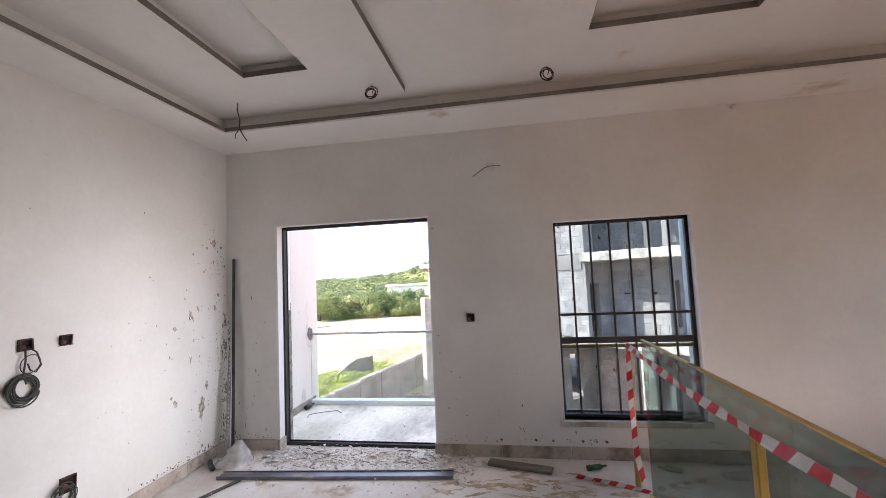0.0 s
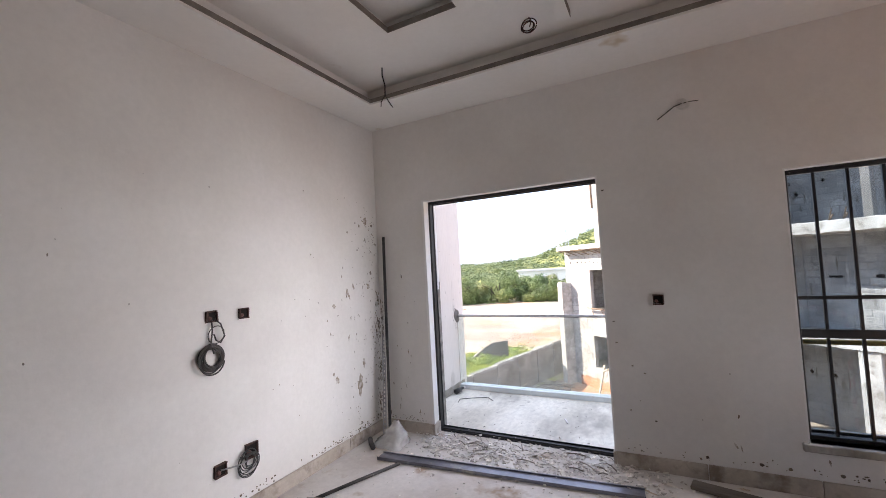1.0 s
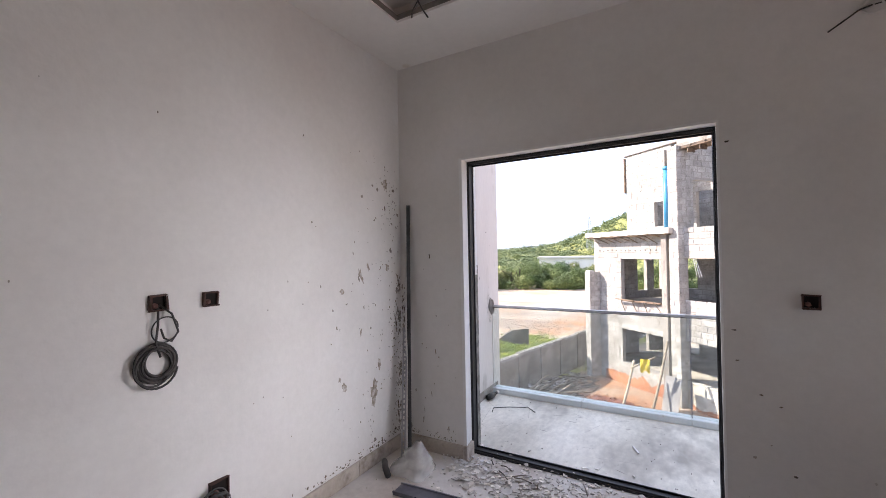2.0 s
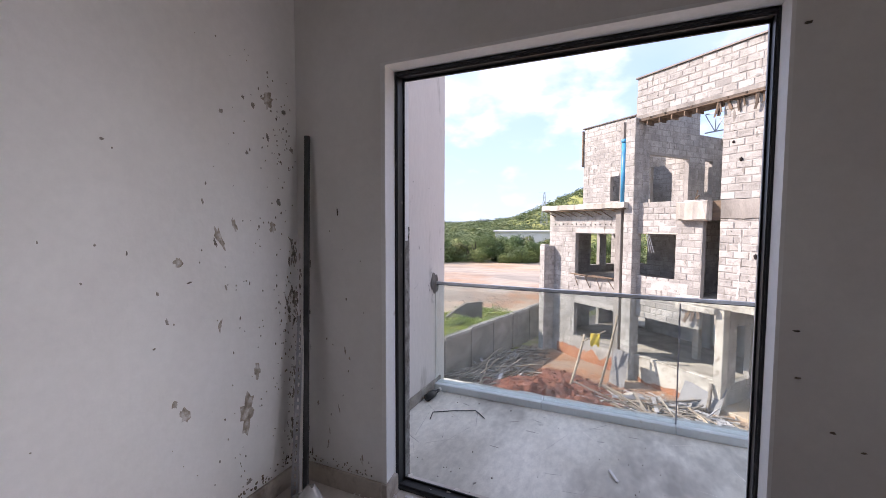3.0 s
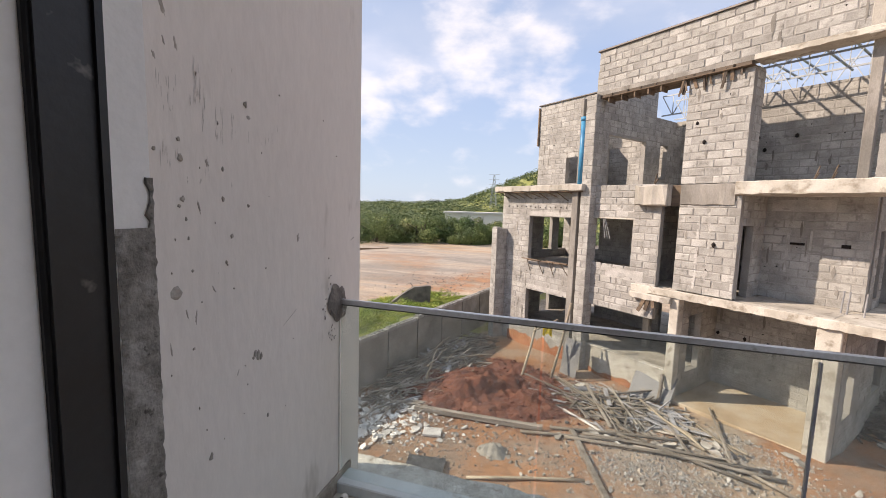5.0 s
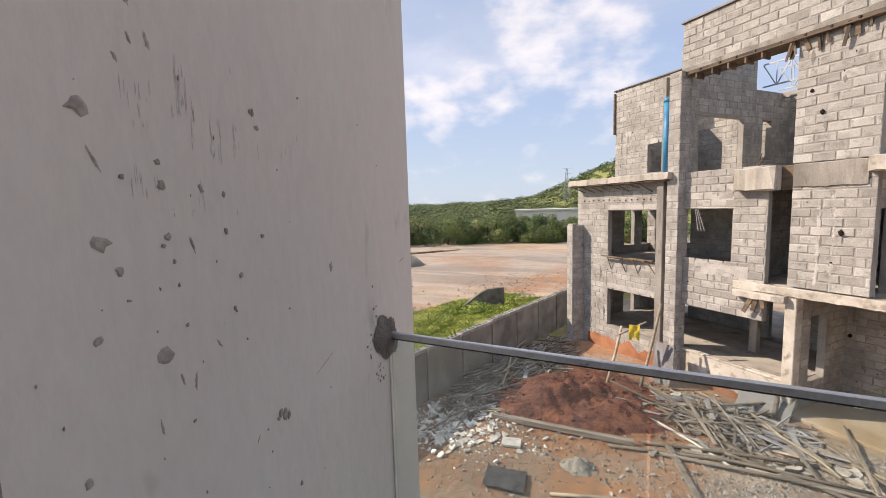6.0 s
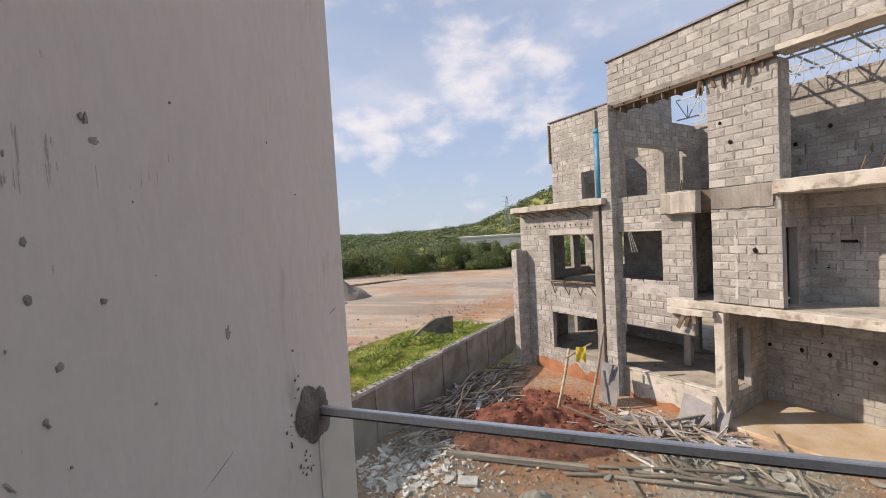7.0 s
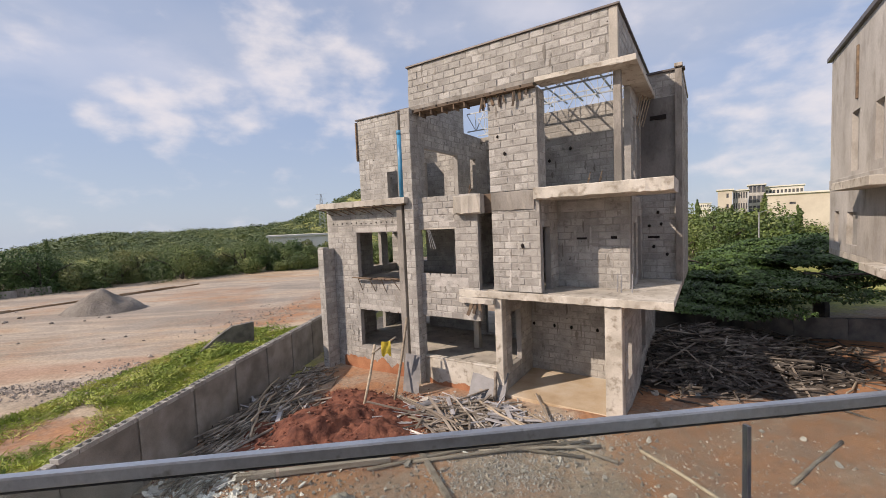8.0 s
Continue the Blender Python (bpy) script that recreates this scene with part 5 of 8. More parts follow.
    hbox(h, "rear_coping", 7.6, 9.10, 4.5, 4.85, 6.55, 6.62, M["metal_roof"], c=0.006)
    hbox(h, "rear_coping", 8.77, 9.03, 4.38, 9.5, 6.62, 6.75, M["concrete"])
    for z0, z1 in ((-1.16, 2.0), (2.36, 5.66)):
        block_wall(h, "side_wall", "w", 7.42, 2.2, 4.6, z0, z1, [(2.6, 3.1, z0 + 0.3, z1 - 0.9), (3.5, 4.3, z0, z1 - 0.7)], seed=31)
    for k in range(5):
        g = Geo()
        g.tube((7.75 + 0.06 * k, 3.6 + 0.2 * k, 5.66 - BASE), (7.55 + 0.05 * k, 3.4 + 0.2 * k, 4.6 - BASE), 0.02, n=5)
        g.ob("prop", M["bamboo"], h)
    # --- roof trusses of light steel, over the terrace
    # render panel darkened to stand in for deep shade in the recess
    hbox(h, "rendered_panel", 7.64, 8.78, 4.572, 4.6, 2.36, 5.66, M["dark_render"], "cement render in the side recess, darkened for its shade", 0.004)
    # near-black patch put in place of the shaded gap in the wall
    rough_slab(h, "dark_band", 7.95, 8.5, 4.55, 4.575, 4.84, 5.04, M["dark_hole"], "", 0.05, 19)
    for w in (1.0, 2.7, 4.9):
        g = Geo()
        zb, zt = 5.72 - BASE, 6.55 - BASE
        g.box(3.3, 7.4, w - 0.02, w + 0.02, zb, zb + 0.05)
        g.box(3.3, 7.4, w - 0.02, w + 0.02, zt, zt + 0.05)
        n = 9
        for k in range(n):
            ua, ub = 3.3 + 4.1 * k / n, 3.3 + 4.1 * (k + 1) / n
            g.tube((ua, w, zb if k % 2 else zt), (ub, w, zt if k % 2 else zb), 0.018, n=4)
            g.tube((ub, w, zb), (ub, w, zt), 0.015, n=4)
        g.ob("truss", M["truss"], h, "light steel roof truss")
    for w in (4.5, 5.6):
        g = Geo()
        zb, zt = 5.62 - BASE, 6.45 - BASE
        g.box(0.1, 3.3, w - 0.02, w + 0.02, zb, zb + 0.05)
        g.box(0.1, 3.3, w - 0.02, w + 0.02, zt, zt + 0.05)
        for k in range(7):
            ua, ub = 0.1 + 3.2 * k / 7, 0.1 + 3.2 * (k + 1) / 7
            g.tube((ua, w, zb if k % 2 else zt), (ub, w, zt if k % 2 else zb), 0.022, n=4)
            g.tube((ub, w, zb), (ub, w, zt), 0.018, n=4)
        g.ob("truss", M["truss"], h, "light steel roof truss")
    for k in range(6):
        g = Geo()
        u = 3.6 + 0.7 * k
        g.box(u, u + 0.06, 0.3, 6.5, 6.60 - BASE, 6.64 - BASE)
        g.ob("purlin", M["truss"], h)
    # mortar smeared over the joints, and rain-washed dirt
    def ragged(g, u, w, z, ru, rz, k):
        q, n = random.Random(k), 11
        ring = [(ru * q.uniform(0.5, 1.2) * math.cos(6.283 * i / n), rz * q.uniform(0.5, 1.2) * math.sin(6.283 * i / n)) for i in range(n)]
        at = [(u + a, w, z + b - BASE) for a, b in ring]
        g.add(at + [(u, w - 0.004, z - BASE)], [(i, (i + 1) % n, n) for i in range(n)])

    faces = ((0.1, 7.6, -0.04, 5.9, 7.3, ()), (3.45, 5.1, 0.02, 2.4, 5.5, ()), (3.5, 5.1, 0.02, -1.1, 1.6, ()), (0.3, 2.8, 0.02, -2.2, 1.6, ((0.24, 1.95, -0.75, 1.2),)),
             (-5.0, -0.65, 0.02, -4.2, 2.0, ((-3.3, -0.7, -1.05, 1.15), (-3.3, -0.7, -4.05, -2.2))), (-4.8, -2.1, 2.2, 2.6, 6.5, ((-3.2, -2.2, 2.6, 4.0),)), (3.7, 7.4, 3.0, -4.8, -1.5, ()), (5.0, 7.3, 1.9, -1.1, 1.9, ()), (3.5, 7.3, 3.45, 2.4, 5.5, ()))
    for name, material, per, size, label in (("mortar_smear", M["mortar"], 1.3, (0.05, 0.26, 0.012, 0.05), "mortar smeared over the block joints"), ("dirt_streak", M["grey_cast"], 1.0, (0.02, 0.06, 0.06, 0.35), "dark rain-washed dirt on the blocks"), ("chipped_corner", M["dark_hole"], 0.8, (0.012, 0.035, 0.01, 0.03), "small dark gaps between blocks")):
        g = Geo()
        for k, (u0, u1, w, z0, z1, gaps) in enumerate(faces):
            for i in range(int((u1 - u0) * (z1 - z0) * per)):
                u, z = rng.uniform(u0 + 0.1, u1 - 0.1), rng.uniform(z0 + 0.1, z1 - 0.1)
                if any(a < u < b and c < z < d for a, b, c, d in gaps):
                    continue
                if name == "mortar_smear":
                    z = z0 + round((z - z0) / (BLOCK_H + JOINT)) * (BLOCK_H + JOINT)
                ragged(g, u, w - 0.0165, z, rng.uniform(size[0], size[1]), rng.uniform(size[2], size[3]), k * 977 + i)
        o = g.ob(name, material, h, label)
        o["kind"] = "stuff"
    # red soil splashed up the foot of the wing
    g = Geo()
    for u0, u1 in ((-4.33, -0.55), (0.45, 3.43)):
        n = 40
        vs = []
        for i in range(n + 1):
            u = u0 + (u1 - u0) * i / n
            top = (0.75 if u < 0 else 0.3) * (0.7 + 0.6 * noise.noise(Vector((u * 1.7, 0, 0))) + 0.25 * noise.noise(Vector((u * 7, 1, 0))))
            vs += [(u, -0.004, 0.0), (u, -0.004, max(0.05, top))]
        g.add(vs, [(2 * i, 2 * i + 2, 2 * i + 3, 2 * i + 1) for i in range(n)])
    g.ob("soil_splash", M["soil_stain"], h, "red soil stain at the foot of the wall")
    # service holes, near-black lumps coloured for their shade, and small leftovers on the walls
    for u, w, z, r in ((4.55, 0.0, 0.45, 0.07), (4.0, 0.0, 3.6, 0.06), (3.75, 0.0, 4.2, 0.05)):
        g = Geo()
        blob(g, (u, w - 0.012, z - BASE), r, u, 1.2)
        g.ob("knocked_hole", M["dark_hole"], h)
    for u, z in ((3.75, -2.96), (4.6, -2.98), (5.28, -2.98), (6.26, -3.0)):
        g = Geo()
        blob(g, (u, 2.985, z - BASE), 0.065, u, 1.2)
        g.ob("knocked_hole", M["dark_hole"], h)
    for u, z in ((4.20, 4.10), (5.27, 4.06), (4.42, 3.66), (4.1, 3.2)):
        g = Geo()
        blob(g, (u, 3.435, z - BASE), 0.065, u, 1.2)
        g.ob("knocked_hole", M["dark_hole"], h)
    hbox(h, "wall_chase", 5.85, 6.2, 1.87, 1.89, 0.55, 0.62, M["dark_hole"], c=0.003)
    for u, z in ((7.9, 0.9), (8.3, 0.95), (8.05, 0.1), (8.5, -0.2), (8.2, 1.4)):
        g = Geo()
        blob(g, (u, 4.585, z - BASE), 0.06, u, 1.2)
        g.ob("knocked_hole", M["dark_hole"], h)
    hbox(h, "wall_chase", 7.85, 8.25, 4.57, 4.595, 0.42, 0.50, M["dark_hole"], c=0.003)
    hbox(h, "wall_chase", 7.0, 7.2, 1.87, 1.89, 0.55, 0.65, M["dark_hole"], c=0.003)
    for k in range(14):
        u = -4.6 + k * 0.29
        g = Geo()
        blob(g, (u, 0.0, 1.45 - BASE + 0.06 * rng.random()), 0.035, k + 0.3)
        g.ob("knocked_hole", M["dark_hole"], h)
    # pale plastered chases and patches
    for u0, u1, w, z0, z1 in ((0.7, 2.4, 0.0, -1.1, -0.72),
                             (5.75, 5.83, 1.88, -0.3, 1.0), (6.3, 6.36, 1.88, -0.1, 1.0), (5.3, 6.8, 1.88, 1.55, 1.9), (1.2, 1.9, 0.0, 1.2, 1.5), (-0.77, -0.6, 0.0, -4.0, 1.2), (-3.2, -0.78, 0.0, 1.08, 1.28), (-3.2, -0.78, 0.0, -2.26, -2.08)):
        hbox(h, "plaster_patch", u0, u1, w + 0.002, w + 0.015, z0, z1, M["chase"], c=0.006)
    g = Geo()
    for u, z0, z1 in ((4.06, -1.0, 1.3), (4.39, -1.05, 1.5)):
        for k in range(26):
            ragged(g, u + rng.gauss(0, 0.02), 0.005, rng.uniform(z0, z1), rng.uniform(0.02, 0.055), rng.uniform(0.06, 0.22), 7000 + k + int(u * 100))
    o = g.ob("mortar_streak", M["chase"], h, "pale mortar run down the wall")
    o["kind"] = "stuff"
    # timber lying on the sill and on the balconies
    for k in range(7):
        g = Geo()
        u = -3.3 + 0.33 * k
        z = -0.95 + 0.05 * rng.random() - BASE
        g.box(u, u + 1.1, -0.28 + 0.04 * k, -0.16 + 0.04 * k, z, z + 0.04)
        g.ob("loose_board", M["formwork"], h)
        if k % 2 == 0:
            g = Geo()
            g.tube((u + 0.3, -0.22, z), (u + 0.3 + 0.4 * rng.random(), 0.0, z - 0.55), 0.018, n=5)
            g.ob("prop", M["formwork"], h)
    for u in (7.3, 7.42, 7.75):
        g = Geo()
        g.tube((u, 1.2, -1.17 - BASE), (u + 0.02, 1.2, -0.55 - BASE), 0.022, n=8)
        g.ob("pipe_stub", M["grey_pvc"], h, "grey pipe stub on the slab")
    for u, z in ((6.6, 2.36), (6.95, 2.36), (2.3, 2.36)):
        g = Geo()
        g.tube((u, 0.4, z - BASE), (u + 0.12, 0.35, z + 0.38 - BASE), 0.02, n=6)
        g.tube((u, 0.4, z - BASE), (u + 0.05, 0.55, z + 0.2 - BASE), 0.03, n=6)
        g.ob("pipe_stub", M["formwork"], h)
    return h


house_near = build_house()


# ---- ground ----
def smooth01(a, b, x):
    t = min(1.0, max(0.0, (x - a) / (b - a)))
    return t * t * (3 - 2 * t)


def fence_x(y):
    return -7.80 + 0.255 * (y - 16.3)


def ground_z(x, y):
    d = math.hypot(x, y)
    z = -5.05
    if d < 120:
        z += 0.10 * noise.noise(Vector((x * 0.35, y * 0.35, 0))) + 0.05 * noise.noise(Vector((x * 1.1, y * 1.1, 3)))
    # heap of red soil in the yard
    e = math.hypot((x + 3.4) / 2.6, (y - 17.6) / 1.4)
    z += 0.2 * max(0.0, 1 - e) ** 0.8 * (0.8 + 0.5 * noise.noise(Vector((x * 1.3, y * 1.3, 9))))
    # spoil thrown up along the track
    e = math.hypot((x + 14) / 14, (y - 56) / 2.2)
    z += 0.7 * max(0.0, 1 - e) * (0.6 + 0.8 * noise.noise(Vector((x * 0.4, y * 0.4, 5))))
    # soil trodden up against the porch
    u, w = (x + 0.295) * 0.777 - (y - 21.601) * 0.629, (x + 0.295) * 0.629 + (y - 21.601) * 0.777
    z += 0.15 * smooth01(2.2, 4.2, u) * smooth01(10.5, 8.0, u) * smooth01(-2.6, -0.4, w) * smooth01(1.5, 0.5, w)
    # the hill
    az = math.degrees(math.atan2(x, y))
    rise = 36 * math.exp(-(((az + 2) / 9.5) ** 2)) + 6.0 * smooth01(-41, -33, az) * smooth01(15, -5, az) - 9.0 * smooth01(-37, -44, az) + 4.5 * smooth01(40, 5, abs(az - 40))
    z += smooth01(110, 420, d) * (rise + 2.0 * noise.noise(Vector((x * 0.012, y * 0.012, 1))))
    # the land falls away far off
    return z - 0.026 * max(0.0, d - 450)


def zone_of(x, y):
    """Weights of red soil, grass and grey gravel."""
    red = 0.25
    k = smooth01(-9, -7, x) * smooth01(4.5, 2, x) * smooth01(10.5, 13, y) * smooth01(26, 23, y)
    red += k * (0.27 + 0.20 * smooth01(1.25, 0.75, math.hypot((x + 3.4) / 3.6, (y - 18.5) / 3.2)))
    red = max(red, 0.60 * smooth01(2.5, 5.0, x) * smooth01(27, 25, y))
    fx = fence_x(y)
    grass = 0.0
    if x < fx and 8 < y < 34:
        grass = 0.78 * smooth01(9.0, 4.0, fx - x) * smooth01(34, 27, y)
    bare = smooth01(1.2, 0.5, math.hypot((x + 12.6) / 3.2, (y - 19.6) / 2.0)) if x < fx else 0.0
    grass *= 1 - 0.75 * bare
    red = max(red, 0.55 * bare)
    if fx < x < fx + 0.8 and y > 20:
        grass = 0.55
    d = math.hypot(x, y)
    if x > 9 and y > 24 and d < 80:
        grass = max(grass, 0.8 * smooth01(24, 30, y))
    if d > 80:
        grass = smooth01(80, 95, d)
    grey = 0.0
    if x < fx - 5 and 24 < y < 62:
        grey = 0.60 * smooth01(0, 6, fx - 5 - x)
        red = 0.36 + 0.25 * smooth01(8, 0, abs(y - 50))
    if -15 < x < fx and 34 < y < 52:
        red = 0.52
    grey = max(grey, 0.52 * smooth01(1.6, 0.5, math.hypot((x - 2.4) / 2.6, (y - 15.2) / 2.2)))
    return red, min(1, grass), grey


def build_ground():
    def axis(lo, hi, fine, out):
        pts, x = [], lo
        while x < hi:
            pts.append(x)
            x += fine
        pts.append(hi)
        s, p = fine, hi
        while p < out:
            s *= 1.25
            p += s
            pts.append(p)
        s, p = fine, lo
        while p > -out:
            s *= 1.25
            p -= s
            pts.insert(0, p)
        return pts
    xs, ys = axis(-18, 16, 0.3, 3500), axis(8, 34, 0.3, 3500)
    vs = [(x, y, ground_z(x, y)) for y in ys for x in xs]
    n = len(xs)
    fs = [(j * n + i, j * n + i + 1, (j + 1) * n + i + 1, (j + 1) * n + i) for j in range(len(ys) - 1) for i in range(n - 1)]
    me = bpy.data.meshes.new("ground")
    me.from_pydata(vs, [], fs)
    me.materials.append(M["ground"])
    ca = me.color_attributes.new("zone", "FLOAT_COLOR", "POINT")
    flat = []
    for x, y, _ in vs:
        flat += [*zone_of(x, y), 1.0]
    ca.data.foreach_set("color", flat)
    me.polygons.foreach_set("use_smooth", [True] * len(me.polygons))
    tagged(new("ground", me), "uneven red and sandy building-site ground", "ground", "", "structure")


build_ground()


def rough_heap(name, x, y, rx, ry, hgt, material, label, cat, seed, n=26, lump=0.25, turn=0.0):
    """A heap with an uneven skin standing on the ground."""
    g = Geo()
    vs, fs = [], []
    for j in range(n + 1):
        for i in range(n + 1):
            a, b = 2 * i / n - 1, 2 * j / n - 1
            e = math.hypot(a, b)
            lx, ly = a * rx, b * ry
            c, s = math.cos(turn), math.sin(turn)
            px, py = x + lx * c - ly * s, y + lx * s + ly * c
            k = max(0.0, 1 - e) ** 0.75
            z = hgt * k * (0.85 + lump * 2 * noise.noise(Vector((px * 1.1, py * 1.1, seed)))) + lump * 0.5 * k * noise.noise(Vector((px * 3.5, py * 3.5, seed))) + lump * 0.22 * min(1.0, k * 3) * noise.noise(Vector((px * 9.0, py * 9.0, seed)))
            vs.append((px, py, ground_z(px, py) - 0.06 + z))
    for j in range(n):
        for i in range(n):
            fs.append((j * (n + 1) + i, j * (n + 1) + i + 1, (j + 1) * (n + 1) + i + 1, (j + 1) * (n + 1) + i))
    g.add(vs, fs)
    return tagged(g.ob(name, material, smooth=True), label, cat)


# ---- boundary wall ----
def build_fence():
    f = empty("boundary_wall", Matrix.Translation((fence_x(14.4), 14.4, -5.05)), "grey block boundary wall with piers and open-core coping blocks", "wall")
    ang = math.atan2(1.0, 0.255)
    step = 1.92
    u = Vector((math.cos(ang), math.sin(ang), 0))
    rot = Matrix.Rotation(ang, 4, "Z")
    for k in range(-1, 13):
        p = u * (k * step)
        m = Matrix.Translation((p.x, p.y, 0)) @ rot
        top = 1.78 + (0.0 if k % 3 else 0.03) - 0.03 * max(0, 4 - k)
        g = Geo(m)
        g.box(0.035, step - 0.035, -0.09, 0.09, -0.3, top - 0.02, 0.012)
        g.ob("wall_panel", M["fence"], f)
        # pier darker than the panels, standing in for shade in the joint
        g = Geo(m)
        g.box(-0.035, 0.035, -0.035, 0.035, -0.3, top - 0.03)
        g.ob("pier", M["grey_cast"], f)
        # coping of hollow blocks, cores open to the sky
        x = 0.02
        while x < step - 0.05:
            g = Geo(m)
            l = min(0.42, step - x - 0.03)
            z0, z1 = top, top + 0.10
            g.box(x, x + l, -0.11, -0.075, z0 - 0.02, z1, 0.004)
            g.box(x, x + l, 0.075, 0.11, z0 - 0.02, z1, 0.004)
            for q in (0.0, 0.5, 1.0):
                a = x + q * (l - 0.03)
                g.box(a, a + 0.03, -0.075, 0.075, z0 - 0.02, z1 - 0.001)
            g.ob("coping_block", M["block"], f)
            x += l + 0.02
    # lower stepped length nearer our house
    for k in range(2, 6):
        p = u * (-k * step)
        m = Matrix.Translation((p.x - 0.25, p.y, 0)) @ rot
        g = Geo(m)
        g.box(0.0, step - 0.02, -0.09, 0.09, -0.3, 1.05 - 0.05 * k, 0.008)
        g.ob("wall_panel", M["fence"], f)
    return f


build_fence()

rough_heap("soil_mound", -3.3, 18.2, 3.5, 2.4, 0.52, M["mound"], "heap of freshly dug red laterite soil", "soil heap", 3.3, 80, 0.35, 0.25)
rough_heap("soil_bank", -2.6, 20.2, 2.3, 1.0, 0.35, M["mound"], "low spread of red soil against the house wall", "soil heap", 6.1, 30, 0.3, -0.6)
for base, count, label in (("soil_mound", 1300, "broken red clods lying over the soil heap"), ("soil_bank", 420, "broken red clods on the soil by the wall")):
    rc, g = random.Random(58), Geo()
    for p in rc.sample([v.co.copy() for v in bpy.data.objects[base].data.vertices], count):
        c = 0.012 + 0.07 * rc.random() ** 4
        blob(g, (p.x + rc.uniform(-0.05, 0.05), p.y + rc.uniform(-0.05, 0.05), p.z + c * 0.15), c, rc.random() * 9, 0.55, 1, 0, 0.7)
    tagged(g.ob("soil_clods", M["mound"]), label, "clods", "", "stuff")
rough_heap("quarry_dust_heap", -26.9, 43.6, 3.2, 2.5, 2.2, M["quarry"], "conical heap of grey quarry dust", "heap", 1.7, 26, 0.12)
rough_heap("clay_lump", -2.55, 14.6, 0.5, 0.38, 0.38, M["sandheap"], "pale lump of hardened cement on the ground", "lump", 4.4, 18, 0.4)


# ---- foliage ----
def leaf_cloud(g, c, rx, ry, rz, n, size, rng, flat=0.0):
    """Leaves scattered through an uneven ellipsoid shell."""
    for _ in range(n):
        d = Vector((rng.gauss(0, 1), rng.gauss(0, 1), rng.gauss(0, 1))).normalized()
        k = 0.55 + 0.5 * rng.random() ** 0.6
        k *= 0.8 + 0.45 * noise.noise(d * 1.7 + Vector((c[0], c[1], 0)))
        p = Vector((c[0] + d.x * rx * k, c[1] + d.y * ry * k, c[2] + d.z * rz * k))
        nrm = (d + Vector((rng.gauss(0, 0.6), rng.gauss(0, 0.6), rng.gauss(0.3 + flat, 0.6)))).normalized()
        a = nrm.orthogonal().normalized()
        b = nrm.cross(a)
        t = rng.random() * 6.28
        a, b = a * math.cos(t) + b * math.sin(t), b * math.cos(t) - a * math.sin(t)
        s = size * rng.uniform(0.6, 1.3)
        g.add([p - a * s, p - b * s * 0.55, p + a * s, p + b * s * 0.55], [(0, 1, 2, 3)])


def make_tree(name, x, y, z, hgt, spread, rng, leaf, label, n=900, size=0.22, trunk_h=0.25, lobes=7, squash=0.75, low=0.3):
    t = empty(name, Matrix.Translation((x, y, z)), label, "tree")
    g = Geo()
    g.path([(0, 0, -0.2), (0.05 * hgt * rng.uniform(-1, 1), 0.03 * hgt, trunk_h * hgt * 0.6), (0.06 * hgt * rng.uniform(-1, 1), 0.02 * hgt, hgt * 0.75)], 0.02 * hgt + 0.04, 7)
    for k in range(4):
        a = k * 1.6 + rng.random()
        g.path([(0, 0, trunk_h * hgt * 0.8), (math.cos(a) * spread * 0.35, math.sin(a) * spread * 0.35, hgt * 0.5), (math.cos(a) * spread * 0.7, math.sin(a) * spread * 0.7, hgt * 0.68)], 0.012 * hgt, 5)
    g.ob("trunk", M["bark"], t)
    g = Geo()
    for k in range(lobes):
        a = rng.random() * 6.28
        r = spread * 0.6 * rng.random() ** 0.5
        c = (r * math.cos(a), r * math.sin(a), hgt * (trunk_h + (1 - trunk_h) * rng.uniform(low, 0.85)))
        q = spread * rng.uniform(0.4, 0.62)
        leaf_cloud(g, c, q, q, q * squash, n // lobes, size, rng)
    g.ob("crown", leaf, t)
    return t


rng = random.Random(21)
# line of bushes and small trees along the far side of the sandy yard
for k in range(44):
    az = radians(-49 + 49 * k / 43 + rng.uniform(-0.6, 0.6))
    d = 69 + 5 * rng.random() + (4 if k % 3 == 0 else 0)
    x, y = math.sin(az) * d, 5 + math.cos(az) * d
    shady = k < 10 or rng.random() < 0.3
    hgt = rng.uniform(4.0, 5.2) if k < 10 else rng.uniform(2.0, 4.9)
    make_tree("bush", x, y, ground_z(x, y), hgt, hgt * rng.uniform(0.7, 1.0), rng, M["leaf_dark" if shady else rng.choice(("leaf", "leaf", "leaf_warm"))], "dark rounded tree at the edge of the yard" if shady else "dense green bush at the edge of the yard", 6800, 0.112, 0.03, 7, 0.85, 0.0)


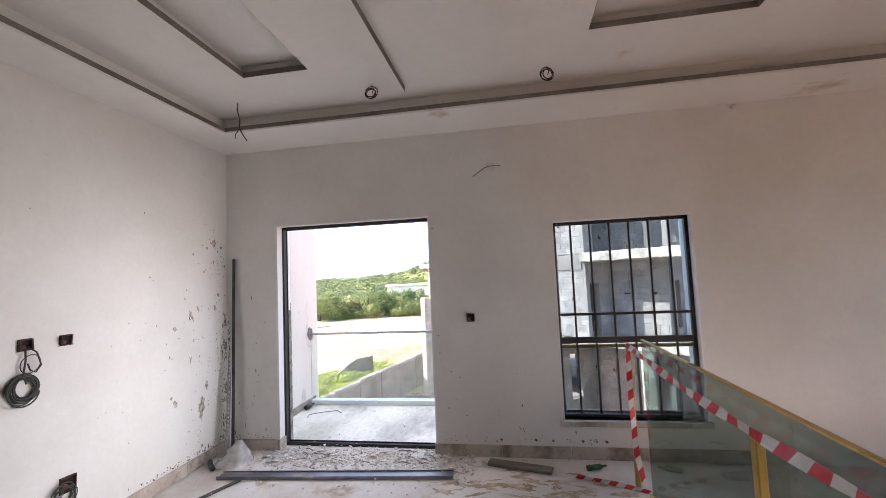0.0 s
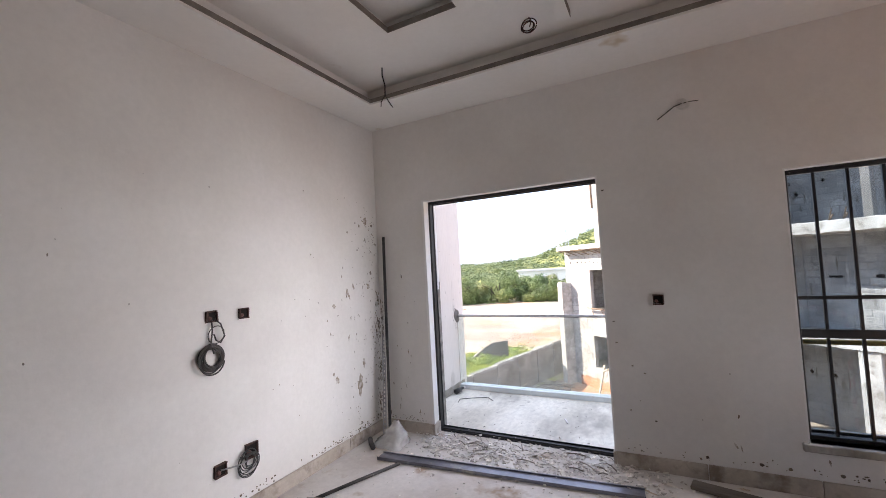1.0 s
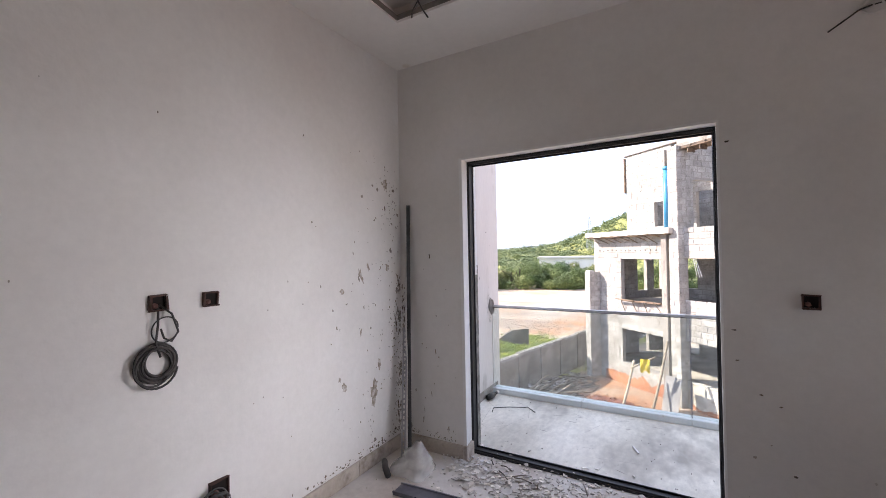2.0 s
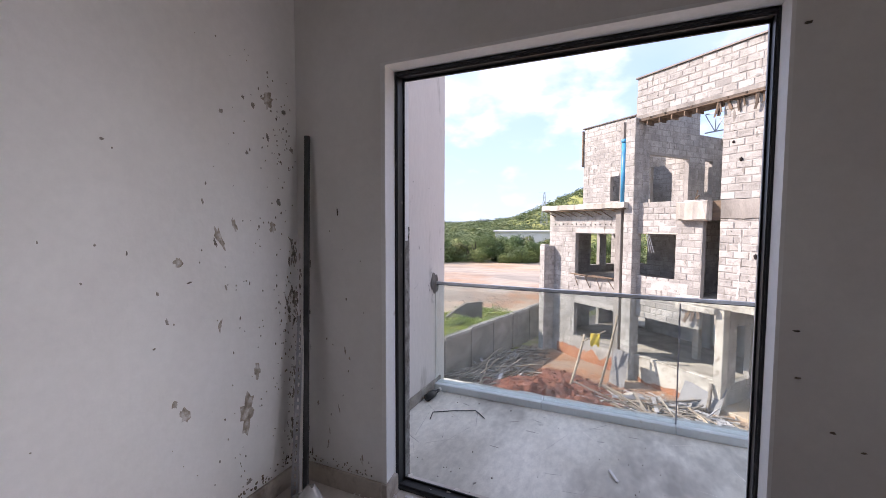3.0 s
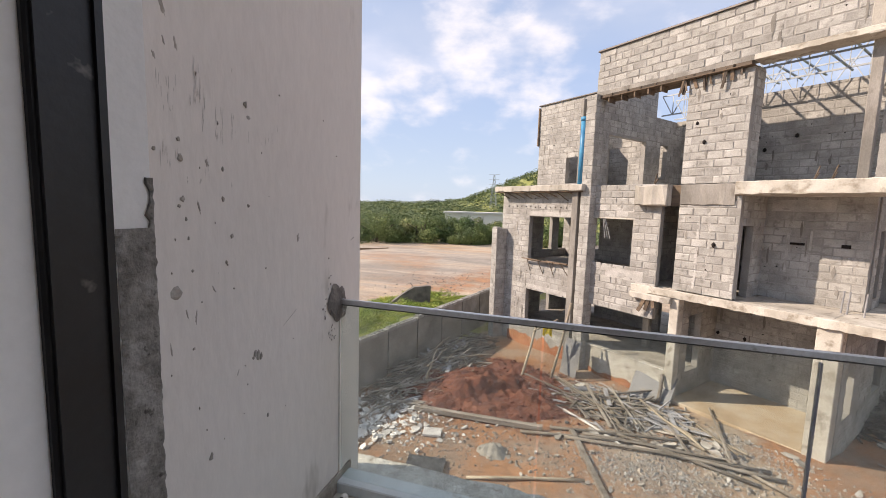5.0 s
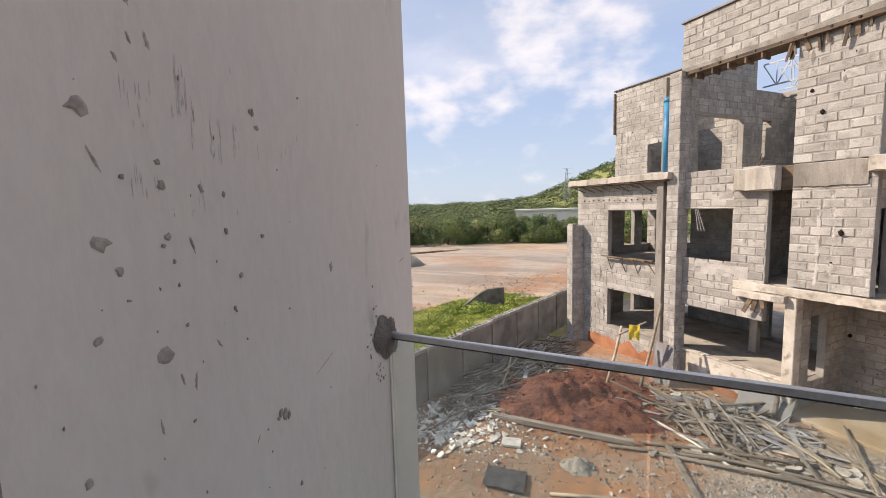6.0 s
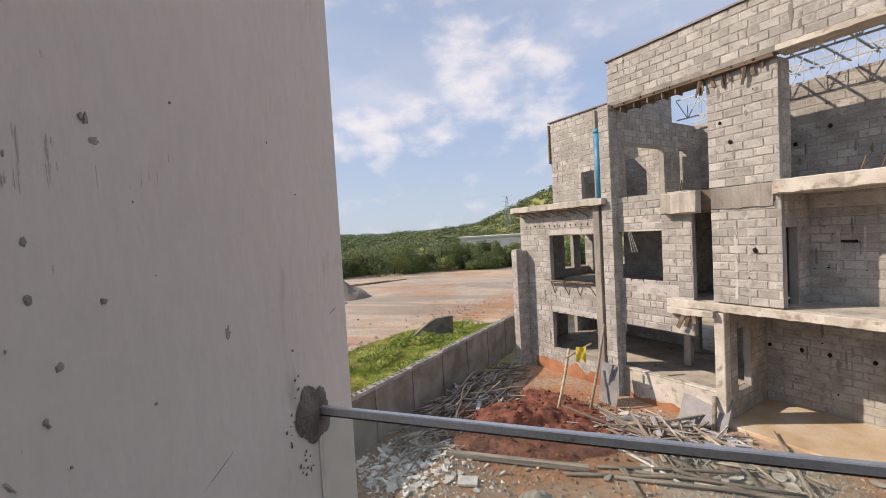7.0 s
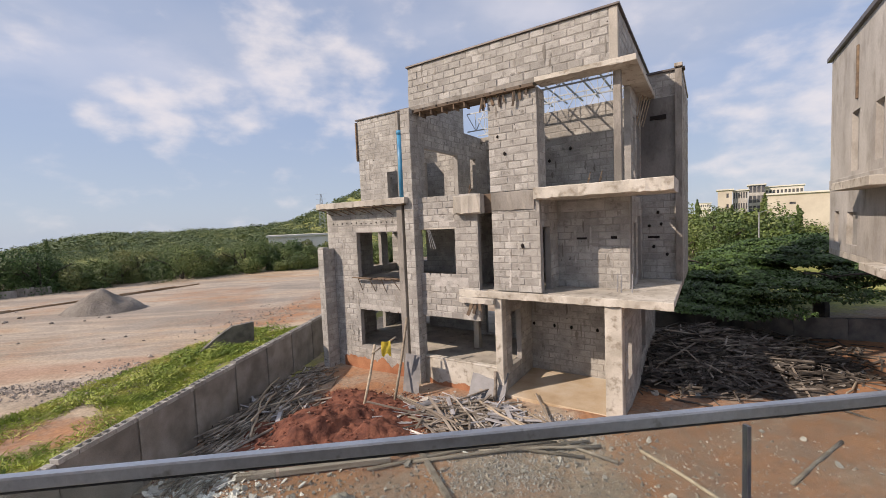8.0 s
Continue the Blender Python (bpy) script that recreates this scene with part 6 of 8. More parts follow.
def build_forest():
    """Tree canopy over the hill: many uneven clumps."""
    r = random.Random(4)
    g = Geo()
    tmpl, tm2 = Geo(), Geo()
    for q, geo in ((0.4, tmpl), (2.9, tm2)):
        for c in ((0, 0, 0), (0.5, 0.3, -0.15), (-0.4, 0.4, 0.1), (0.1, -0.5, -0.1)):
            leaf_cloud(geo, (c[0] + q * 0.01, c[1], c[2]), 0.75, 0.75, 0.6, 24, 0.155, r, 0.9)
    fine = Geo()
    for c in ((0, 0, 0.1), (0.5, 0.3, -0.1), (-0.5, 0.3, -0.05), (0.1, -0.5, -0.1), (-0.2, 0.1, -0.3)):
        leaf_cloud(fine, c, 0.7, 0.7, 0.65, 42, 0.085, r, 0.7)
    count = 0
    while count < 6200:
        az = radians(r.uniform(-52, 14))
        d = 84 + 470 * r.random() ** 1.3
        x, y = math.sin(az) * d, math.cos(az) * d
        if r.random() < 0.25 and noise.noise(Vector((x * 0.02, y * 0.02, 7))) > 0.15:
            continue
        s = (1.4 + 3.0 * r.random() ** 2) * (0.45 + 0.35 * smooth01(110, 240, d) + d / 1000)
        tt = fine if d < 170 else tmpl if r.random() < 0.5 else tm2
        ca, sa, h = math.cos(r.random() * 6.28), math.sin(r.random() * 6.28), r.uniform(0.7, 1.15)
        zc = ground_z(x, y) + s * r.uniform(0.1, 0.6)
        g.add([(x + (v[0] * ca - v[1] * sa) * s, y + (v[0] * sa + v[1] * ca) * s, zc + v[2] * s * h) for v in tt.v], tt.f)
        count += 1
    o = tagged(g.ob("hill_forest", M["leaf_far"]), "dense green forest covering the low hills", "forest", "", "stuff")
    return o


build_forest()


def build_grass():
    r = random.Random(8)
    g = Geo()
    n = 0
    while n < 105000:
        y = r.uniform(9, 33)
        fx = fence_x(y)
        x = fx - 0.2 - 8.5 * r.random() ** 1.25
        if noise.noise(Vector((x * 0.5, y * 0.5, 2))) + 0.3 * r.random() < -0.08 or r.random() < 1.1 - math.hypot((x + 12.6) / 3.2, (y - 19.6) / 2.0):
            continue
        z = ground_z(x, y)
        hh = r.uniform(0.03, 0.12) * (1.0 + 2.2 * max(0.0, noise.noise(Vector((x * 0.9, y * 0.9, 5)))))
        a = r.random() * 6.28
        w = r.uniform(0.006, 0.024)
        dx, dy = math.cos(a) * w, math.sin(a) * w
        lx, ly = r.gauss(0, 0.1), r.gauss(0, 0.1)
        g.add([(x - dx, y - dy, z - 0.02), (x + dx, y + dy, z - 0.02), (x + dx * 0.6 + lx, y + dy * 0.6 + ly, z + hh * 0.7), (x + lx * 1.6, y + ly * 1.6, z + hh)], [(0, 1, 2, 3)])
        n += 1
    tagged(g.ob("grass", M["grass"]), "patchy bright green grass and weeds beside the boundary wall", "grass", "", "stuff")


build_grass()


def build_weeds():
    """Leafy weeds standing in the grass, in uneven drifts."""
    r = random.Random(18)
    g = Geo()
    n = 0
    while n < 210:
        y = r.uniform(14, 32)
        x = fence_x(y) - 0.5 - 7.0 * r.random() ** 1.1
        if noise.noise(Vector((x * 0.35, y * 0.35, 12))) < -0.02 or math.hypot((x + 12.6) / 3.2, (y - 19.6) / 2.0) < 1:
            continue
        s = r.uniform(0.18, 0.55)
        leaf_cloud(g, (x, y, ground_z(x, y) + s * 0.5), s, s, s * 0.75, int(60 + 260 * s), 0.05, r, 0.5)
        n += 1
    tagged(g.ob("weeds", M["weed"]), "leafy green weeds standing in the grass", "weeds", "", "stuff")


build_weeds()


# ---- scrap timber and rubble in the yard ----
def plank_mesh(l, w, t, material):
    g = Geo()
    g.box(-l / 2, l / 2, -w / 2, w / 2, 0, t, min(0.006, t / 4))
    return g.mesh("plank", material)


PLANKS = [plank_mesh(l, w, t, M[k]) for l, w, t, k in ((2.4, 0.10, 0.03, "timber"), (1.7, 0.08, 0.03, "timber"), (3.1, 0.065, 0.045, "timber"), (1.2, 0.14, 0.03, "grey_timber"), (2.0, 0.055, 0.045, "bamboo"))]


def pole_mesh(l, r):
    g = Geo()
    n = 5
    g.path([(-l / 2 + l * i / n, 0.025 * math.sin(i * 2.1), r + 0.02 * math.cos(i * 1.7)) for i in range(n + 1)], r, 7)
    return g.mesh("pole", M["bamboo"], True)


POLES = [pole_mesh(2.6, 0.035), pole_mesh(3.4, 0.04), pole_mesh(1.8, 0.03)]


def lay(meshes, name, x, y, turn, lift, tilt, label, cat, group):
    o = new(name, meshes)
    o.matrix_world = Matrix.Translation((x, y, ground_z(x, y) + lift)) @ Matrix.Rotation(radians(turn), 4, "Z") @ Matrix.Rotation(radians(tilt), 4, "Y")
    return tagged(o, label, cat, group)


rng = random.Random(31)
# (centre, spread, main direction, count, height)
for cx, cy, sx, sy, turn, sway, count, hgt in ((-5.6, 20.0, 1.0, 2.2, 72, 24, 26, 0.5), (0.5, 18.5, 1.5, 0.9, -25, 65, 24, 0.3), (11.8, 21.4, 3.0, 2.4, 5, 40, 100, 0.7), (2.6, 17.6, 1.0, 0.8, -50, 40, 12, 0.25)):
    for k in range(count):
        x, y = cx + rng.gauss(0, sx * 0.55), cy + rng.gauss(0, sy * 0.55)
        if y > 21.2 - 0.81 * (x + 0.3) - 0.3 and x < 6.5:
            continue
        lift = hgt * rng.random() * max(0.1, 1 - math.hypot((x - cx) / sx, (y - cy) / sy) * 0.6) + 0.03
        if rng.random() < 0.3:
            lay(rng.choice(POLES), "pole", x, y, turn + rng.gauss(0, sway), lift, rng.gauss(0, 4), "thin weathered timber pole lying in the scrap heap", "pole", "scrap timber")
        else:
            lay(rng.choice(PLANKS), "plank", x, y, turn + rng.gauss(0, sway), lift, rng.gauss(0, 5), "weathered grey-brown plank lying in the scrap heap", "plank", "scrap timber")


def between(name, a, b, label, cat, r=0.045, material="bamboo", flat=None, lift=0.03):
    """A long piece from a to b; ends given in plan lie on the ground."""
    a, b = [Vector((*p, ground_z(*p) + lift)) if len(p) == 2 else Vector(p) for p in (a, b)]
    g = Geo()
    if flat:
        l = (b - a).length
        m = Matrix.Translation(a) @ (b - a).to_track_quat("X", "Z").to_matrix().to_4x4()
        g.m = m
        g.box(0, l, -flat[0] / 2, flat[0] / 2, 0, flat[1], 0.006)
    else:
        mid = (a + b) / 2 + Vector((0.03, 0.02, 0.015))
        g.path([a, (a + mid) / 2, mid, (mid + b) / 2, b], r, 7)
    return tagged(g.ob(name, M[material], smooth=not flat), label, cat, "scrap timber")


between("timber_beam", (-5.3, 15.9), (-1.4, 16.1), "long weathered beam lying across the yard", "beam", material="timber", flat=(0.16, 0.14))
between("pole", (-3.0, 13.35), (-0.3, 14.2), "thin pole lying on sandy ground", "pole", 0.04)
between("timber_beam", (-0.6, 16.3), (0.25, 13.3), "squared timber lying on the ground", "beam", material="timber", flat=(0.13, 0.10))
for a, b in (((-2.0, 15.75), (2.1, 16.4)), ((-0.8, 15.8), (4.1, 15.9)), ((-0.3, 16.2), (3.2, 16.05)), ((0.4, 16.6), (3.7, 15.3)), ((-1.2, 16.25), (2.5, 16.75)), ((2.0, 17.3), (4.4, 14.9)), ((1.0, 16.0), (4.3, 15.6))):
    between("pole", a, b, "long weathered pole lying across the yard", "pole", 0.045, "timber", lift=0.08)
between("pole", (-0.84, 17.7), (0.8, 15.9), "pale stripped pole across the scrap", "pole", 0.035, "pvc")
between("pole", (5.2, 15.2), (5.95, 13.2), "pale pole lying on red soil", "pole", 0.045)
between("pole", (7.95, 13.6), (10.8, 14.9), "long brown pole lying on wet ground", "pole", 0.05, "timber")
between("pole", (-2.42, 19.5), (-2.0, 20.6, -3.1), "crooked pole propped against the wall", "pole", 0.05)
between("pole", (-1.35, 19.7), (-0.75, 20.75, -2.2), "crooked pole propped against the pilaster", "pole", 0.05)
between("pole", (-2.1, 20.3, -3.35), (-1.2, 20.55, -2.85), "short pole lashed across two props", "pole", 0.035)
between("pole", (2.15, 19.0), (2.3, 19.4, -4.05), "short reddish post standing by the porch", "pole", 0.06, "timber")


def loose_sheet(name, x, y, turn, tilt, w, h, material, label, seed):
    g = Geo()
    n = 6
    vs = [((i / n - 0.5) * w, 0.03 * noise.noise(Vector((i * 0.7, j * 0.7, seed))), j / n * h) for j in range(n + 1) for i in range(n + 1)]
    vs += [(a, b + 0.008, c) for a, b, c in vs]
    k = (n + 1) ** 2
    fs = []
    for j in range(n):
        for i in range(n):
            q = (j * (n + 1) + i, j * (n + 1) + i + 1, (j + 1) * (n + 1) + i + 1, (j + 1) * (n + 1) + i)
            fs += [q, tuple(v + k for v in q[::-1])]
    g.add(vs, fs)
    o = g.ob(name, material, smooth=True)
    o.matrix_world = Matrix.Translation((x, y, ground_z(x, y) + (0.10 if tilt < -80 else -0.03))) @ Matrix.Rotation(radians(turn), 4, "Z") @ Matrix.Rotation(radians(tilt), 4, "X")
    return tagged(o, label, "metal sheet")


loose_sheet("metal_sheet", -0.75, 20.55, -39, -12, 0.75, 1.45, M["sheet"], "grey metal sheet leaning on the pilaster", 1)
loose_sheet("metal_sheet", 1.85, 19.2, -32, -38, 1.35, 1.15, M["sheet"], "bent grey metal sheet leaning on the sill wall", 2)
loose_sheet("metal_sheet", -4.0, 13.0, 8, -88, 0.95, 0.7, M["dark_strip"], "dark flat sheet lying on the ground", 3)
g = Geo()
vs, fs = [], []
for j in range(7):
    for i in range(6):
        vs.append((-1.75 + 0.07 * i, 20.35 + 0.03 * math.sin(i * 2.0 + j), -2.95 - 0.085 * j * (1 + 0.15 * math.sin(i * 1.7))))
for j in range(6):
    for i in range(5):
        fs.append((j * 6 + i, j * 6 + i + 1, (j + 1) * 6 + i + 1, (j + 1) * 6 + i))
g.add(vs, fs)
g.add([(a, b + 0.012, c) for a, b, c in vs], [f[::-1] for f in fs])
tagged(g.ob("cloth", M["yellow"], smooth=True), "yellow cloth hung on the propped pole", "cloth")


def scatter_grit(name, spots, count, rmin, rmax, material, label, seed, beyond=False):
    """Countless small angular stones, four faces each."""
    r = random.Random(seed)
    g = Geo()
    for _ in range(count):
        cx, cy, sx, sy = r.choice(spots)
        x, y = cx + r.gauss(0, sx), cy + r.gauss(0, sy)
        if y > 21.2 - 0.81 * (x + 0.3) - 0.15 and x < 7 and not beyond or (x < fence_x(y) + 0.2) != beyond:
            continue
        s, z = rmin + (rmax - rmin) * r.random() ** 2.5, ground_z(x, y) - 0.004
        a = r.random() * 6.28
        ring = [(x + s * q * math.cos(a + k * 1.57), y + s * q * math.sin(a + k * 1.57), z) for k, q in enumerate((1, 0.7, 0.9, 0.6))]
        h = s * r.uniform(0.5, 1.0)
        g.add(ring + [(x + s * r.uniform(-0.3, 0.3), y + s * r.uniform(-0.3, 0.3), z + h)], [(0, 1, 4), (1, 2, 4), (2, 3, 4), (3, 0, 4)])
    return tagged(g.ob(name, M[material]), label, "gravel", "", "stuff")


scatter_grit("gravel", [(-2, 15.0, 3.2, 1.8), (3.0, 15.8, 1.6, 1.2), (6, 14, 2.6, 1.6), (-4.8, 15.8, 1.3, 1.5), (1.0, 18, 1.6, 1.0), (-5.2, 20.5, 1.2, 2.2), (-2.3, 19.7, 1.6, 0.6), (-1.2, 19.6, 1.2, 0.5)], 16000, 0.012, 0.06, "rubble", "small broken stones strewn over the yard soil", 45)
scatter_grit("soil_clods", [(-3.6, 17.9, 1.5, 0.9), (-2.6, 19.6, 1.4, 0.5)], 4200, 0.015, 0.09, "mound", "loose red clods on the soil heap", 47)
scatter_grit("gravel", [(2.6, 15.9, 1.1, 0.8), (3.4, 17.0, 1.0, 0.7), (1.2, 15.0, 1.0, 0.5)], 4500, 0.015, 0.06, "grey_stone", "grey crushed stone spilt beside the planks", 46)


def scatter_rubble(name, spots, count, rmin, rmax, material, label, seed):
    r = random.Random(seed)
    g = Geo()
    for _ in range(count):
        cx, cy, sx, sy = r.choice(spots)
        x, y = cx + r.gauss(0, sx), cy + r.gauss(0, sy)
        if y > 21.2 - 0.81 * (x + 0.3) - 0.2 and x < 7:
            continue
        s = rmin + (rmax - rmin) * r.random() ** 3
        blob(g, (x, y, ground_z(x, y) + s * 0.3), s, r.random() * 9, 0.6, 1, 0, 0.5)
    return tagged(g.ob(name, material), label, "rubble", "", "stuff")


scatter_grit("rubble", [(2.2, 15.6, 1.5, 0.9), (2.8, 17.2, 1.2, 0.8), (-1, 15, 3.5, 2.0), (6, 14, 3, 1.5), (-4.6, 15.3, 1.0, 0.8)], 1500, 0.02, 0.10, "rubble", "broken stone and mortar scattered over the soil", 41)
scatter_grit("rubble", [(-5.6, 15.6, 0.9, 1.0), (-6.8, 15.3, 0.7, 0.7), (-6.2, 16.3, 0.6, 0.7), (-5.4, 14.8, 0.9, 0.5)], 1300, 0.012, 0.085, "foam", "white broken plaster and foam scraps", 42)


def shards(name, spots, count, smin, smax, material, label, seed):
    """Flat broken pieces of plasterboard and foam, lying at all angles."""
    r = random.Random(seed)
    g = Geo()
    for _ in range(count):
        cx, cy, sx, sy = r.choice(spots)
        x, y = cx + r.gauss(0, sx), cy + r.gauss(0, sy)
        if x < fence_x(y) + 0.3:
            continue
        s = smin + (smax - smin) * r.random() ** 2.2
        heap = 0.6 * max(0.0, 1 - math.hypot((x - 12.2) / 5.6, (y - 21.6) / 4.2)) ** 0.75
        g.m = Matrix.Translation((x, y, ground_z(x, y) + heap + 0.01 + s * 0.12)) @ Matrix.Rotation(r.random() * 6.28, 4, "Z") @ Matrix.Rotation(r.gauss(0, 0.3), 4, "X") @ Matrix.Rotation(r.gauss(0, 0.3), 4, "Y")
        n, asp = r.randint(5, 8), r.uniform(0.3, 1.0)
        ring = [(s * r.uniform(0.6, 1.1) * math.cos(6.283 * i / n), asp * s * r.uniform(0.6, 1.1) * math.sin(6.283 * i / n)) for i in range(n)]
        g.prism(ring, 0, r.uniform(0.01, 0.05))
    return tagged(g.ob(name, M[material]), label, "debris", "", "stuff")


shards("plaster_shards", [(-5.5, 15.5, 0.8, 0.8), (-6.9, 15.3, 0.7, 0.7), (-6.3, 16.3, 0.6, 0.6), (-6.2, 14.7, 0.8, 0.5)], 520, 0.02, 0.19, "foam", "broken white plasterboard and foam strewn by the boundary wall", 81)
shards("plaster_shards", [(-5.2, 22.2, 0.5, 1.2), (-5.0, 19.5, 0.8, 1.5), (0.2, 18.6, 1.4, 0.6), (2.8, 16.5, 1.2, 0.7), (-2.0, 19.6, 1.2, 0.5)], 190, 0.03, 0.26, "foam_grey", "grey-white board scraps among the timber", 82)
shards("plaster_shards", [(1.5, 15.5, 2.6, 1.2), (6.5, 14.5, 2.6, 1.2), (-2.0, 14.6, 2.0, 0.9)], 160, 0.02, 0.12, "foam_grey", "pale chips scattered over the bare soil", 83)
scatter_grit("rubble", [(-16, 23.6, 3.5, 0.45), (-16.5, 24.3, 3.0, 0.4), (-10, 31, 1.2, 3), (-13.2, 26.0, 1.4, 0.6), (-11, 36, 1.5, 4), (-17.2, 24.0, 2.4, 0.4)], 3600, 0.03, 0.13, "rubble", "grey angular rubble along the track edge", 43, True)
scatter_rubble("rubble", [(-16, 47, 8, 5), (-20, 38, 9, 6), (-12, 55, 6, 3), (-13.5, 47, 2.2, 1.0), (-11, 43, 0.8, 4)], 420, 0.04, 0.20, M["rubble"], "stones scattered over the sandy yard", 44)
tagged(between("foam_board", (-4.6, 14.75), (-4.1, 14.85), "white board offcut on the ground", "board", material="foam", flat=(0.38, 0.06)), "white board offcut lying on the ground", "board")



def stick_stuff(name, spots, count, label, seed, material="timber"):
    """Countless thin sticks, laths and splinters of a scrap heap."""
    r = random.Random(seed)
    g = Geo()
    for _ in range(count):
        cx, cy, sx, sy, turn, sway, hgt = r.choice(spots)
        x, y = cx + r.gauss(0, sx), cy + r.gauss(0, sy)
        if y > 21.2 - 0.81 * (x + 0.3) - 0.3 and x < 6.5:
            continue
        l, w, t = r.uniform(0.3, 1.7), r.uniform(0.02, 0.10), r.uniform(0.012, 0.05)
        z = ground_z(x, y) + 0.02 + 0.6 * max(0.0, 1 - math.hypot((x - 12.2) / 5.6, (y - 21.6) / 4.2)) ** 0.75 + hgt * r.random() * max(0.05, 1 - math.hypot((x - cx) / sx, (y - cy) / sy) * 0.45)
        g.m = Matrix.Translation((x, y, z)) @ Matrix.Rotation(radians(turn + r.gauss(0, sway)), 4, "Z") @ Matrix.Rotation(r.gauss(0, 0.13), 4, "Y") @ Matrix.Rotation(r.gauss(0, 0.5), 4, "X")
        g.box(-l / 2, l / 2, -w / 2, w / 2, 0, t)
    return tagged(g.ob(name, M[material]), label, "scrap timber", "", "stuff")


rough_heap("debris_heap", 12.2, 21.6, 5.6, 4.2, 0.75, M["dark_debris"], "wide low heap of dark demolition scrap", "debris heap", 8.2, 60, 0.3, -0.2)
scatter_rubble("rubble", [(10.4, 19.2, 0.9, 0.5), (11.9, 19.0, 1.3, 0.6), (14.0, 18.6, 1.5, 0.5), (9.7, 20.7, 0.5, 1.0)], 420, 0.02, 0.14, M["grey_stone"], "grey broken blocks at the edge of the scrap heap", 48)
stick_stuff("scrap_wood", [(11.2, 21.6, 2.0, 1.8, 5, 45, 0.55), (13.8, 20.6, 2.2, 1.5, -10, 40, 0.5), (11.2, 20.0, 1.3, 0.9, 20, 50, 0.25), (12.5, 22.5, 3.0, 1.5, 0, 30, 0.8)], 2300, "dense tangle of splintered planks and laths in the side yard", 61, "dark_timber")
stick_stuff("scrap_wood", [(-5.7, 19.8, 0.8, 2.0, 78, 35, 0.35), (-6.3, 17.4, 0.6, 1.6, 70, 40, 0.2), (-5.2, 22.4, 0.5, 1.0, 60, 40, 0.2), (0.8, 18.3, 1.0, 0.7, -25, 45, 0.25)], 300, "splintered laths and shuttering scraps about the soil heap", 62)



def pole_heap(name, spots, count, label, seed, material):
    """Countless thin crooked poles and rods thrown together."""
    r = random.Random(seed)
    g = Geo()
    for _ in range(count):
        cx, cy, sx, sy, turn, sway, hgt = r.choice(spots)
        x, y = cx + r.gauss(0, sx), cy + r.gauss(0, sy)
        if y > 21.2 - 0.81 * (x + 0.3) - 0.5 and x < 6.5 or x < fence_x(y) + 0.25:
            continue
        a, l, rad = radians(turn + r.gauss(0, sway)), r.uniform(0.9, 2.8), r.uniform(0.016, 0.042)
        heap = 0.6 * max(0.0, 1 - math.hypot((x - 12.2) / 5.6, (y - 21.6) / 4.2)) ** 0.75
        z = ground_z(x, y) + heap + 0.03 + hgt * r.random() * max(0.05, 1 - math.hypot((x - cx) / sx, (y - cy) / sy) * 0.4)
        dx, dy, dz = math.cos(a) * l / 2, math.sin(a) * l / 2, r.gauss(0, 0.05) * l
        bend = r.gauss(0, 0.03) * l
        g.path([(x - dx, y - dy, max(z - dz, ground_z(x - dx, y - dy) + rad)), (x - dy * bend, y + dx * bend, z + 0.01), (x + dx, y + dy, max(z + dz, ground_z(x + dx, y + dy) + rad))], rad, 5)
    return tagged(g.ob(name, M[material]), label, "scrap timber", "", "stuff")


pole_heap("pole_heap", [(-6.3, 18.6, 0.45, 1.5, 62, 14, 0.45), (-5.6, 20.3, 0.5, 1.6, 70, 22, 0.35)], 150, "heap of thin weathered poles beside the boundary wall", 71, "pale_pole")
pole_heap("pole_heap", [(0.7, 18.5, 0.9, 0.5, -22, 50, 0.3), (1.5, 17.8, 0.8, 0.5, -30, 55, 0.2)], 24, "thin poles and laths thrown about the scrap heap", 72, "pale_pole")
pole_heap("pole_heap", [(11.0, 21.0, 1.6, 1.2, 10, 45, 0.7), (13.4, 20.3, 1.8, 1.0, -15, 40, 0.6)], 80, "weathered poles over the dark demolition scrap", 74, "pale_pole")
shards("plaster_shards", [(10.8, 20.6, 1.8, 1.2), (13.2, 19.9, 1.8, 0.9), (10.4, 19.4, 0.9, 0.5)], 170, 0.03, 0.22, "foam_grey", "grey board and sheet scraps over the demolition heap", 84)
stick_stuff("scrap_board", [(-5.6, 20.8, 0.5, 1.5, 75, 40, 0.3), (0.3, 18.7, 1.3, 0.6, -20, 50, 0.25), (1.9, 18.0, 0.6, 0.4, -30, 50, 0.2)], 130, "pale splintered shuttering boards in the scrap", 73, "grey_timber")

# old broken concrete slab standing in the weeds beyond the wall
g = Geo()
g.prism([(-1.5, 0.0), (1.3, 0.0), (1.35, 1.25), (0.2, 1.2), (-0.6, 0.75), (-1.5, 0.1)], -0.14, 0.14)
o = g.ob("broken_slab", M["old_concrete"])
o.matrix_world = Matrix.Translation((-10.7, 29.0, -5.15)) @ Matrix.Rotation(radians(36), 4, "Z") @ Matrix.Rotation(radians(90), 4, "X")
tagged(o, "dark broken concrete slab standing in the weeds", "slab")

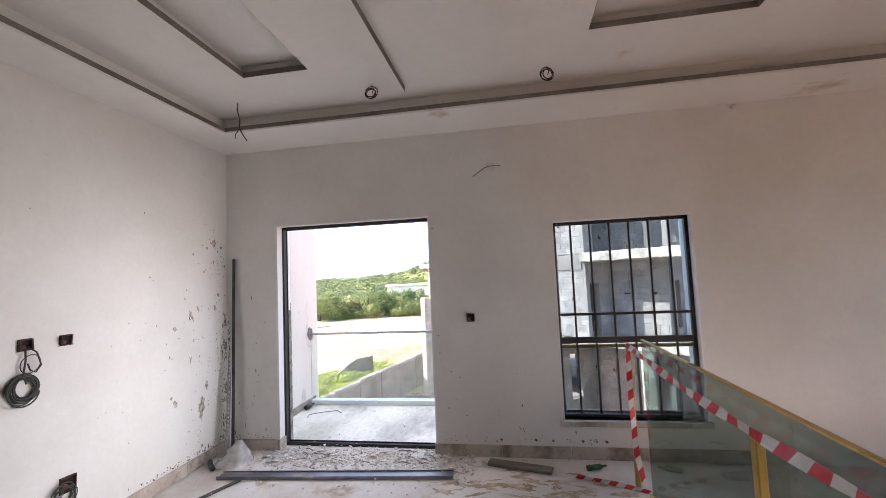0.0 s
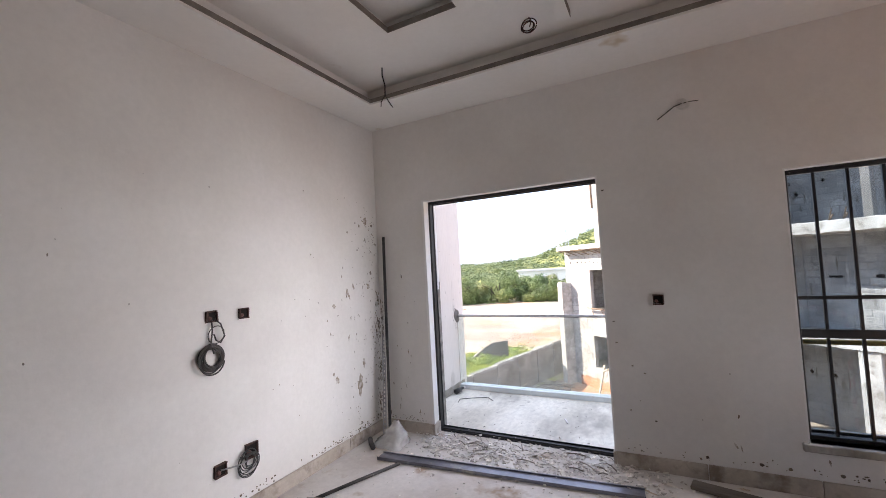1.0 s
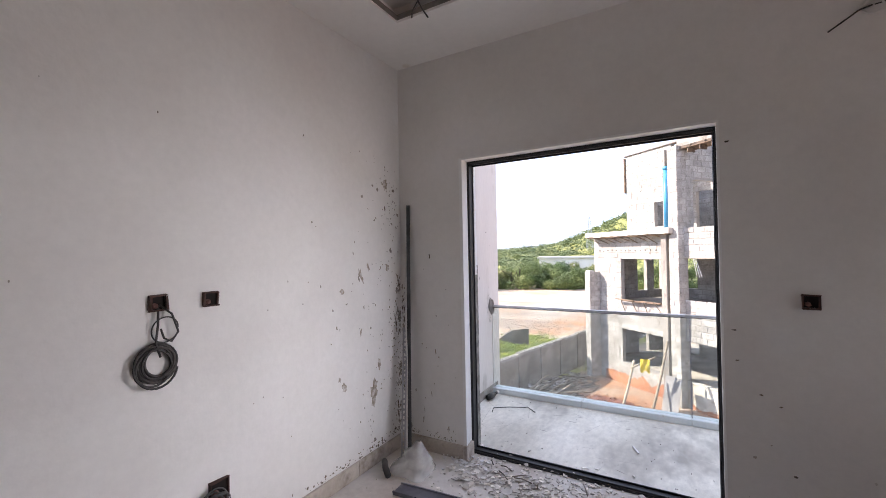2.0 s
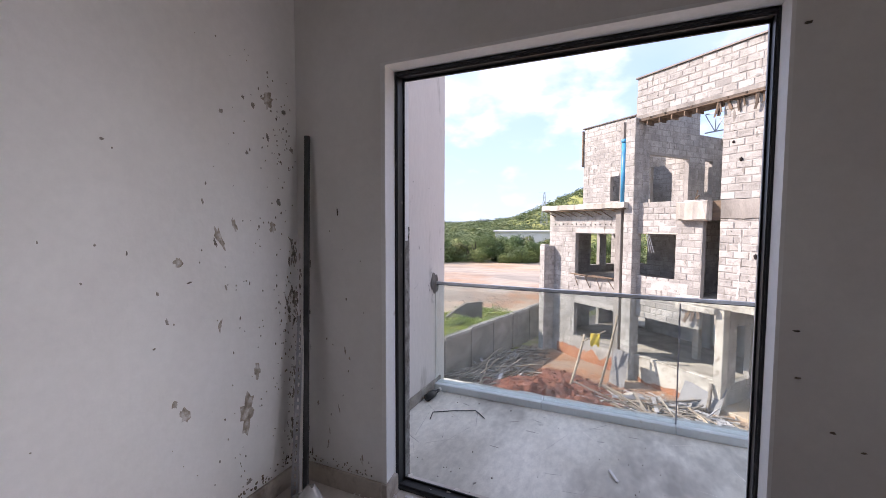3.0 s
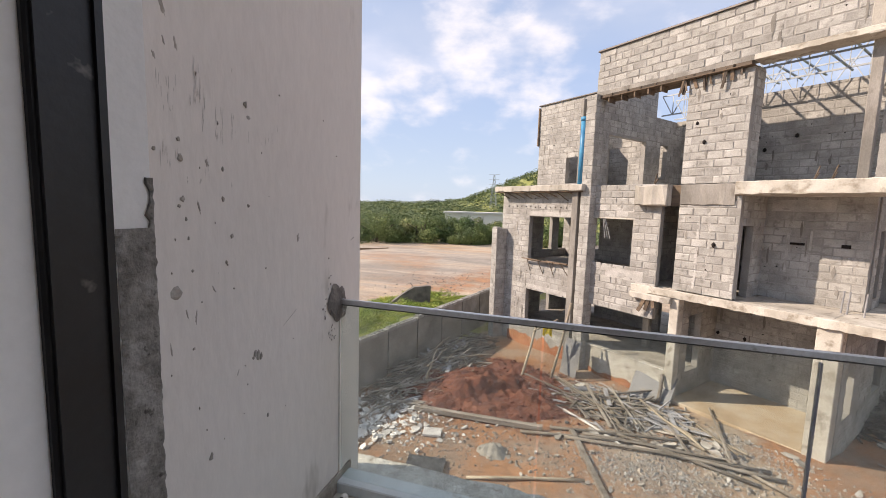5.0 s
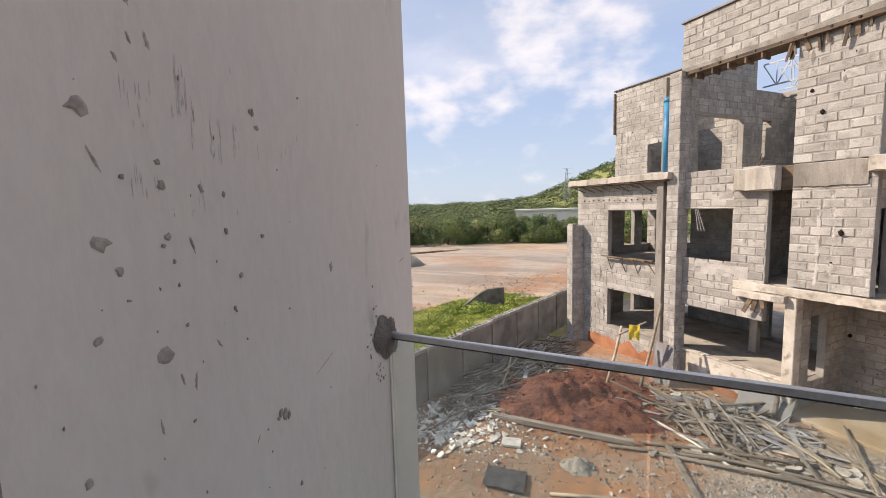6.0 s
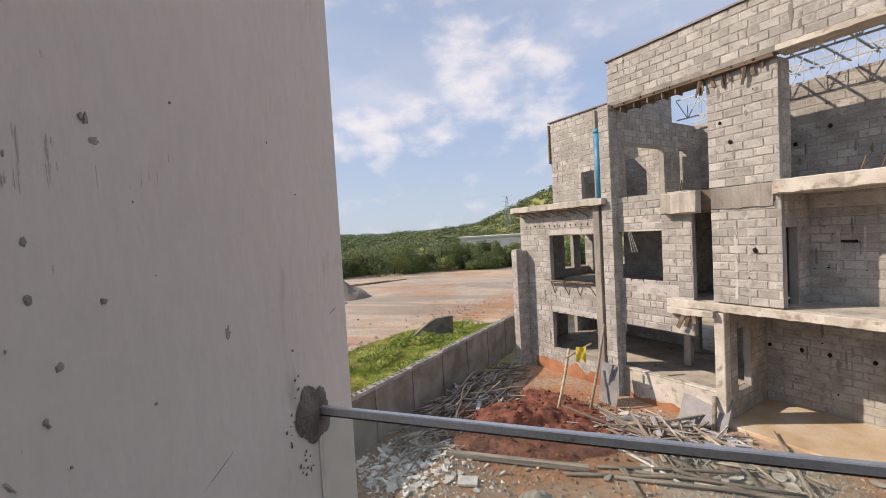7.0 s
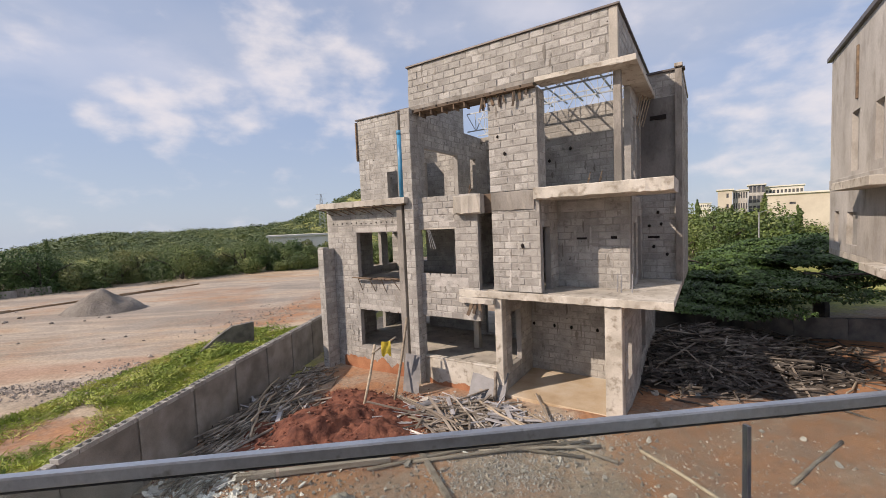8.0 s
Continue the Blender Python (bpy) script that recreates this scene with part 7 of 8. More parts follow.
# kerb of the track across the yard
g = Geo()
for k in range(34):
    t0, t1 = k / 34, (k + 1) / 34
    xa, ya, xb, yb = -44.6 + 18.4 * t0, 33.3 + 25.7 * t0, -44.6 + 18.4 * t1, 33.3 + 25.7 * t1
    d = Vector((xb - xa, yb - ya, 0)).normalized()
    nrm = Vector((-d.y, d.x, 0)) * 0.10
    z = ground_z(xa, ya)
    g.add([(xa - nrm.x, ya - nrm.y, z - 0.1), (xb - nrm.x, yb - nrm.y, z - 0.1), (xb + nrm.x, yb + nrm.y, z - 0.1), (xa + nrm.x, ya + nrm.y, z - 0.1),
           (xa - nrm.x, ya - nrm.y, z + 0.20), (xb - nrm.x, yb - nrm.y, z + 0.20), (xb + nrm.x, yb + nrm.y, z + 0.20), (xa + nrm.x, ya + nrm.y, z + 0.20)],
          [(0, 3, 2, 1), (4, 5, 6, 7), (0, 1, 5, 4), (1, 2, 6, 5), (2, 3, 7, 6), (3, 0, 4, 7)])
tagged(g.ob("kerb", M["earth_kerb"]), "low earth-stained kerb along the track", "kerb", "", "structure")


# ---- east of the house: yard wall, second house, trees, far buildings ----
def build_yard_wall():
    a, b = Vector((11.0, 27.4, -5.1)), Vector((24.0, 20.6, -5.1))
    w = empty("yard_wall", Matrix.Translation(a), "low block wall closing the side yard, darkened for shade", "wall")
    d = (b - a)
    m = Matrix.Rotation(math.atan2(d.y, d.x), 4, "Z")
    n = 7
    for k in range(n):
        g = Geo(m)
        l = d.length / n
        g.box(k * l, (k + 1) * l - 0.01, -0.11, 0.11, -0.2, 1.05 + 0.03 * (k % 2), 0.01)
        # near-black concrete stands in for the shadow lying on this wall
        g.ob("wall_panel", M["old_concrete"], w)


build_yard_wall()


def build_second_house():
    h = empty("unfinished_house", pose(HOUSE_AT[0], HOUSE_AT[1], BASE, 0, 0, HOUSE_TURN), "second unfinished block house with rendered side wall", "house")
    U = 14.05
    wins = [(6.3, 7.2, 2.55, 4.6), (4.0, 4.75, 2.7, 4.45), (6.3, 7.6, -0.05, 1.13), (8.7, 9.3, -0.05, 1.15)]
    g = Geo()
    for a, b, c, d in holes_grid(3.0, 10.1, -0.36, 7.25, wins):
        g.box(U, U + 0.22, a, b, c - BASE, d - BASE)
    g.weld().ob("side_wall", M["house_render"], h, "grey rendered block side wall with narrow windows")
    hbox(h, "rear_wall", U + 0.22, U + 5, 9.9, 10.1, -0.36, 7.2, M["concrete"])
    hbox(h, "inner_wall", U + 1.2, U + 1.4, 3.0, 9.9, -0.36, 7.0, M["mortar"])
    hbox(h, "roof_edge", U - 0.12, U + 5, 2.8, 10.35, 7.25, 7.42, M["metal_roof"], "dark metal roof edge", 0.01)
    hbox(h, "floor_band", U - 0.03, U + 0.01, 3.0, 10.1, 2.05, 2.40, M["house_render"])
    hbox(h, "canopy", U - 0.75, U, 2.0, 5.9, 1.85, 2.12, M["concrete_warm"], "cast canopy slab stained by rain", 0.02)
    hbox(h, "floor_slab", U - 0.4, U + 5, 2.0, 4.3, -0.62, -0.37, M["concrete_warm"], "pale cast balcony slab", 0.02)
    hbox(h, "floor_slab", U, U + 5, 4.3, 10.1, -0.60, -0.36, M["concrete"])
    hbox(h, "down_pipe", U - 0.06, U, 6.5, 6.62, 4.95, 6.72, M["formwork"], c=0.01)
    for w in (3.6,):
        hbox(h, "column", U + 0.3, U + 0.75, w, w + 0.4, -5.05, -0.62, M["concrete"], "cast column")
    hbox(h, "ground_wall", U + 2.2, U + 2.4, 3.0, 9.8, -5.05, -0.6, M["mortar"])
    for a, b, c, d in wins:
        hbox(h, "window_lining", U + 0.1, U + 0.16, a + 0.02, b - 0.3, c, d, M["mortar"], c=0.002)
    return h


build_second_house()


def build_umbrella_tree():
    x0, y0 = 23.1, 26.2
    z0 = ground_z(x0, y0)
    r = random.Random(77)
    t = empty("umbrella_tree", Matrix.Translation((x0, y0, z0)), "wide flat-crowned dark green shade tree with spreading limbs", "tree")
    g = Geo()
    g.path([(0, 0, -0.3), (0.05, 0.05, 0.6), (0, 0.1, 1.2)], 0.38, 9)
    tips = []
    for k in range(10):
        a = k * 0.63 + r.uniform(-0.2, 0.2)
        l = r.uniform(3.5, 6.5)
        p1 = (math.cos(a) * l * 0.22, math.sin(a) * l * 0.22, 1.9)
        p2 = (math.cos(a) * l * 0.6, math.sin(a) * l * 0.6, 2.7 + r.uniform(-0.2, 0.3))
        p3 = (math.cos(a) * l, math.sin(a) * l, 2.9 + r.uniform(-0.4, 0.3))
        g.path([(0, 0.1, 1.0), p1, p2, p3], 0.13, 6)
        for q in (p2, p3):
            for s in (-0.6, 0.6):
                e = (q[0] + math.cos(a + s) * 1.8, q[1] + math.sin(a + s) * 1.8, q[2] + r.uniform(0.1, 0.5))
                g.path([q, ((q[0] + e[0]) / 2, (q[1] + e[1]) / 2, q[2] + 0.25), e], 0.04, 5)
                tips.append(e)
    g.ob("trunk", M["bark"], t)
    g = Geo()
    for k in range(400):
        a = r.random() * 6.28 if k % 2 else 2.9 + r.gauss(0, 0.6)
        west = max(0.0, math.cos(a - 2.9))
        l = (6.0 + 3.6 * west) * r.random() ** 0.5
        dome = 4.65 - 0.030 * l * l - west * 0.012 * l * l
        z = max(1.45, dome - 1.5 * r.random() ** 2 * (0.3 + 0.9 * west) + 0.15 * math.sin(a * 5 + l))
        q = r.uniform(0.9, 1.5)
        leaf_cloud(g, (math.cos(a) * l, math.sin(a) * l, z), q, q, 0.26, 620, 0.085, r, 1.1)
    g.ob("crown", M["leaf_dark"], t)


build_umbrella_tree()

rng = random.Random(55)
for az, d, hgt, sp in ((34.5, 52, 6.0, 3.2), (37, 58, 5.6, 3.4), (39.5, 55, 5.2, 3.2), (42, 60, 5.6, 3.6), (44.5, 57, 5.0, 3.4), (47, 62, 5.2, 3.4), (50, 60, 5.6, 3.6), (36, 70, 7.0, 4), (41, 72, 7.0, 4), (46, 74, 6.5, 4), (33, 66, 6.5, 3.5), (38.5, 44, 3.0, 2.6), (36.3, 40, 2.6, 2.4), (42, 46, 2.8, 2.6)):
    x, y = math.sin(radians(az)) * d, 5.3 + math.cos(radians(az)) * d
    make_tree("broadleaf_tree", x, y, ground_z(x, y), hgt * 0.80, sp * 0.9, rng, M["leaf"], "rounded green tree in full leaf beyond the yard", 2200, 0.14, 0.12, 9, 0.8)
for az, d, top in ((37.9, 66, 2.9), (41.1, 68, 2.0), (44.1, 66, 3.2), (47.0, 70, 1.6), (48.0, 70, -0.8), (-38.3, 98, 1.2), (-39.4, 98, 0.2)):
    x, y = -0.7 + math.sin(radians(az)) * d, 5.3 + math.cos(radians(az)) * d
    z = ground_z(x, y)
    t = empty("mast_tree", Matrix.Translation((x, y, z)), "slender columnar evergreen tree with drooping leaves", "tree", "row of mast trees")
    hgt = top - z
    g = Geo()
    g.path([(0, 0, -0.2), (0.05, 0, hgt * 0.5), (0, 0, hgt * 0.97)], 0.09, 6)
    g.ob("trunk", M["bark"], t)
    g = Geo()
    for k in range(16):
        q = k / 15
        rr = 0.8 * (1 - q) ** 0.55 + 0.10
        leaf_cloud(g, (rng.uniform(-0.15, 0.15), rng.uniform(-0.15, 0.15), hgt * (0.12 + 0.86 * q)), rr, rr, hgt * 0.055, 200, 0.13, rng)
    g.ob("crown", M["leaf"], t)


def far_block(name, az0, az1, d, z1, label, floors=3, cols=5, material="far_wall", z0=-6.0, depth=9.0, only=None, tall=1.3, wide=0.6):
    """A far building: walls, roof edge and rows of windows."""
    a, b = [Vector((-0.7 + math.sin(radians(q)) * d, 5.3 + math.cos(radians(q)) * d, 0)) for q in (az0, az1)]
    l = (b - a).length
    h = empty(name, Matrix.Translation((a.x, a.y, z0)) @ Matrix.Rotation(math.atan2(b.y - a.y, b.x - a.x), 4, "Z"), label, "building")
    H = z1 - z0
    wins = []
    for f in range(floors):
        for c in range(cols):
            x = l * (c + 0.2) / cols
            zz = H - (f + 1) * 3.2 + 0.9
            if zz > 0.5 and (only is None or c in only):
                wins.append((x, x + l * wide / cols, zz, zz + tall))
    g = Geo()
    for p, q, r0, r1 in holes_grid(0, l, 0, H, wins):
        g.box(p, q, 0, 0.3, r0, r1)
    g.box(0, 0.3, 0.3, depth, 0, H)
    g.box(l - 0.3, l, 0.3, depth, 0, H)
    g.box(0, l, depth, depth + 0.3, 0, H)
    g.weld().ob("wall", M[material], h)
    g = Geo()
    g.box(-0.4, l + 0.4, -0.4, depth + 0.6, H, H + 0.35)
    g.ob("roof", M["far_roof"], h)
    for p, q, r0, r1 in wins:
        g = Geo()
        g.box(p, q, 0.2, 0.26, r0, r1)
        g.ob("window", M["far_dark"], h)
    return h


far_block("office_building", 39.9, 41.3, 150, 7.6, "beige multi-storey building far behind trees", 4, 2, only=(1,), wide=0.3)
far_block("office_building", 41.35, 42.7, 152, 7.3, "grey multi-storey building with many windows far off", 4, 6, "house_render", tall=1.8)
far_block("office_building", 42.75, 44.2, 165, 9.2, "pale unfinished multi-storey frame far off", 4, 4, "house_render", tall=2.2, wide=0.8)
far_block("office_building", 44.2, 47.4, 172, 8.6, "white multi-storey block far off", 3, 10, "far_roof")
far_block("warehouse", 44.4, 52.0, 120, 4.6, "cream windowless building with slit vents", 3, 9, only=(2,), tall=0.5, wide=0.6)
far_block("warehouse", -17.3, -8.5, 92, -0.15, "long white low building behind bushes", 1, 1, "far_white", -5.5, 8, only=())
far_block("low_house", 38.0, 39.3, 320, 7.0, "pale distant building on the hillside", 2, 6, "far_roof")

rt = random.Random(52)
for az, d, hgt in ((-17.2, 84, 3.6), (-15.6, 86, 3.9), (-14.0, 85, 3.5), (-12.3, 86, 4.0), (-10.6, 85, 3.7), (-9.2, 86, 3.9)):
    tx, ty = -0.8 + math.sin(radians(az)) * d, 5.3 + math.cos(radians(az)) * d
    make_tree("bush", tx, ty, ground_z(tx, ty), hgt, hgt * 0.8, rt, M[rt.choice(("leaf", "leaf_warm"))], "dense green bush before the low white building", 4200, 0.14, 0.03, 6, 0.85, 0.0)
for az, d, hgt in ((37.2, 66, 5.9), (38.6, 72, 6.6), (39.8, 60, 6.2), (41.0, 74, 6.7), (42.3, 64, 6.3), (43.4, 70, 6.1), (45.2, 62, 5.3)):
    tx, ty = -0.8 + math.sin(radians(az)) * d, 5.3 + math.cos(radians(az)) * d
    make_tree("tree", tx, ty, ground_z(tx, ty), hgt, hgt * 0.75, rt, M["leaf"], "green broadleaf tree before the far buildings", 2600, 0.2, 0.2, 6, 0.8, 0.1)
# power pylon on the far slope
px, py = math.sin(radians(-10.6)) * 210, 5 + math.cos(radians(-10.6)) * 210
t = empty("pylon", Matrix.Translation((px, py, ground_z(px, py))), "thin grey lattice power pylon on the slope", "pylon")
g = Geo()
for sx, sy in ((-1, -1), (1, -1), (1, 1), (-1, 1)):
    g.tube((1.6 * sx, 1.6 * sy, 0), (0.25 * sx, 0.25 * sy, 17), 0.09, n=4)
for k in range(9):
    z0, z1 = 17 * k / 9, 17 * (k + 1) / 9
    r0, r1 = 1.6 - 1.35 * k / 9, 1.6 - 1.35 * (k + 1) / 9
    for s in (-1, 1):
        g.tube((-r0, s * r0, z0), (r1, s * r1, z1), 0.05, n=4)
        g.tube((r0, s * r0, z0), (-r1, s * r1, z1), 0.05, n=4)
for z in (12, 14.5, 17):
    g.tube((-2.6, 0, z), (2.6, 0, z), 0.07, n=4)
g.ob("lattice", M["truss"], t)
# lamp post beyond the side yard
g = Geo()
g.tube((0, 0, -0.2), (0, 0, 6.3), 0.09, 0.05, 8)
g.tube((0, 0, 6.25), (0.9, 0, 6.45), 0.04, n=6)
o = g.ob("lamp_post", M["grey_pvc"])
o.location = (-0.7 + math.sin(radians(43.6)) * 52, 5.3 + math.cos(radians(43.6)) * 52, -5.2)
tagged(o, "tall grey lamp post among trees", "lamp post")

# low unfinished wall and a row of stacked blocks at the far side of the sandy yard
wall = empty("block_wall", Matrix.Translation((-50.0, 49.5, -5.1)), "low dark unfinished block wall at the edge of the yard", "wall")
m = Matrix.Rotation(math.atan2(8.3, 7.8), 4, "Z")
for k in range(8):
    g = Geo(m)
    g.box(1.43 * k, 1.43 * k + 1.40, -0.15, 0.15, -0.1, 0.95 + 0.08 * math.sin(k * 2.3), 0.02)
    g.ob("wall_panel", M["grey_cast"], wall)
stack = empty("block_stack", Matrix.Translation((-57.0, 66.6, -5.1)), "row of pale stacked blocks drying in the yard", "block stack")
m = Matrix.Rotation(math.atan2(-3.6, 10.5), 4, "Z")
for k in range(15):
    g = Geo(m)
    g.box(0.75 * k, 0.75 * k + 0.55, -0.3, 0.3, -0.1, 1.35 + 0.12 * math.sin(k * 1.9), 0.03)
    g.ob("block", M["fence"], stack)


# ---- inside: balustrade of the stairwell, with barrier tape ----
def build_stair_rail():
    r = empty("stair_balustrade", Matrix.Translation((1.6, 4.2, 0)), "green-tinted glass balustrade with gold posts beside the stairwell", "balustrade")
    for y0, y1 in ((2.42, 3.98), (0.55, 2.40)):
        g = Geo()
        g.box(0.0, 0.012, y0 - 4.2, y1 - 4.2, 0.03, 1.112)
        p = g.ob("glass_panel", M["glass_green"], r, "green-tinted glass panel")
        p.visible_shadow = False
    g = Geo()
    g.box(-0.015, 0.027, -3.65, -0.20, 0.0, 0.05, 0.004)
    g.ob("channel", M["gold"], r)
    for y in (0.0, -1.65, -3.5):
        g = Geo()
        g.box(-0.05, -0.017, y - 0.02, y + 0.02, 0.0, 1.05 if y == 0.0 else 0.99, 0.004)
        g.ob("post", M["gold"], r, "gold metal post")
    g = Geo()
    g.box(-0.005, 0.017, -3.65, -0.22, 1.113, 1.121)
    g.ob("edge_strip", M["gold"], r)
    return r


build_stair_rail()


def tape(pts, w, label, seed, seg=0.075):
    """Striped barrier tape through points; the band stands on edge and twists a little."""
    pts = [Vector(p) for p in pts]
    band = empty("barrier_tape", Matrix.Translation(pts[0]), label, "tape")
    line = []
    for a, b in zip(pts, pts[1:]):
        n = max(1, int((b - a).length / seg))
        line += [a.lerp(b, i / n) for i in range(n)]
    line.append(pts[-1])
    for i in range(len(line) - 1):
        a, b = line[i], line[i + 1]
        d = (b - a).normalized()
        side = d.cross(Vector((0, 0, 1)))
        side = side.normalized() if side.length > 0.2 else Vector((0, 1, 0))
        up = side.cross(d).normalized()

        def edge(j):
            tw = 0.35 * math.sin(j * 0.9 + seed)
            return (up * math.cos(tw) + side * math.sin(tw)) * w / 2
        e0, e1, s = edge(i), edge(i + 1), d * 0.03
        th = side * 0.0015
        vs = [a - e0, b - e1, b + e1 + s, a + e0 + s]
        vs = [v + th - pts[0] for v in vs] + [v - th - pts[0] for v in vs]
        g = Geo()
        g.add(vs, [(0, 1, 2, 3), (7, 6, 5, 4), (0, 4, 5, 1), (3, 2, 6, 7)])
        g.ob("stripe", M["tape_white" if i % 2 else "tape_red"], band)
    return band


tape([(1.545, 4.18, 1.05), (1.54, 3.6, 1.03), (1.54, 3.1, 1.01), (1.55, 2.5, 1.01), (1.55, 2.1, 1.03), (1.55, 1.3, 1.0), (1.55, 0.6, 1.0)], 0.045, "red and white striped barrier tape along the balustrade", 3)
tape([(1.55, 4.165, 1.01), (1.548, 4.155, 0.6), (1.56, 4.15, 0.25), (1.60, 4.13, 0.015)], 0.04, "red and white striped tape hanging from the post", 5, 0.06)
tape([(1.12, 4.30, 0.012), (1.35, 4.22, 0.014), (1.60, 4.10, 0.012)], 0.04, "red and white striped tape end on the floor", 6, 0.05)


# ---- electrical boxes and cables ----
def switch_box(name, wall, a, z, s, label):
    """A raw recessed box. wall 'w' is the west wall (a = y), 'n' the north wall (a = x)."""
    m = Matrix.Translation((WX, a, z)) @ Matrix.Rotation(radians(90), 4, "Z") if wall == "w" else Matrix.Translation((a, WY, z))
    b = empty(name, m, label, "electrical box")
    rr = random.Random(int(a * 100) + int(z * 10))
    t = 0.007
    for x0, x1, z0, z1 in ((-s, s, s - t, s), (-s, s, -s, -s + t), (-s, -s + t, -s + t, s - t), (s - t, s, -s + t, s - t)):
        g = Geo()
        g.box(x0, x1, -0.016 - rr.uniform(0, 0.008), 0.0, z0, z1)
        g.v = [(p + rr.uniform(-0.003, 0.003), q, v + rr.uniform(-0.003, 0.003)) for p, q, v in g.v]
        g.ob("rim", M["box_red"], b)
    # near-black back plate in place of the shaded depth of the box
    g = Geo()
    g.box(-s + t, s - t, -0.003, -0.001, -s + t, s - t)
    g.ob("back", M["dark_hole"], b)
    g = Geo()
    blob(g, (-s * 0.35, -0.008, -s * 0.3), s * 0.42, z, 1.0, 1, 0, 0.4)
    g.ob("knockout", M["box_lug"], b, "dull red plastic lug in the box")
    return b


def coil(name, m, turns, r, label, seed, material="wire", jitter=0.25, thick=0.004):
    g = Geo()
    pts = []
    for i in range(turns * 28):
        a = 2 * math.pi * i / 28
        q = r * (1 + jitter * (0.7 * math.sin(i * 0.155 + seed) + 0.3 * math.sin(i * 0.07 + 2 * seed)))
        pts.append((q * math.cos(a), -0.02 + 0.009 * math.sin(i * 0.21 + seed), q * 1.02 * math.sin(a)))
    g.path(pts, thick, 5)
    o = g.ob(name, M[material], smooth=True)
    o.matrix_world = m
    return tagged(o, label, "cable")


WEST = Matrix.Rotation(radians(90), 4, "Z")
switch_box("switch_box", "w", 2.871, 1.328, 0.036, "rusty switch box set in the wall with cables hanging out")
switch_box("switch_box", "w", 3.096, 1.322, 0.036, "rusty empty switch box set in the plaster")
switch_box("switch_box", "n", 0.325, 1.243, 0.036, "dark empty switch box set in the door wall")
switch_box("socket_box", "w", 2.904, 0.371, 0.040, "rusty socket box near the floor with loose wires")
switch_box("socket_box", "w", 3.125, 0.405, 0.048, "rusty double socket box with a tangle of wires")
coil("cable_coil", Matrix.Translation((WX, 2.862, 1.078)) @ WEST, 9, 0.068, "tangled coil of black cable hanging from the wall box", 2, "wire", 0.24, 0.0055)
coil("cable_coil", Matrix.Translation((WX + 0.012, 2.850, 1.066)) @ WEST, 3, 0.072, "loose outer turns of black cable below the wall box", 8, "wire", 0.3, 0.005)
coil("cable_loop", Matrix.Translation((WX, 2.89, 1.215)) @ WEST, 1, 0.055, "thin loop of black cable above the coil", 3, "wire", 0.1, 0.003)
g = Geo()
g.path([(WX + 0.01, 2.87, 1.32), (WX + 0.03, 2.86, 1.24), (WX + 0.03, 2.85, 1.16), (WX + 0.025, 2.87, 1.10)], 0.005, 6)
g.path([(WX + 0.01, 2.875, 1.32), (WX + 0.04, 2.91, 1.28), (WX + 0.04, 2.935, 1.20), (WX + 0.035, 2.91, 1.16), (WX + 0.035, 2.88, 1.18), (WX + 0.03, 2.87, 1.22)], 0.0045, 6)
tagged(g.ob("cable", M["wire"], smooth=True), "black cable looping out of the switch box", "cable")
coil("cable_coil", Matrix.Translation((WX, 3.095, 0.345)) @ WEST, 9, 0.06, "tangled dark wires stuffed in the socket box", 4, "dark_strip", 0.6, 0.003)
g = Geo()
g.path([(WX + 0.01, 2.905, 0.37), (WX + 0.03, 2.97, 0.365), (WX + 0.03, 3.04, 0.355), (WX + 0.03, 3.08, 0.36)], 0.005, 6)
tagged(g.ob("cable", M["grey_pvc"], smooth=True), "grey cable between two socket boxes", "cable")
# ceiling and wall lamp leads
for pts, rad, lab in (([(-1.49, 3.89, 3.17), (-1.485, 3.88, 3.10), (-1.47, 3.89, 3.02), (-1.48, 3.90, 2.95), (-1.45, 3.90, 2.89), (-1.42, 3.91, 2.84)], 0.005, "black lamp lead hanging from the ceiling"),
                      ([(-1.48, 3.90, 2.95), (-1.52, 3.90, 2.90), (-1.53, 3.91, 2.87)], 0.004, "frayed end of a ceiling lamp lead")):
    g = Geo()
    g.path(pts, rad, 6)
    tagged(g.ob("cable", M["wire"], smooth=True), lab, "cable")
for x, y, s in ((-0.30, 3.88, 1), (1.06, 3.92, 2)):
    coil("ceiling_lead", Matrix.Translation((x, y, 3.10)), 3, 0.042, "small coil of brown lead hanging from the ceiling", s, "box_red", 0.3)
    g = Geo()
    g.path([(x, y, 3.17), (x + 0.015, y, 3.14), (x + 0.005, y - 0.01, 3.10)], 0.004, 5)
    tagged(g.ob("cable", M["box_red"], smooth=True), "brown lead dropping from the ceiling", "cable")
coil("wall_lead", Matrix.Translation((0.575, WY, 2.63)), 2, 0.032, "twisted white lamp lead sticking out of the wall", 6, "pvc", 0.4)
g = Geo()
g.path([(0.57, WY - 0.005, 2.64), (0.52, WY - 0.03, 2.62), (0.46, WY - 0.03, 2.58), (0.41, WY - 0.02, 2.55)], 0.004, 5)
g.path([(0.58, WY - 0.005, 2.64), (0.62, WY - 0.03, 2.635), (0.67, WY - 0.03, 2.63)], 0.003, 5)
tagged(g.ob("cable", M["wire"], smooth=True), "loose lamp lead on the door wall", "cable")
g = Geo()
g.tube((2.66, WY - 0.03, 2.97), (2.66, WY, 2.97), 0.02, n=10)
tagged(g.ob("wall_socket", M["pvc"], smooth=True), "small white lamp holder high on the wall", "lamp holder")

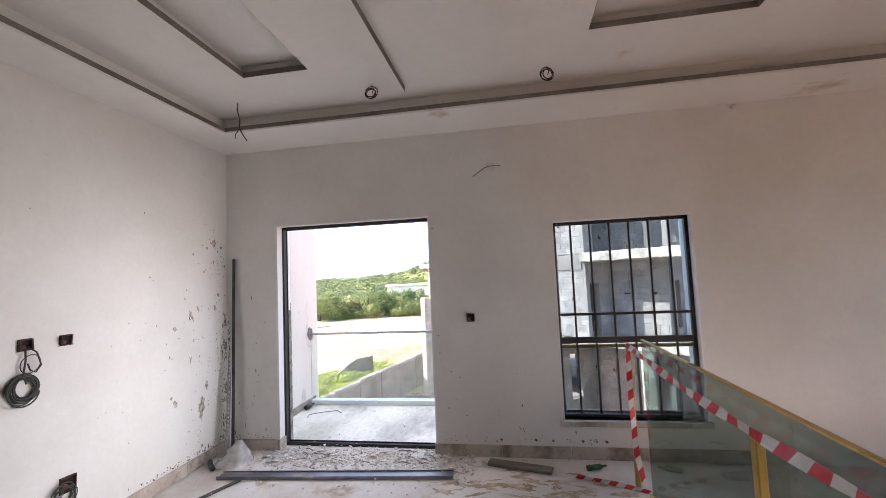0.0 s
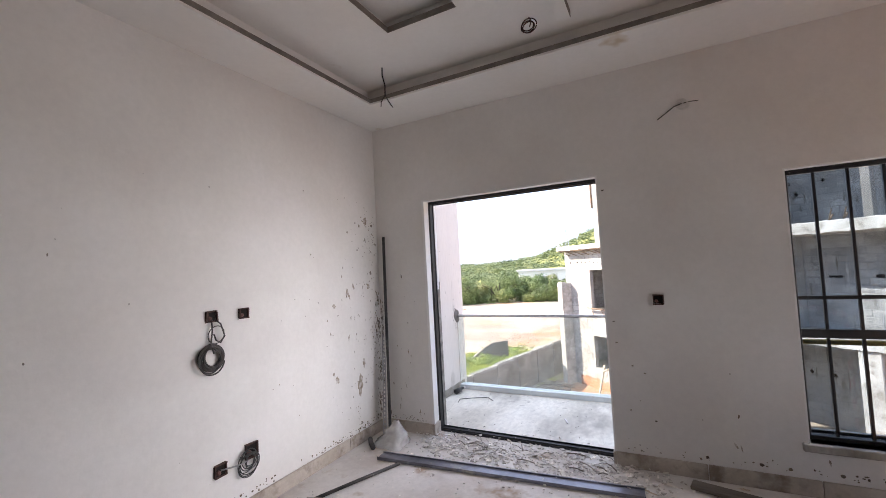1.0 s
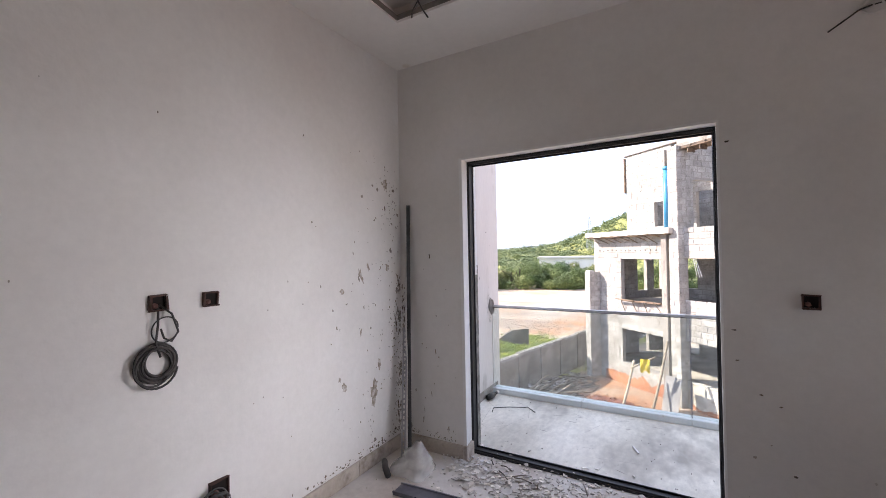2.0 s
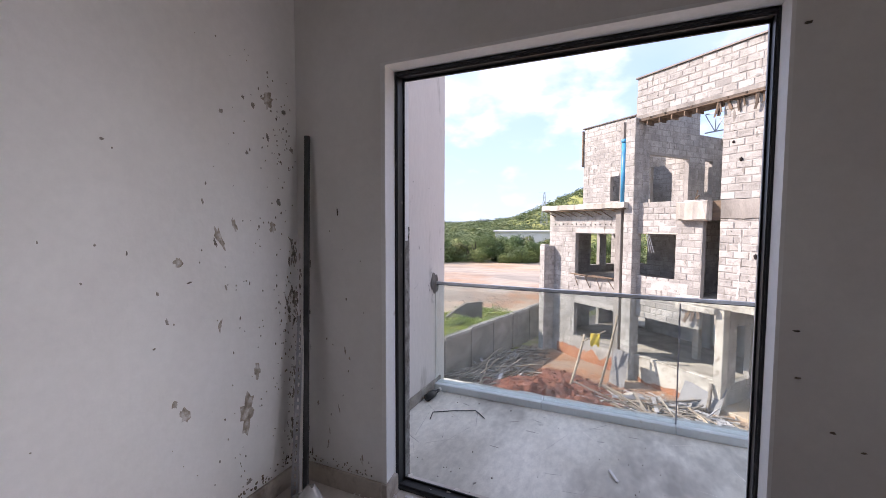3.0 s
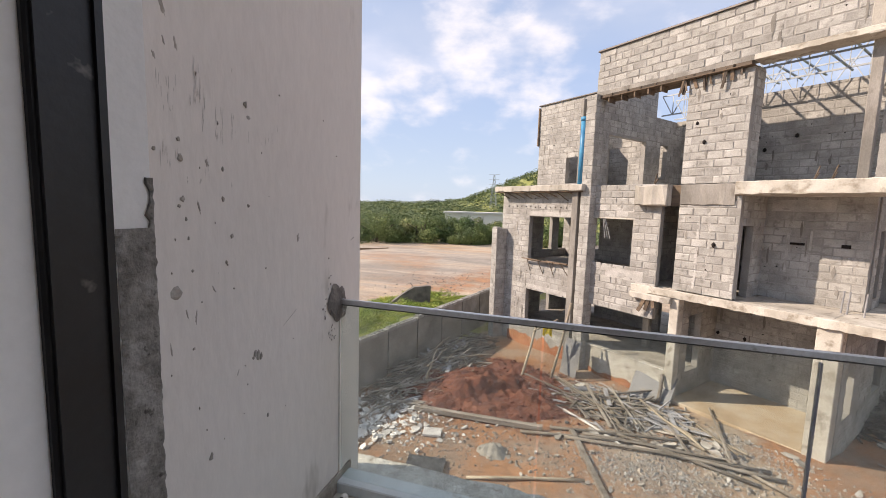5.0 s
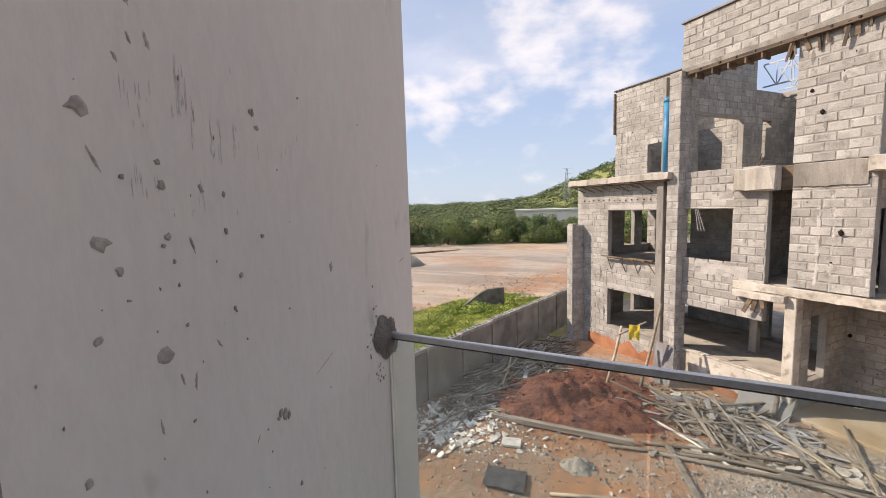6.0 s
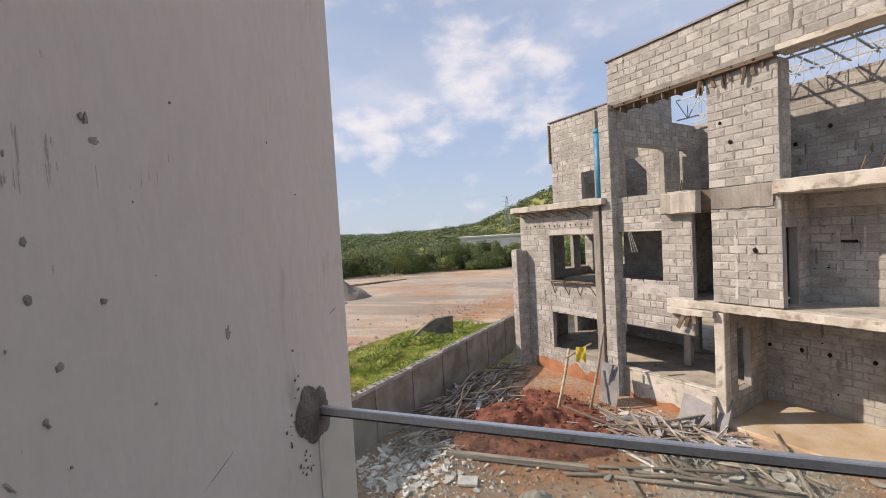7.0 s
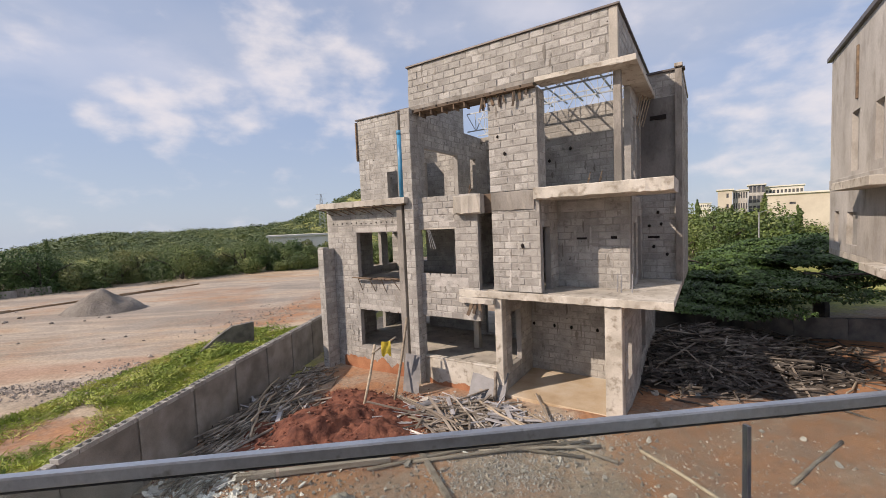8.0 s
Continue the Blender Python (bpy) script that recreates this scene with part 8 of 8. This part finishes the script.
# ---- things leaning and lying in the room ----
g = Geo()
a, b = Vector((-2.02, 4.50, 0.0)), Vector((-2.075, 4.612, 1.90))
l = (b - a).length
# channel metal darkened to stand in for the corner's shadow
channel = empty("metal_channel", Matrix.Translation(a) @ (b - a).to_track_quat("Z", "Y").to_matrix().to_4x4(), "long dark perforated metal channel leaning in the corner", "metal strip")
g.box(-0.010, 0.010, -0.002, 0.002, 0, l)
for k in range(36):
    g.box(-0.004, 0.004, -0.0035, -0.002, 0.03 + k * 0.05, 0.05 + k * 0.05)
g.ob("web", M["dark_strip"], channel)
for x0 in (-0.013, 0.010):
    g = Geo()
    g.box(x0, x0 + 0.003, -0.018, 0.002, 0, l)
    g.ob("flange", M["dark_strip"], channel)
g = Geo()
g.path([(-2.02, 4.46, 0.0), (-2.06, 4.54, 0.8), (-2.10, 4.61, 1.5)], 0.009, 7)
tagged(g.ob("conduit", M["pvc"], smooth=True), "thin pale conduit leaning in the corner", "pipe")
a, b = Vector((-2.03, 4.43, 0.0)), Vector((-2.075, 4.55, 0.95))
l = (b - a).length
g = Geo()
g.box(-0.016, -0.006, -0.0015, 0.0015, 0, l)
g.box(0.006, 0.016, -0.0015, 0.0015, 0, l)
for k in range(25):
    g.box(-0.006, 0.006, -0.0015, 0.0015, k * l / 25, k * l / 25 + 0.016)
g.box(0.016, 0.019, -0.014, 0.0015, 0, l)
o = g.ob("perforated_strip", M["grey_pvc"])
o.matrix_world = Matrix.Translation(a) @ (b - a).to_track_quat("Z", "Y").to_matrix().to_4x4()
tagged(o, "pale galvanised perforated strip leaning in the corner", "metal strip")
g = Geo()
m0 = Matrix.Translation((-1.83, 4.085, 0.004)) @ Matrix.Rotation(math.atan2(0.16, 1.90), 4, "Z")
g.m = m0
g.box(0, 2.0, -0.055, 0.055, 0.0, 0.016, 0.002)
g.box(0, 2.0, -0.055, -0.047, 0.016, 0.026)
g.box(0, 2.0, 0.047, 0.055, 0.016, 0.026)
tagged(g.ob("metal_profile", M["alu"]), "long dark aluminium profile on the floor before the door", "metal profile")
g = Geo()
g.path([(-1.60, 4.03, 0.014), (-1.74, 3.7, 0.014), (-1.90, 3.3, 0.014)], 0.013, 7)
tagged(g.ob("rod", M["wire"], smooth=True), "thin dark rod lying on the floor", "rod")
g = Geo(Matrix.Translation((0.70, 4.43, 0.0)) @ Matrix.Rotation(radians(-14), 4, "Z"))
g.box(-0.27, 0.27, -0.05, 0.05, 0.004, 0.03, 0.004)
tagged(g.ob("board", M["timber"]), "short brown board on the floor near the skirting", "board")
g = Geo(Matrix.Translation((-1.62, 3.36, 0.0)) @ Matrix.Rotation(radians(18), 4, "Z"))
g.box(-0.26, 0.26, -0.05, 0.05, 0.004, 0.055, 0.005)
tagged(g.ob("timber_offcut", M["timber"]), "thick timber offcut lying on the floor", "timber")
# crumpled polythene bag
g = Geo()
vs, fs = [], []
n = 16
for j in range(9):
    for i in range(n):
        a = 2 * math.pi * i / n
        q = (0.17 - 0.019 * j) * (1 + 0.5 * noise.noise(Vector((math.cos(a) * 1.5, math.sin(a) * 1.5, j * 0.5))))
        vs.append((-1.86 + q * math.cos(a) + 0.004 * j, 4.33 + q * 0.75 * math.sin(a), 0.008 + 0.027 * j + 0.02 * noise.noise(Vector((a, j * 0.6, 4)))))
for j in range(8):
    for i in range(n):
        fs.append((j * n + i, j * n + (i + 1) % n, (j + 1) * n + (i + 1) % n, (j + 1) * n + i))
g.add(vs, fs)
tagged(g.ob("plastic_bag", M["film"], smooth=True), "crumpled clear polythene bag in the corner", "bag")
g = Geo()
g.path([(-2.10, 4.30, 0.03), (-2.03, 4.22, 0.035), (-1.96, 4.16, 0.03)], 0.022, 8)
tagged(g.ob("scrap_tube", M["wire"], smooth=True), "short black tube end beside the bag", "tube")
g = Geo()
g.tube((1.24, 4.42, 0.022), (1.35, 4.46, 0.022), 0.022, n=10)
g.tube((1.35, 4.46, 0.022), (1.40, 4.48, 0.022), 0.009, n=8)
tagged(g.ob("bottle", M["bottle_green"], smooth=True), "small green bottle lying by the window wall", "bottle")


def litter(name, n, spot, smin, smax, material, label, seed, zbase=0.0):
    """Flat angular chips strewn on a floor."""
    r = random.Random(seed)
    g = Geo()
    for _ in range(n):
        x, y = spot(r)
        s = smin + (smax - smin) * r.random() ** 2
        a = r.random() * 6.28
        k = r.randint(3, 5)
        t = r.uniform(0.003, 0.008)
        asp = r.uniform(0.35, 1)
        tx, ty = r.gauss(0, 0.15), r.gauss(0, 0.15)
        ring = []
        for i in range(k):
            b = 6.283 * i / k + r.uniform(-0.3, 0.3)
            u, v = s * math.cos(b), s * asp * math.sin(b)
            ring.append((x + u * math.cos(a) - v * math.sin(a), y + u * math.sin(a) + v * math.cos(a), u * tx + v * ty))
        low = min(q[2] for q in ring)
        z0 = zbase + 0.0015 - low + 0.012 * r.random() ** 3
        g.add([(q[0], q[1], z0 + q[2]) for q in ring] + [(q[0], q[1], z0 + q[2] + t) for q in ring],
              [tuple(range(k))[::-1], tuple(range(k, 2 * k))] + [(i, (i + 1) % k, k + (i + 1) % k, k + i) for i in range(k)])
    return tagged(g.ob(name, M[material]), label, "debris", "", "stuff")


litter("floor_debris", 1500, lambda r: (r.uniform(-1.6, 0.3) + r.gauss(0, 0.08), 4.50 + r.gauss(0, 0.17)), 0.004, 0.027, "chip", "tile chips and plaster scraps strewn before the door", 1)
litter("floor_debris", 420, lambda r: (r.uniform(-2.1, 1.4), r.uniform(2.6, 4.55)), 0.003, 0.013, "chip", "loose plaster crumbs over the room floor", 2)
litter("floor_debris", 120, lambda r: (-1.62 + r.gauss(0, 0.09), 4.62 + r.gauss(0, 0.07)), 0.004, 0.024, "tape_white", "white plaster flakes by the door jamb", 3)
litter("floor_debris", 55, lambda r: (r.uniform(-1.95, 0.5), r.uniform(4.95, 6.0)), 0.0015, 0.005, "splash", "grit on the balcony floor", 4)
for k in range(16):
    r = random.Random(100 + k)
    x, y, a, l = r.uniform(-1.45, 0.0), r.uniform(4.35, 4.7), r.random() * 3.14, r.uniform(0.06, 0.16)
    g = Geo()
    g.path([(x, y, 0.012), (x + l * 0.5 * math.cos(a), y + l * 0.5 * math.sin(a), 0.022), (x + l * math.cos(a), y + l * math.sin(a), 0.012)], 0.004, 5)
    tagged(g.ob("splinter", M["timber"], smooth=True), "thin wood splinter among tile chips", "splinter", "splinters by the door")

# balcony litter
g = Geo()
a, b = Vector((-1.955, 5.80, 0.035)), Vector((-1.93, 5.97, 0.04))
g.tube(a, a.lerp(b, 0.55), 0.030, n=12)
g.tube(a.lerp(b, 0.55), a.lerp(b, 0.75), 0.030, 0.014, 12)
g.tube(a.lerp(b, 0.75), b, 0.014, n=10)
o = g.ob("bottle", [M["wire"]], smooth=True)
tagged(o, "small dark bottle with white cap by the balcony wall", "bottle")
g = Geo()
g.tube(b, b + (b - a).normalized() * 0.025, 0.017, n=10)
g.ob("cap", M["pvc"], o, "white plastic cap", True)
g = Geo()
g.path([(-1.80, 5.54, 0.006), (-1.83, 5.65, 0.006), (-1.70, 5.73, 0.008), (-1.56, 5.80, 0.006), (-1.545, 5.815, 0.006), (-1.44, 5.72, 0.006)], 0.0035, 6)
tagged(g.ob("bent_wire", M["wire"], smooth=True), "bent dark wire lying on the balcony floor", "wire")
g = Geo(Matrix.Translation((-0.55, 5.36, 0.004)) @ Matrix.Rotation(radians(115), 4, "Z"))
g.box(-0.055, 0.055, -0.008, 0.008, 0, 0.010, 0.003)
tagged(g.ob("offcut", M["tape_white"]), "small white offcut on the balcony floor", "offcut")

# ---- mortar splashes and dirt on the walls ----
def splash(g, to3, a, z, r, asp, seed, lift=0.004):
    """A flat ragged fleck of dried mortar; to3 maps (a, z, out) to the room."""
    rr = random.Random(seed)
    n = 9
    ring = []
    for i in range(n):
        t = 6.283 * i / n
        q = r * rr.uniform(0.6, 1.25)
        ring.append((a + q * math.cos(t), z + q * asp * math.sin(t)))
    vs = [to3(p, q, 0.0005) for p, q in ring] + [to3(a + (p - a) * 0.6, z + (q - z) * 0.6, lift) for p, q in ring] + [to3(a, z, lift)]
    fs = [(i, (i + 1) % n, n + (i + 1) % n, n + i) for i in range(n)] + [(n + i, n + (i + 1) % n, 2 * n) for i in range(n)]
    g.add(vs, fs)


def west(a, z, o):
    return (WX + o, a, z)


def north(a, z, o):
    return (a, WY - o, z)


def balc(a, z, o):
    return (BX0 + o, a, z)


def smear(g, to3, a, z, ra, rz, tilt, seed, lift=0.0015):
    """A ragged, drawn-out stain, leaning by tilt degrees."""
    rr = random.Random(seed)
    n, ring, c, d = 18, [], math.cos(radians(tilt)), math.sin(radians(tilt))
    for i in range(n):
        t = 6.283 * i / n
        q = rr.uniform(0.55, 1.2)
        p, v = ra * q * math.cos(t), rz * q * math.sin(t)
        ring.append((a + p * c - v * d, z + p * d + v * c))
    g.add([to3(p, q, 0.0006) for p, q in ring] + [to3(a, z, lift)], [(i, (i + 1) % n, n) for i in range(n)])


r = random.Random(9)
g = Geo()
for a, z, ra, rz, tilt in ((4.161, 1.371, 0.020, 0.062, 25), (4.462, 1.417, 0.022, 0.030, 0), (4.283, 0.523, 0.042, 0.10, -5), (3.982, 0.636, 0.022, 0.040, 20), (4.239, 1.431, 0.012, 0.036, 20), (3.975, 1.28, 0.020, 0.022, 0), (4.449, 2.05, 0.040, 0.045, 0), (4.153, 0.976, 0.010, 0.034, -10), (4.347, 0.709, 0.018, 0.042, 0), (3.939, 0.70, 0.015, 0.015, 0)):
    smear(g, west, a, z, ra, rz, tilt, a)
for k in range(8):
    smear(g, north, r.uniform(-2.06, -1.72), r.uniform(0.14, 0.95), r.uniform(0.003, 0.008), r.uniform(0.008, 0.03), r.gauss(0, 14), k + 50)
for k in range(7):
    smear(g, north, r.uniform(0.06, 1.2), r.uniform(0.14, 0.8), r.uniform(0.003, 0.008), r.uniform(0.006, 0.025), r.gauss(0, 25), k + 80)
tagged(g.ob("wall_stain", M["wall_stain"]), "brown damp stains on the painted wall", "stain", "", "stuff")
g = Geo()
for a, z, ra, rz in ((3.728, 1.724, 0.008, 0.006), (4.185, 1.932, 0.014, 0.010), (4.303, 2.026, 0.010, 0.010), (4.087, 1.529, 0.005, 0.013), (3.694, 1.359, 0.004, 0.006), (3.649, 1.232, 0.004, 0.006), (4.019, 1.188, 0.014, 0.005), (3.89, 1.161, 0.005, 0.010), (3.923, 1.042, 0.006, 0.018),
                     (3.871, 0.948, 0.008, 0.004), (4.188, 1.144, 0.006, 0.014), (4.505, 1.546, 0.014, 0.020), (4.317, 1.772, 0.009, 0.010), (4.358, 2.002, 0.012, 0.015), (4.55, 2.017, 0.014, 0.015), (4.60, 1.828, 0.013, 0.018), (4.443, 1.866, 0.008, 0.020), (4.286, 0.174, 0.020, 0.013), (3.943, 0.698, 0.008, 0.016), (4.141, 1.35, 0.008, 0.022)):
    smear(g, west, a, z, ra, rz, 15, a + z, 0.003)
for k in range(140):
    splash(g, west, 4.6 - abs(r.gauss(0, 0.25)), r.uniform(0.15, 2.3), r.uniform(0.0012, 0.004), r.uniform(0.8, 2.6), k)
for k in range(24):
    splash(g, west, r.uniform(2.0, 4.4), r.uniform(0.15, 2.4), r.uniform(0.0015, 0.004), r.uniform(0.8, 2.6), k + 300)
tagged(g.ob("wall_splash", M["splash"]), "dried mortar flecks on the painted wall", "mortar splash", "", "stuff")
g = Geo()
for k in range(150):
    y = r.uniform(1.8, 4.55)
    if noise.noise(Vector((y * 3.0, 0, 0))) > -0.05:
        splash(g, west, y, 0.112 + abs(r.gauss(0, 0.02)), r.uniform(0.002, 0.009), r.uniform(0.5, 1.3), k + 500, 0.003)
for k in range(60):
    splash(g, west, 4.57 + r.gauss(0, 0.05), 0.75 + r.gauss(0, 0.25), r.uniform(0.0015, 0.005), r.uniform(0.8, 2.0), k + 700, 0.003)
for k in range(60):
    splash(g, west, r.uniform(3.9, 4.6), 0.112 + abs(r.gauss(0, 0.022)), r.uniform(0.002, 0.008), r.uniform(0.5, 1.4), k + 2100, 0.003)
for k in range(40):
    splash(g, west, 4.62 - abs(r.gauss(0, 0.05)), r.choice((1.06, 0.7, 0.7, 0.3)) + r.gauss(0, 0.10), r.uniform(0.0015, 0.004), r.uniform(0.8, 2.8), k + 2300, 0.003)
for k in range(50):
    splash(g, north, r.uniform(-2.15, -1.68), 0.115 + abs(r.gauss(0, 0.02)), r.uniform(0.002, 0.006), r.uniform(0.5, 1.2), k + 2500, 0.003)
for k in range(70):
    x = r.uniform(0.0, 2.4)
    splash(g, north, x, 0.125 + abs(r.gauss(0, 0.03)), r.uniform(0.002, 0.010), r.uniform(0.5, 1.1), k + 900, 0.003)
for x in (0.55, 0.85, 1.0, 1.25, 1.45):
    splash(g, north, x, 0.15, 0.014, 0.8, x + 3, 0.004)
for k in range(14):
    splash(g, north, r.uniform(-2.1, -1.66), r.uniform(0.15, 1.6), r.uniform(0.0015, 0.004), r.uniform(1, 3), k + 1100, 0.003)
for x, z, q, asp in ((0.12, 0.75, 0.010, 0.5), (0.2, 0.70, 0.008, 0.5), (0.02, 0.92, 0.011, 0.4), (0.01, 1.08, 0.012, 0.3), (0.0, 2.09, 0.012, 0.5), (0.75, 0.45, 0.006, 2.5), (0.25, 0.36, 0.008, 1.0), (-1.9, 1.5, 0.005, 4.0)):
    splash(g, north, x, z, q, asp, x + z, 0.003)
tagged(g.ob("wall_dirt", M["speck"]), "dark dirt flecks and mould on the plaster", "dirt", "", "stuff")
g = Geo()
for k in range(260):
    z = r.uniform(0.12, 1.35)
    if noise.noise(Vector((z * 3.2, 5.0, 0))) > -0.12:
        smear(g, west, 4.625 - abs(r.gauss(0, 0.035)), z, r.uniform(0.002, 0.009), r.uniform(0.006, 0.03), r.gauss(0, 12), k + 3100)
for k in range(110):
    smear(g, north, -2.165 + abs(r.gauss(0, 0.03)), r.uniform(0.12, 1.3), r.uniform(0.002, 0.008), r.uniform(0.006, 0.03), r.gauss(0, 12), k + 3400)
for k in range(40):
    smear(g, west, 4.53 + r.gauss(0, 0.05), 1.86 + r.gauss(0, 0.14), r.uniform(0.002, 0.007), r.uniform(0.003, 0.008), r.gauss(0, 30), k + 3600)
tagged(g.ob("corner_mould", M["mould"]), "grey-brown mould and damp in the room corner", "mould", "", "stuff")
g = Geo()
for a, z, q, asp in ((5.156, 1.638, 0.019, 1.0), (5.167, 1.384, 0.017, 0.9), (5.262, 1.133, 0.018, 1.15), (5.286, 1.498, 0.011, 0.9), (5.281, 1.546, 0.007, 1.0), (5.194, 1.329, 0.009, 1.2), (5.213, 1.513, 0.006, 1.2), (5.289, 1.389, 0.008, 1.0), (5.278, 1.37, 0.006, 1.0), (5.425, 1.48, 0.005, 1.6),
                     (5.423, 1.391, 0.006, 1.3), (5.526, 1.372, 0.007, 0.8), (5.454, 1.278, 0.007, 1.2), (5.43, 1.198, 0.005, 1.2), (5.6, 1.157, 0.004, 0.8), (5.203, 1.267, 0.005, 0.7), (5.297, 1.334, 0.004, 1.4), (5.302, 1.28, 0.004, 1.4)):
    splash(g, balc, a, z, q, asp, a * 7)
for a, z, q, asp in ((5.145, 1.202, 0.008, 1.4), (5.106, 0.94, 0.008, 1.2), (5.354, 0.606, 0.010, 1.3), (5.156, 0.742, 0.006, 1.3), (5.545, 0.868, 0.009, 1.8), (5.558, 0.857, 0.009, 2.0), (5.572, 0.85, 0.008, 1.8), (5.535, 0.855, 0.006, 1.0), (5.6, 0.62, 0.006, 1.4), (5.434, 1.19, 0.004, 1.2), (5.307, 0.964, 0.005, 1.0), (5.457, 1.111, 0.003, 1.0), (5.312, 1.188, 0.004, 1.2), (5.99, 1.147, 0.004, 1.2), (6.049, 1.595, 0.003, 1.2), (5.515, 1.691, 0.004, 2.4), (5.522, 1.69, 0.005, 2.2), (5.68, 1.76, 0.003, 1.0)):
    splash(g, balc, a, z, q, asp, a * 5 + z)
for k in range(46):
    splash(g, balc, 5.3 + r.gauss(0, 0.26), r.uniform(0.3, 2.4), r.uniform(0.0010, 0.0028), r.uniform(0.8, 3.0), k + 1300, 0.003)
tagged(g.ob("wall_splash", M["drip"]), "dried mortar flecks on the balcony wall", "mortar splash", "", "stuff")
# drops that ran down aslant, and faint stains
g = Geo()
for a, z, ra, rz, tilt in ((5.25, 1.863, 0.007, 0.022, 20), (5.284, 1.786, 0.005, 0.022, 14), (5.251, 1.784, 0.0035, 0.014, 14), (5.223, 1.741, 0.004, 0.010, 18), (5.171, 1.543, 0.0035, 0.024, 22), (5.369, 1.493, 0.006, 0.012, 25), (5.339, 1.367, 0.003, 0.020, 14), (5.29, 1.07, 0.003, 0.018, 12), (5.319, 1.055, 0.004, 0.024, -6), (5.24, 0.98, 0.003, 0.02, 6), (5.383, 1.122, 0.003, 0.014, 30), (5.778, 1.252, 0.008, 0.016, 0), (5.532, 1.654, 0.009, 0.008, -30), (6.195, 1.221, 0.022, 0.003, 20), (5.73, 0.95, 0.05, 0.0015, 30), (5.467, 0.83, 0.002, 0.014, -25)):
    smear(g, balc, a, z, ra, rz, tilt, a + z, 0.002)
tagged(g.ob("wall_splash", M["drip"]), "slanting dried mortar drips on the balcony wall", "mortar splash", "", "stuff")
g = Geo()
for a, z0, z1, n, sp in ((5.342, 1.64, 1.787, 16, 0.008), (5.349, 1.639, 1.704, 12, 0.010), (5.363, 1.574, 1.688, 8, 0.008), (5.426, 1.513, 1.664, 5, 0.008), (5.408, 1.544, 1.663, 4, 0.003), (5.468, 1.562, 1.657, 9, 0.008), (5.264, 1.609, 1.684, 7, 0.010), (5.255, 1.45, 1.583, 9, 0.012), (5.472, 1.764, 1.796, 2, 0.003), (5.374, 1.431, 1.526, 4, 0.006), (5.459, 1.405, 1.457, 1, 0.002), (5.307, 1.42, 1.451, 2, 0.004), (5.346, 1.417, 1.454, 3, 0.005), (5.399, 1.144, 1.182, 1, 0.002), (5.24, 1.62, 1.72, 6, 0.02), (5.60, 1.56, 1.66, 6, 0.03)):
    for k in range(n):
        h = (z1 - z0) * r.uniform(0.15, 0.5)
        smear(g, balc, a + r.gauss(0, sp), r.uniform(z0 + h / 2, z1 - h / 2), r.uniform(0.0006, 0.0018), h / 2, r.gauss(0, 1.5), k + a, 0.001)
tagged(g.ob("wall_scrape", M["scrape"]), "fine vertical trowel scrapes on the balcony wall", "scrape", "", "stuff")
# trowel marks and dirt trodden into the balcony screed
def deck(a, b, o):
    return (a, b, o)


for name, material, n, label in (("floor_scuff", "chip", 20, "pale trowel marks in the balcony screed"), ("floor_dirt", "drip", 14, "grey dirt trodden into the balcony screed")):
    g = Geo()
    for k in range(n):
        x, y = r.uniform(-1.9, 0.4), r.uniform(4.98, 5.98)
        if name == "floor_scuff":
            smear(g, deck, x, y, r.uniform(0.05, 0.22), r.uniform(0.001, 0.003), r.uniform(0, 180), k + 4000, 0.001)
        else:
            smear(g, deck, x, 5.97 - abs(r.gauss(0, 0.25)) if k % 2 else y, r.uniform(0.01, 0.05), r.uniform(0.002, 0.007), r.uniform(-30, 30), k + 4200, 0.001)
    tagged(g.ob(name, M[material]), label, "scuff", "", "stuff")
g = Geo()
for k in range(70):
    smear(g, deck, 0.72 + r.gauss(0, 0.42), 4.12 + r.gauss(0, 0.20), r.uniform(0.02, 0.13), r.uniform(0.008, 0.04), r.uniform(-25, 25), k + 4400, 0.001)
tagged(g.ob("floor_dirt", M["trodden_soil"]), "brown soil trodden over the room floor", "dirt", "", "stuff")
# raw mortar where the outer door lining has broken away
def broken_lining(z0, z1, inner, seed):
    """Rough mortar over the outer lining from z0 to z1; inner(z) is its ragged inner edge, 0 at the frame to 1 at the corner."""
    g, rows, n = Geo(), [], max(4, int((z1 - z0) / 0.009))
    y0, y1 = 4.847, OUT + 0.004
    for i in range(n + 1):
        z = z0 + (z1 - z0) * i / n
        a = min(0.96, max(0.0, inner(z) + 0.16 * noise.noise(Vector((z * 37, seed, 0))) + 0.08 * noise.noise(Vector((z * 120, seed, 4)))))
        out = y1 + 0.004 * noise.noise(Vector((z * 60, seed, 2)))
        row = []
        for k in range(7):
            y = y0 + (out - y0) * (a + (1 - a) * k / 6)
            lift = 0.0012 if k == 0 else 0.0035 + 0.0022 * noise.noise(Vector((z * 90, y * 90, seed)))
            row.append((DOOR[0] + 0.008 + lift, y, z))
        rows.append(row + [(DOOR[0] - 0.05, out + 0.001, z)])
    m = len(rows[0])
    g.add([p for row in rows for p in row], [(i * m + k, i * m + k + 1, (i + 1) * m + k + 1, (i + 1) * m + k) for i in range(n) for k in range(m - 1)])
    return g


for z0, z1, inner, k in ((0.0, 1.345, lambda z: 0.0, 1.0), (1.345, 1.42, lambda z: 0.84, 4.0)):
    o = broken_lining(z0, z1, inner, k).ob("mortar_edge", M["raw_mortar"])
    tagged(o, "rough raw mortar on the broken outer door edge", "mortar", "", "stuff")
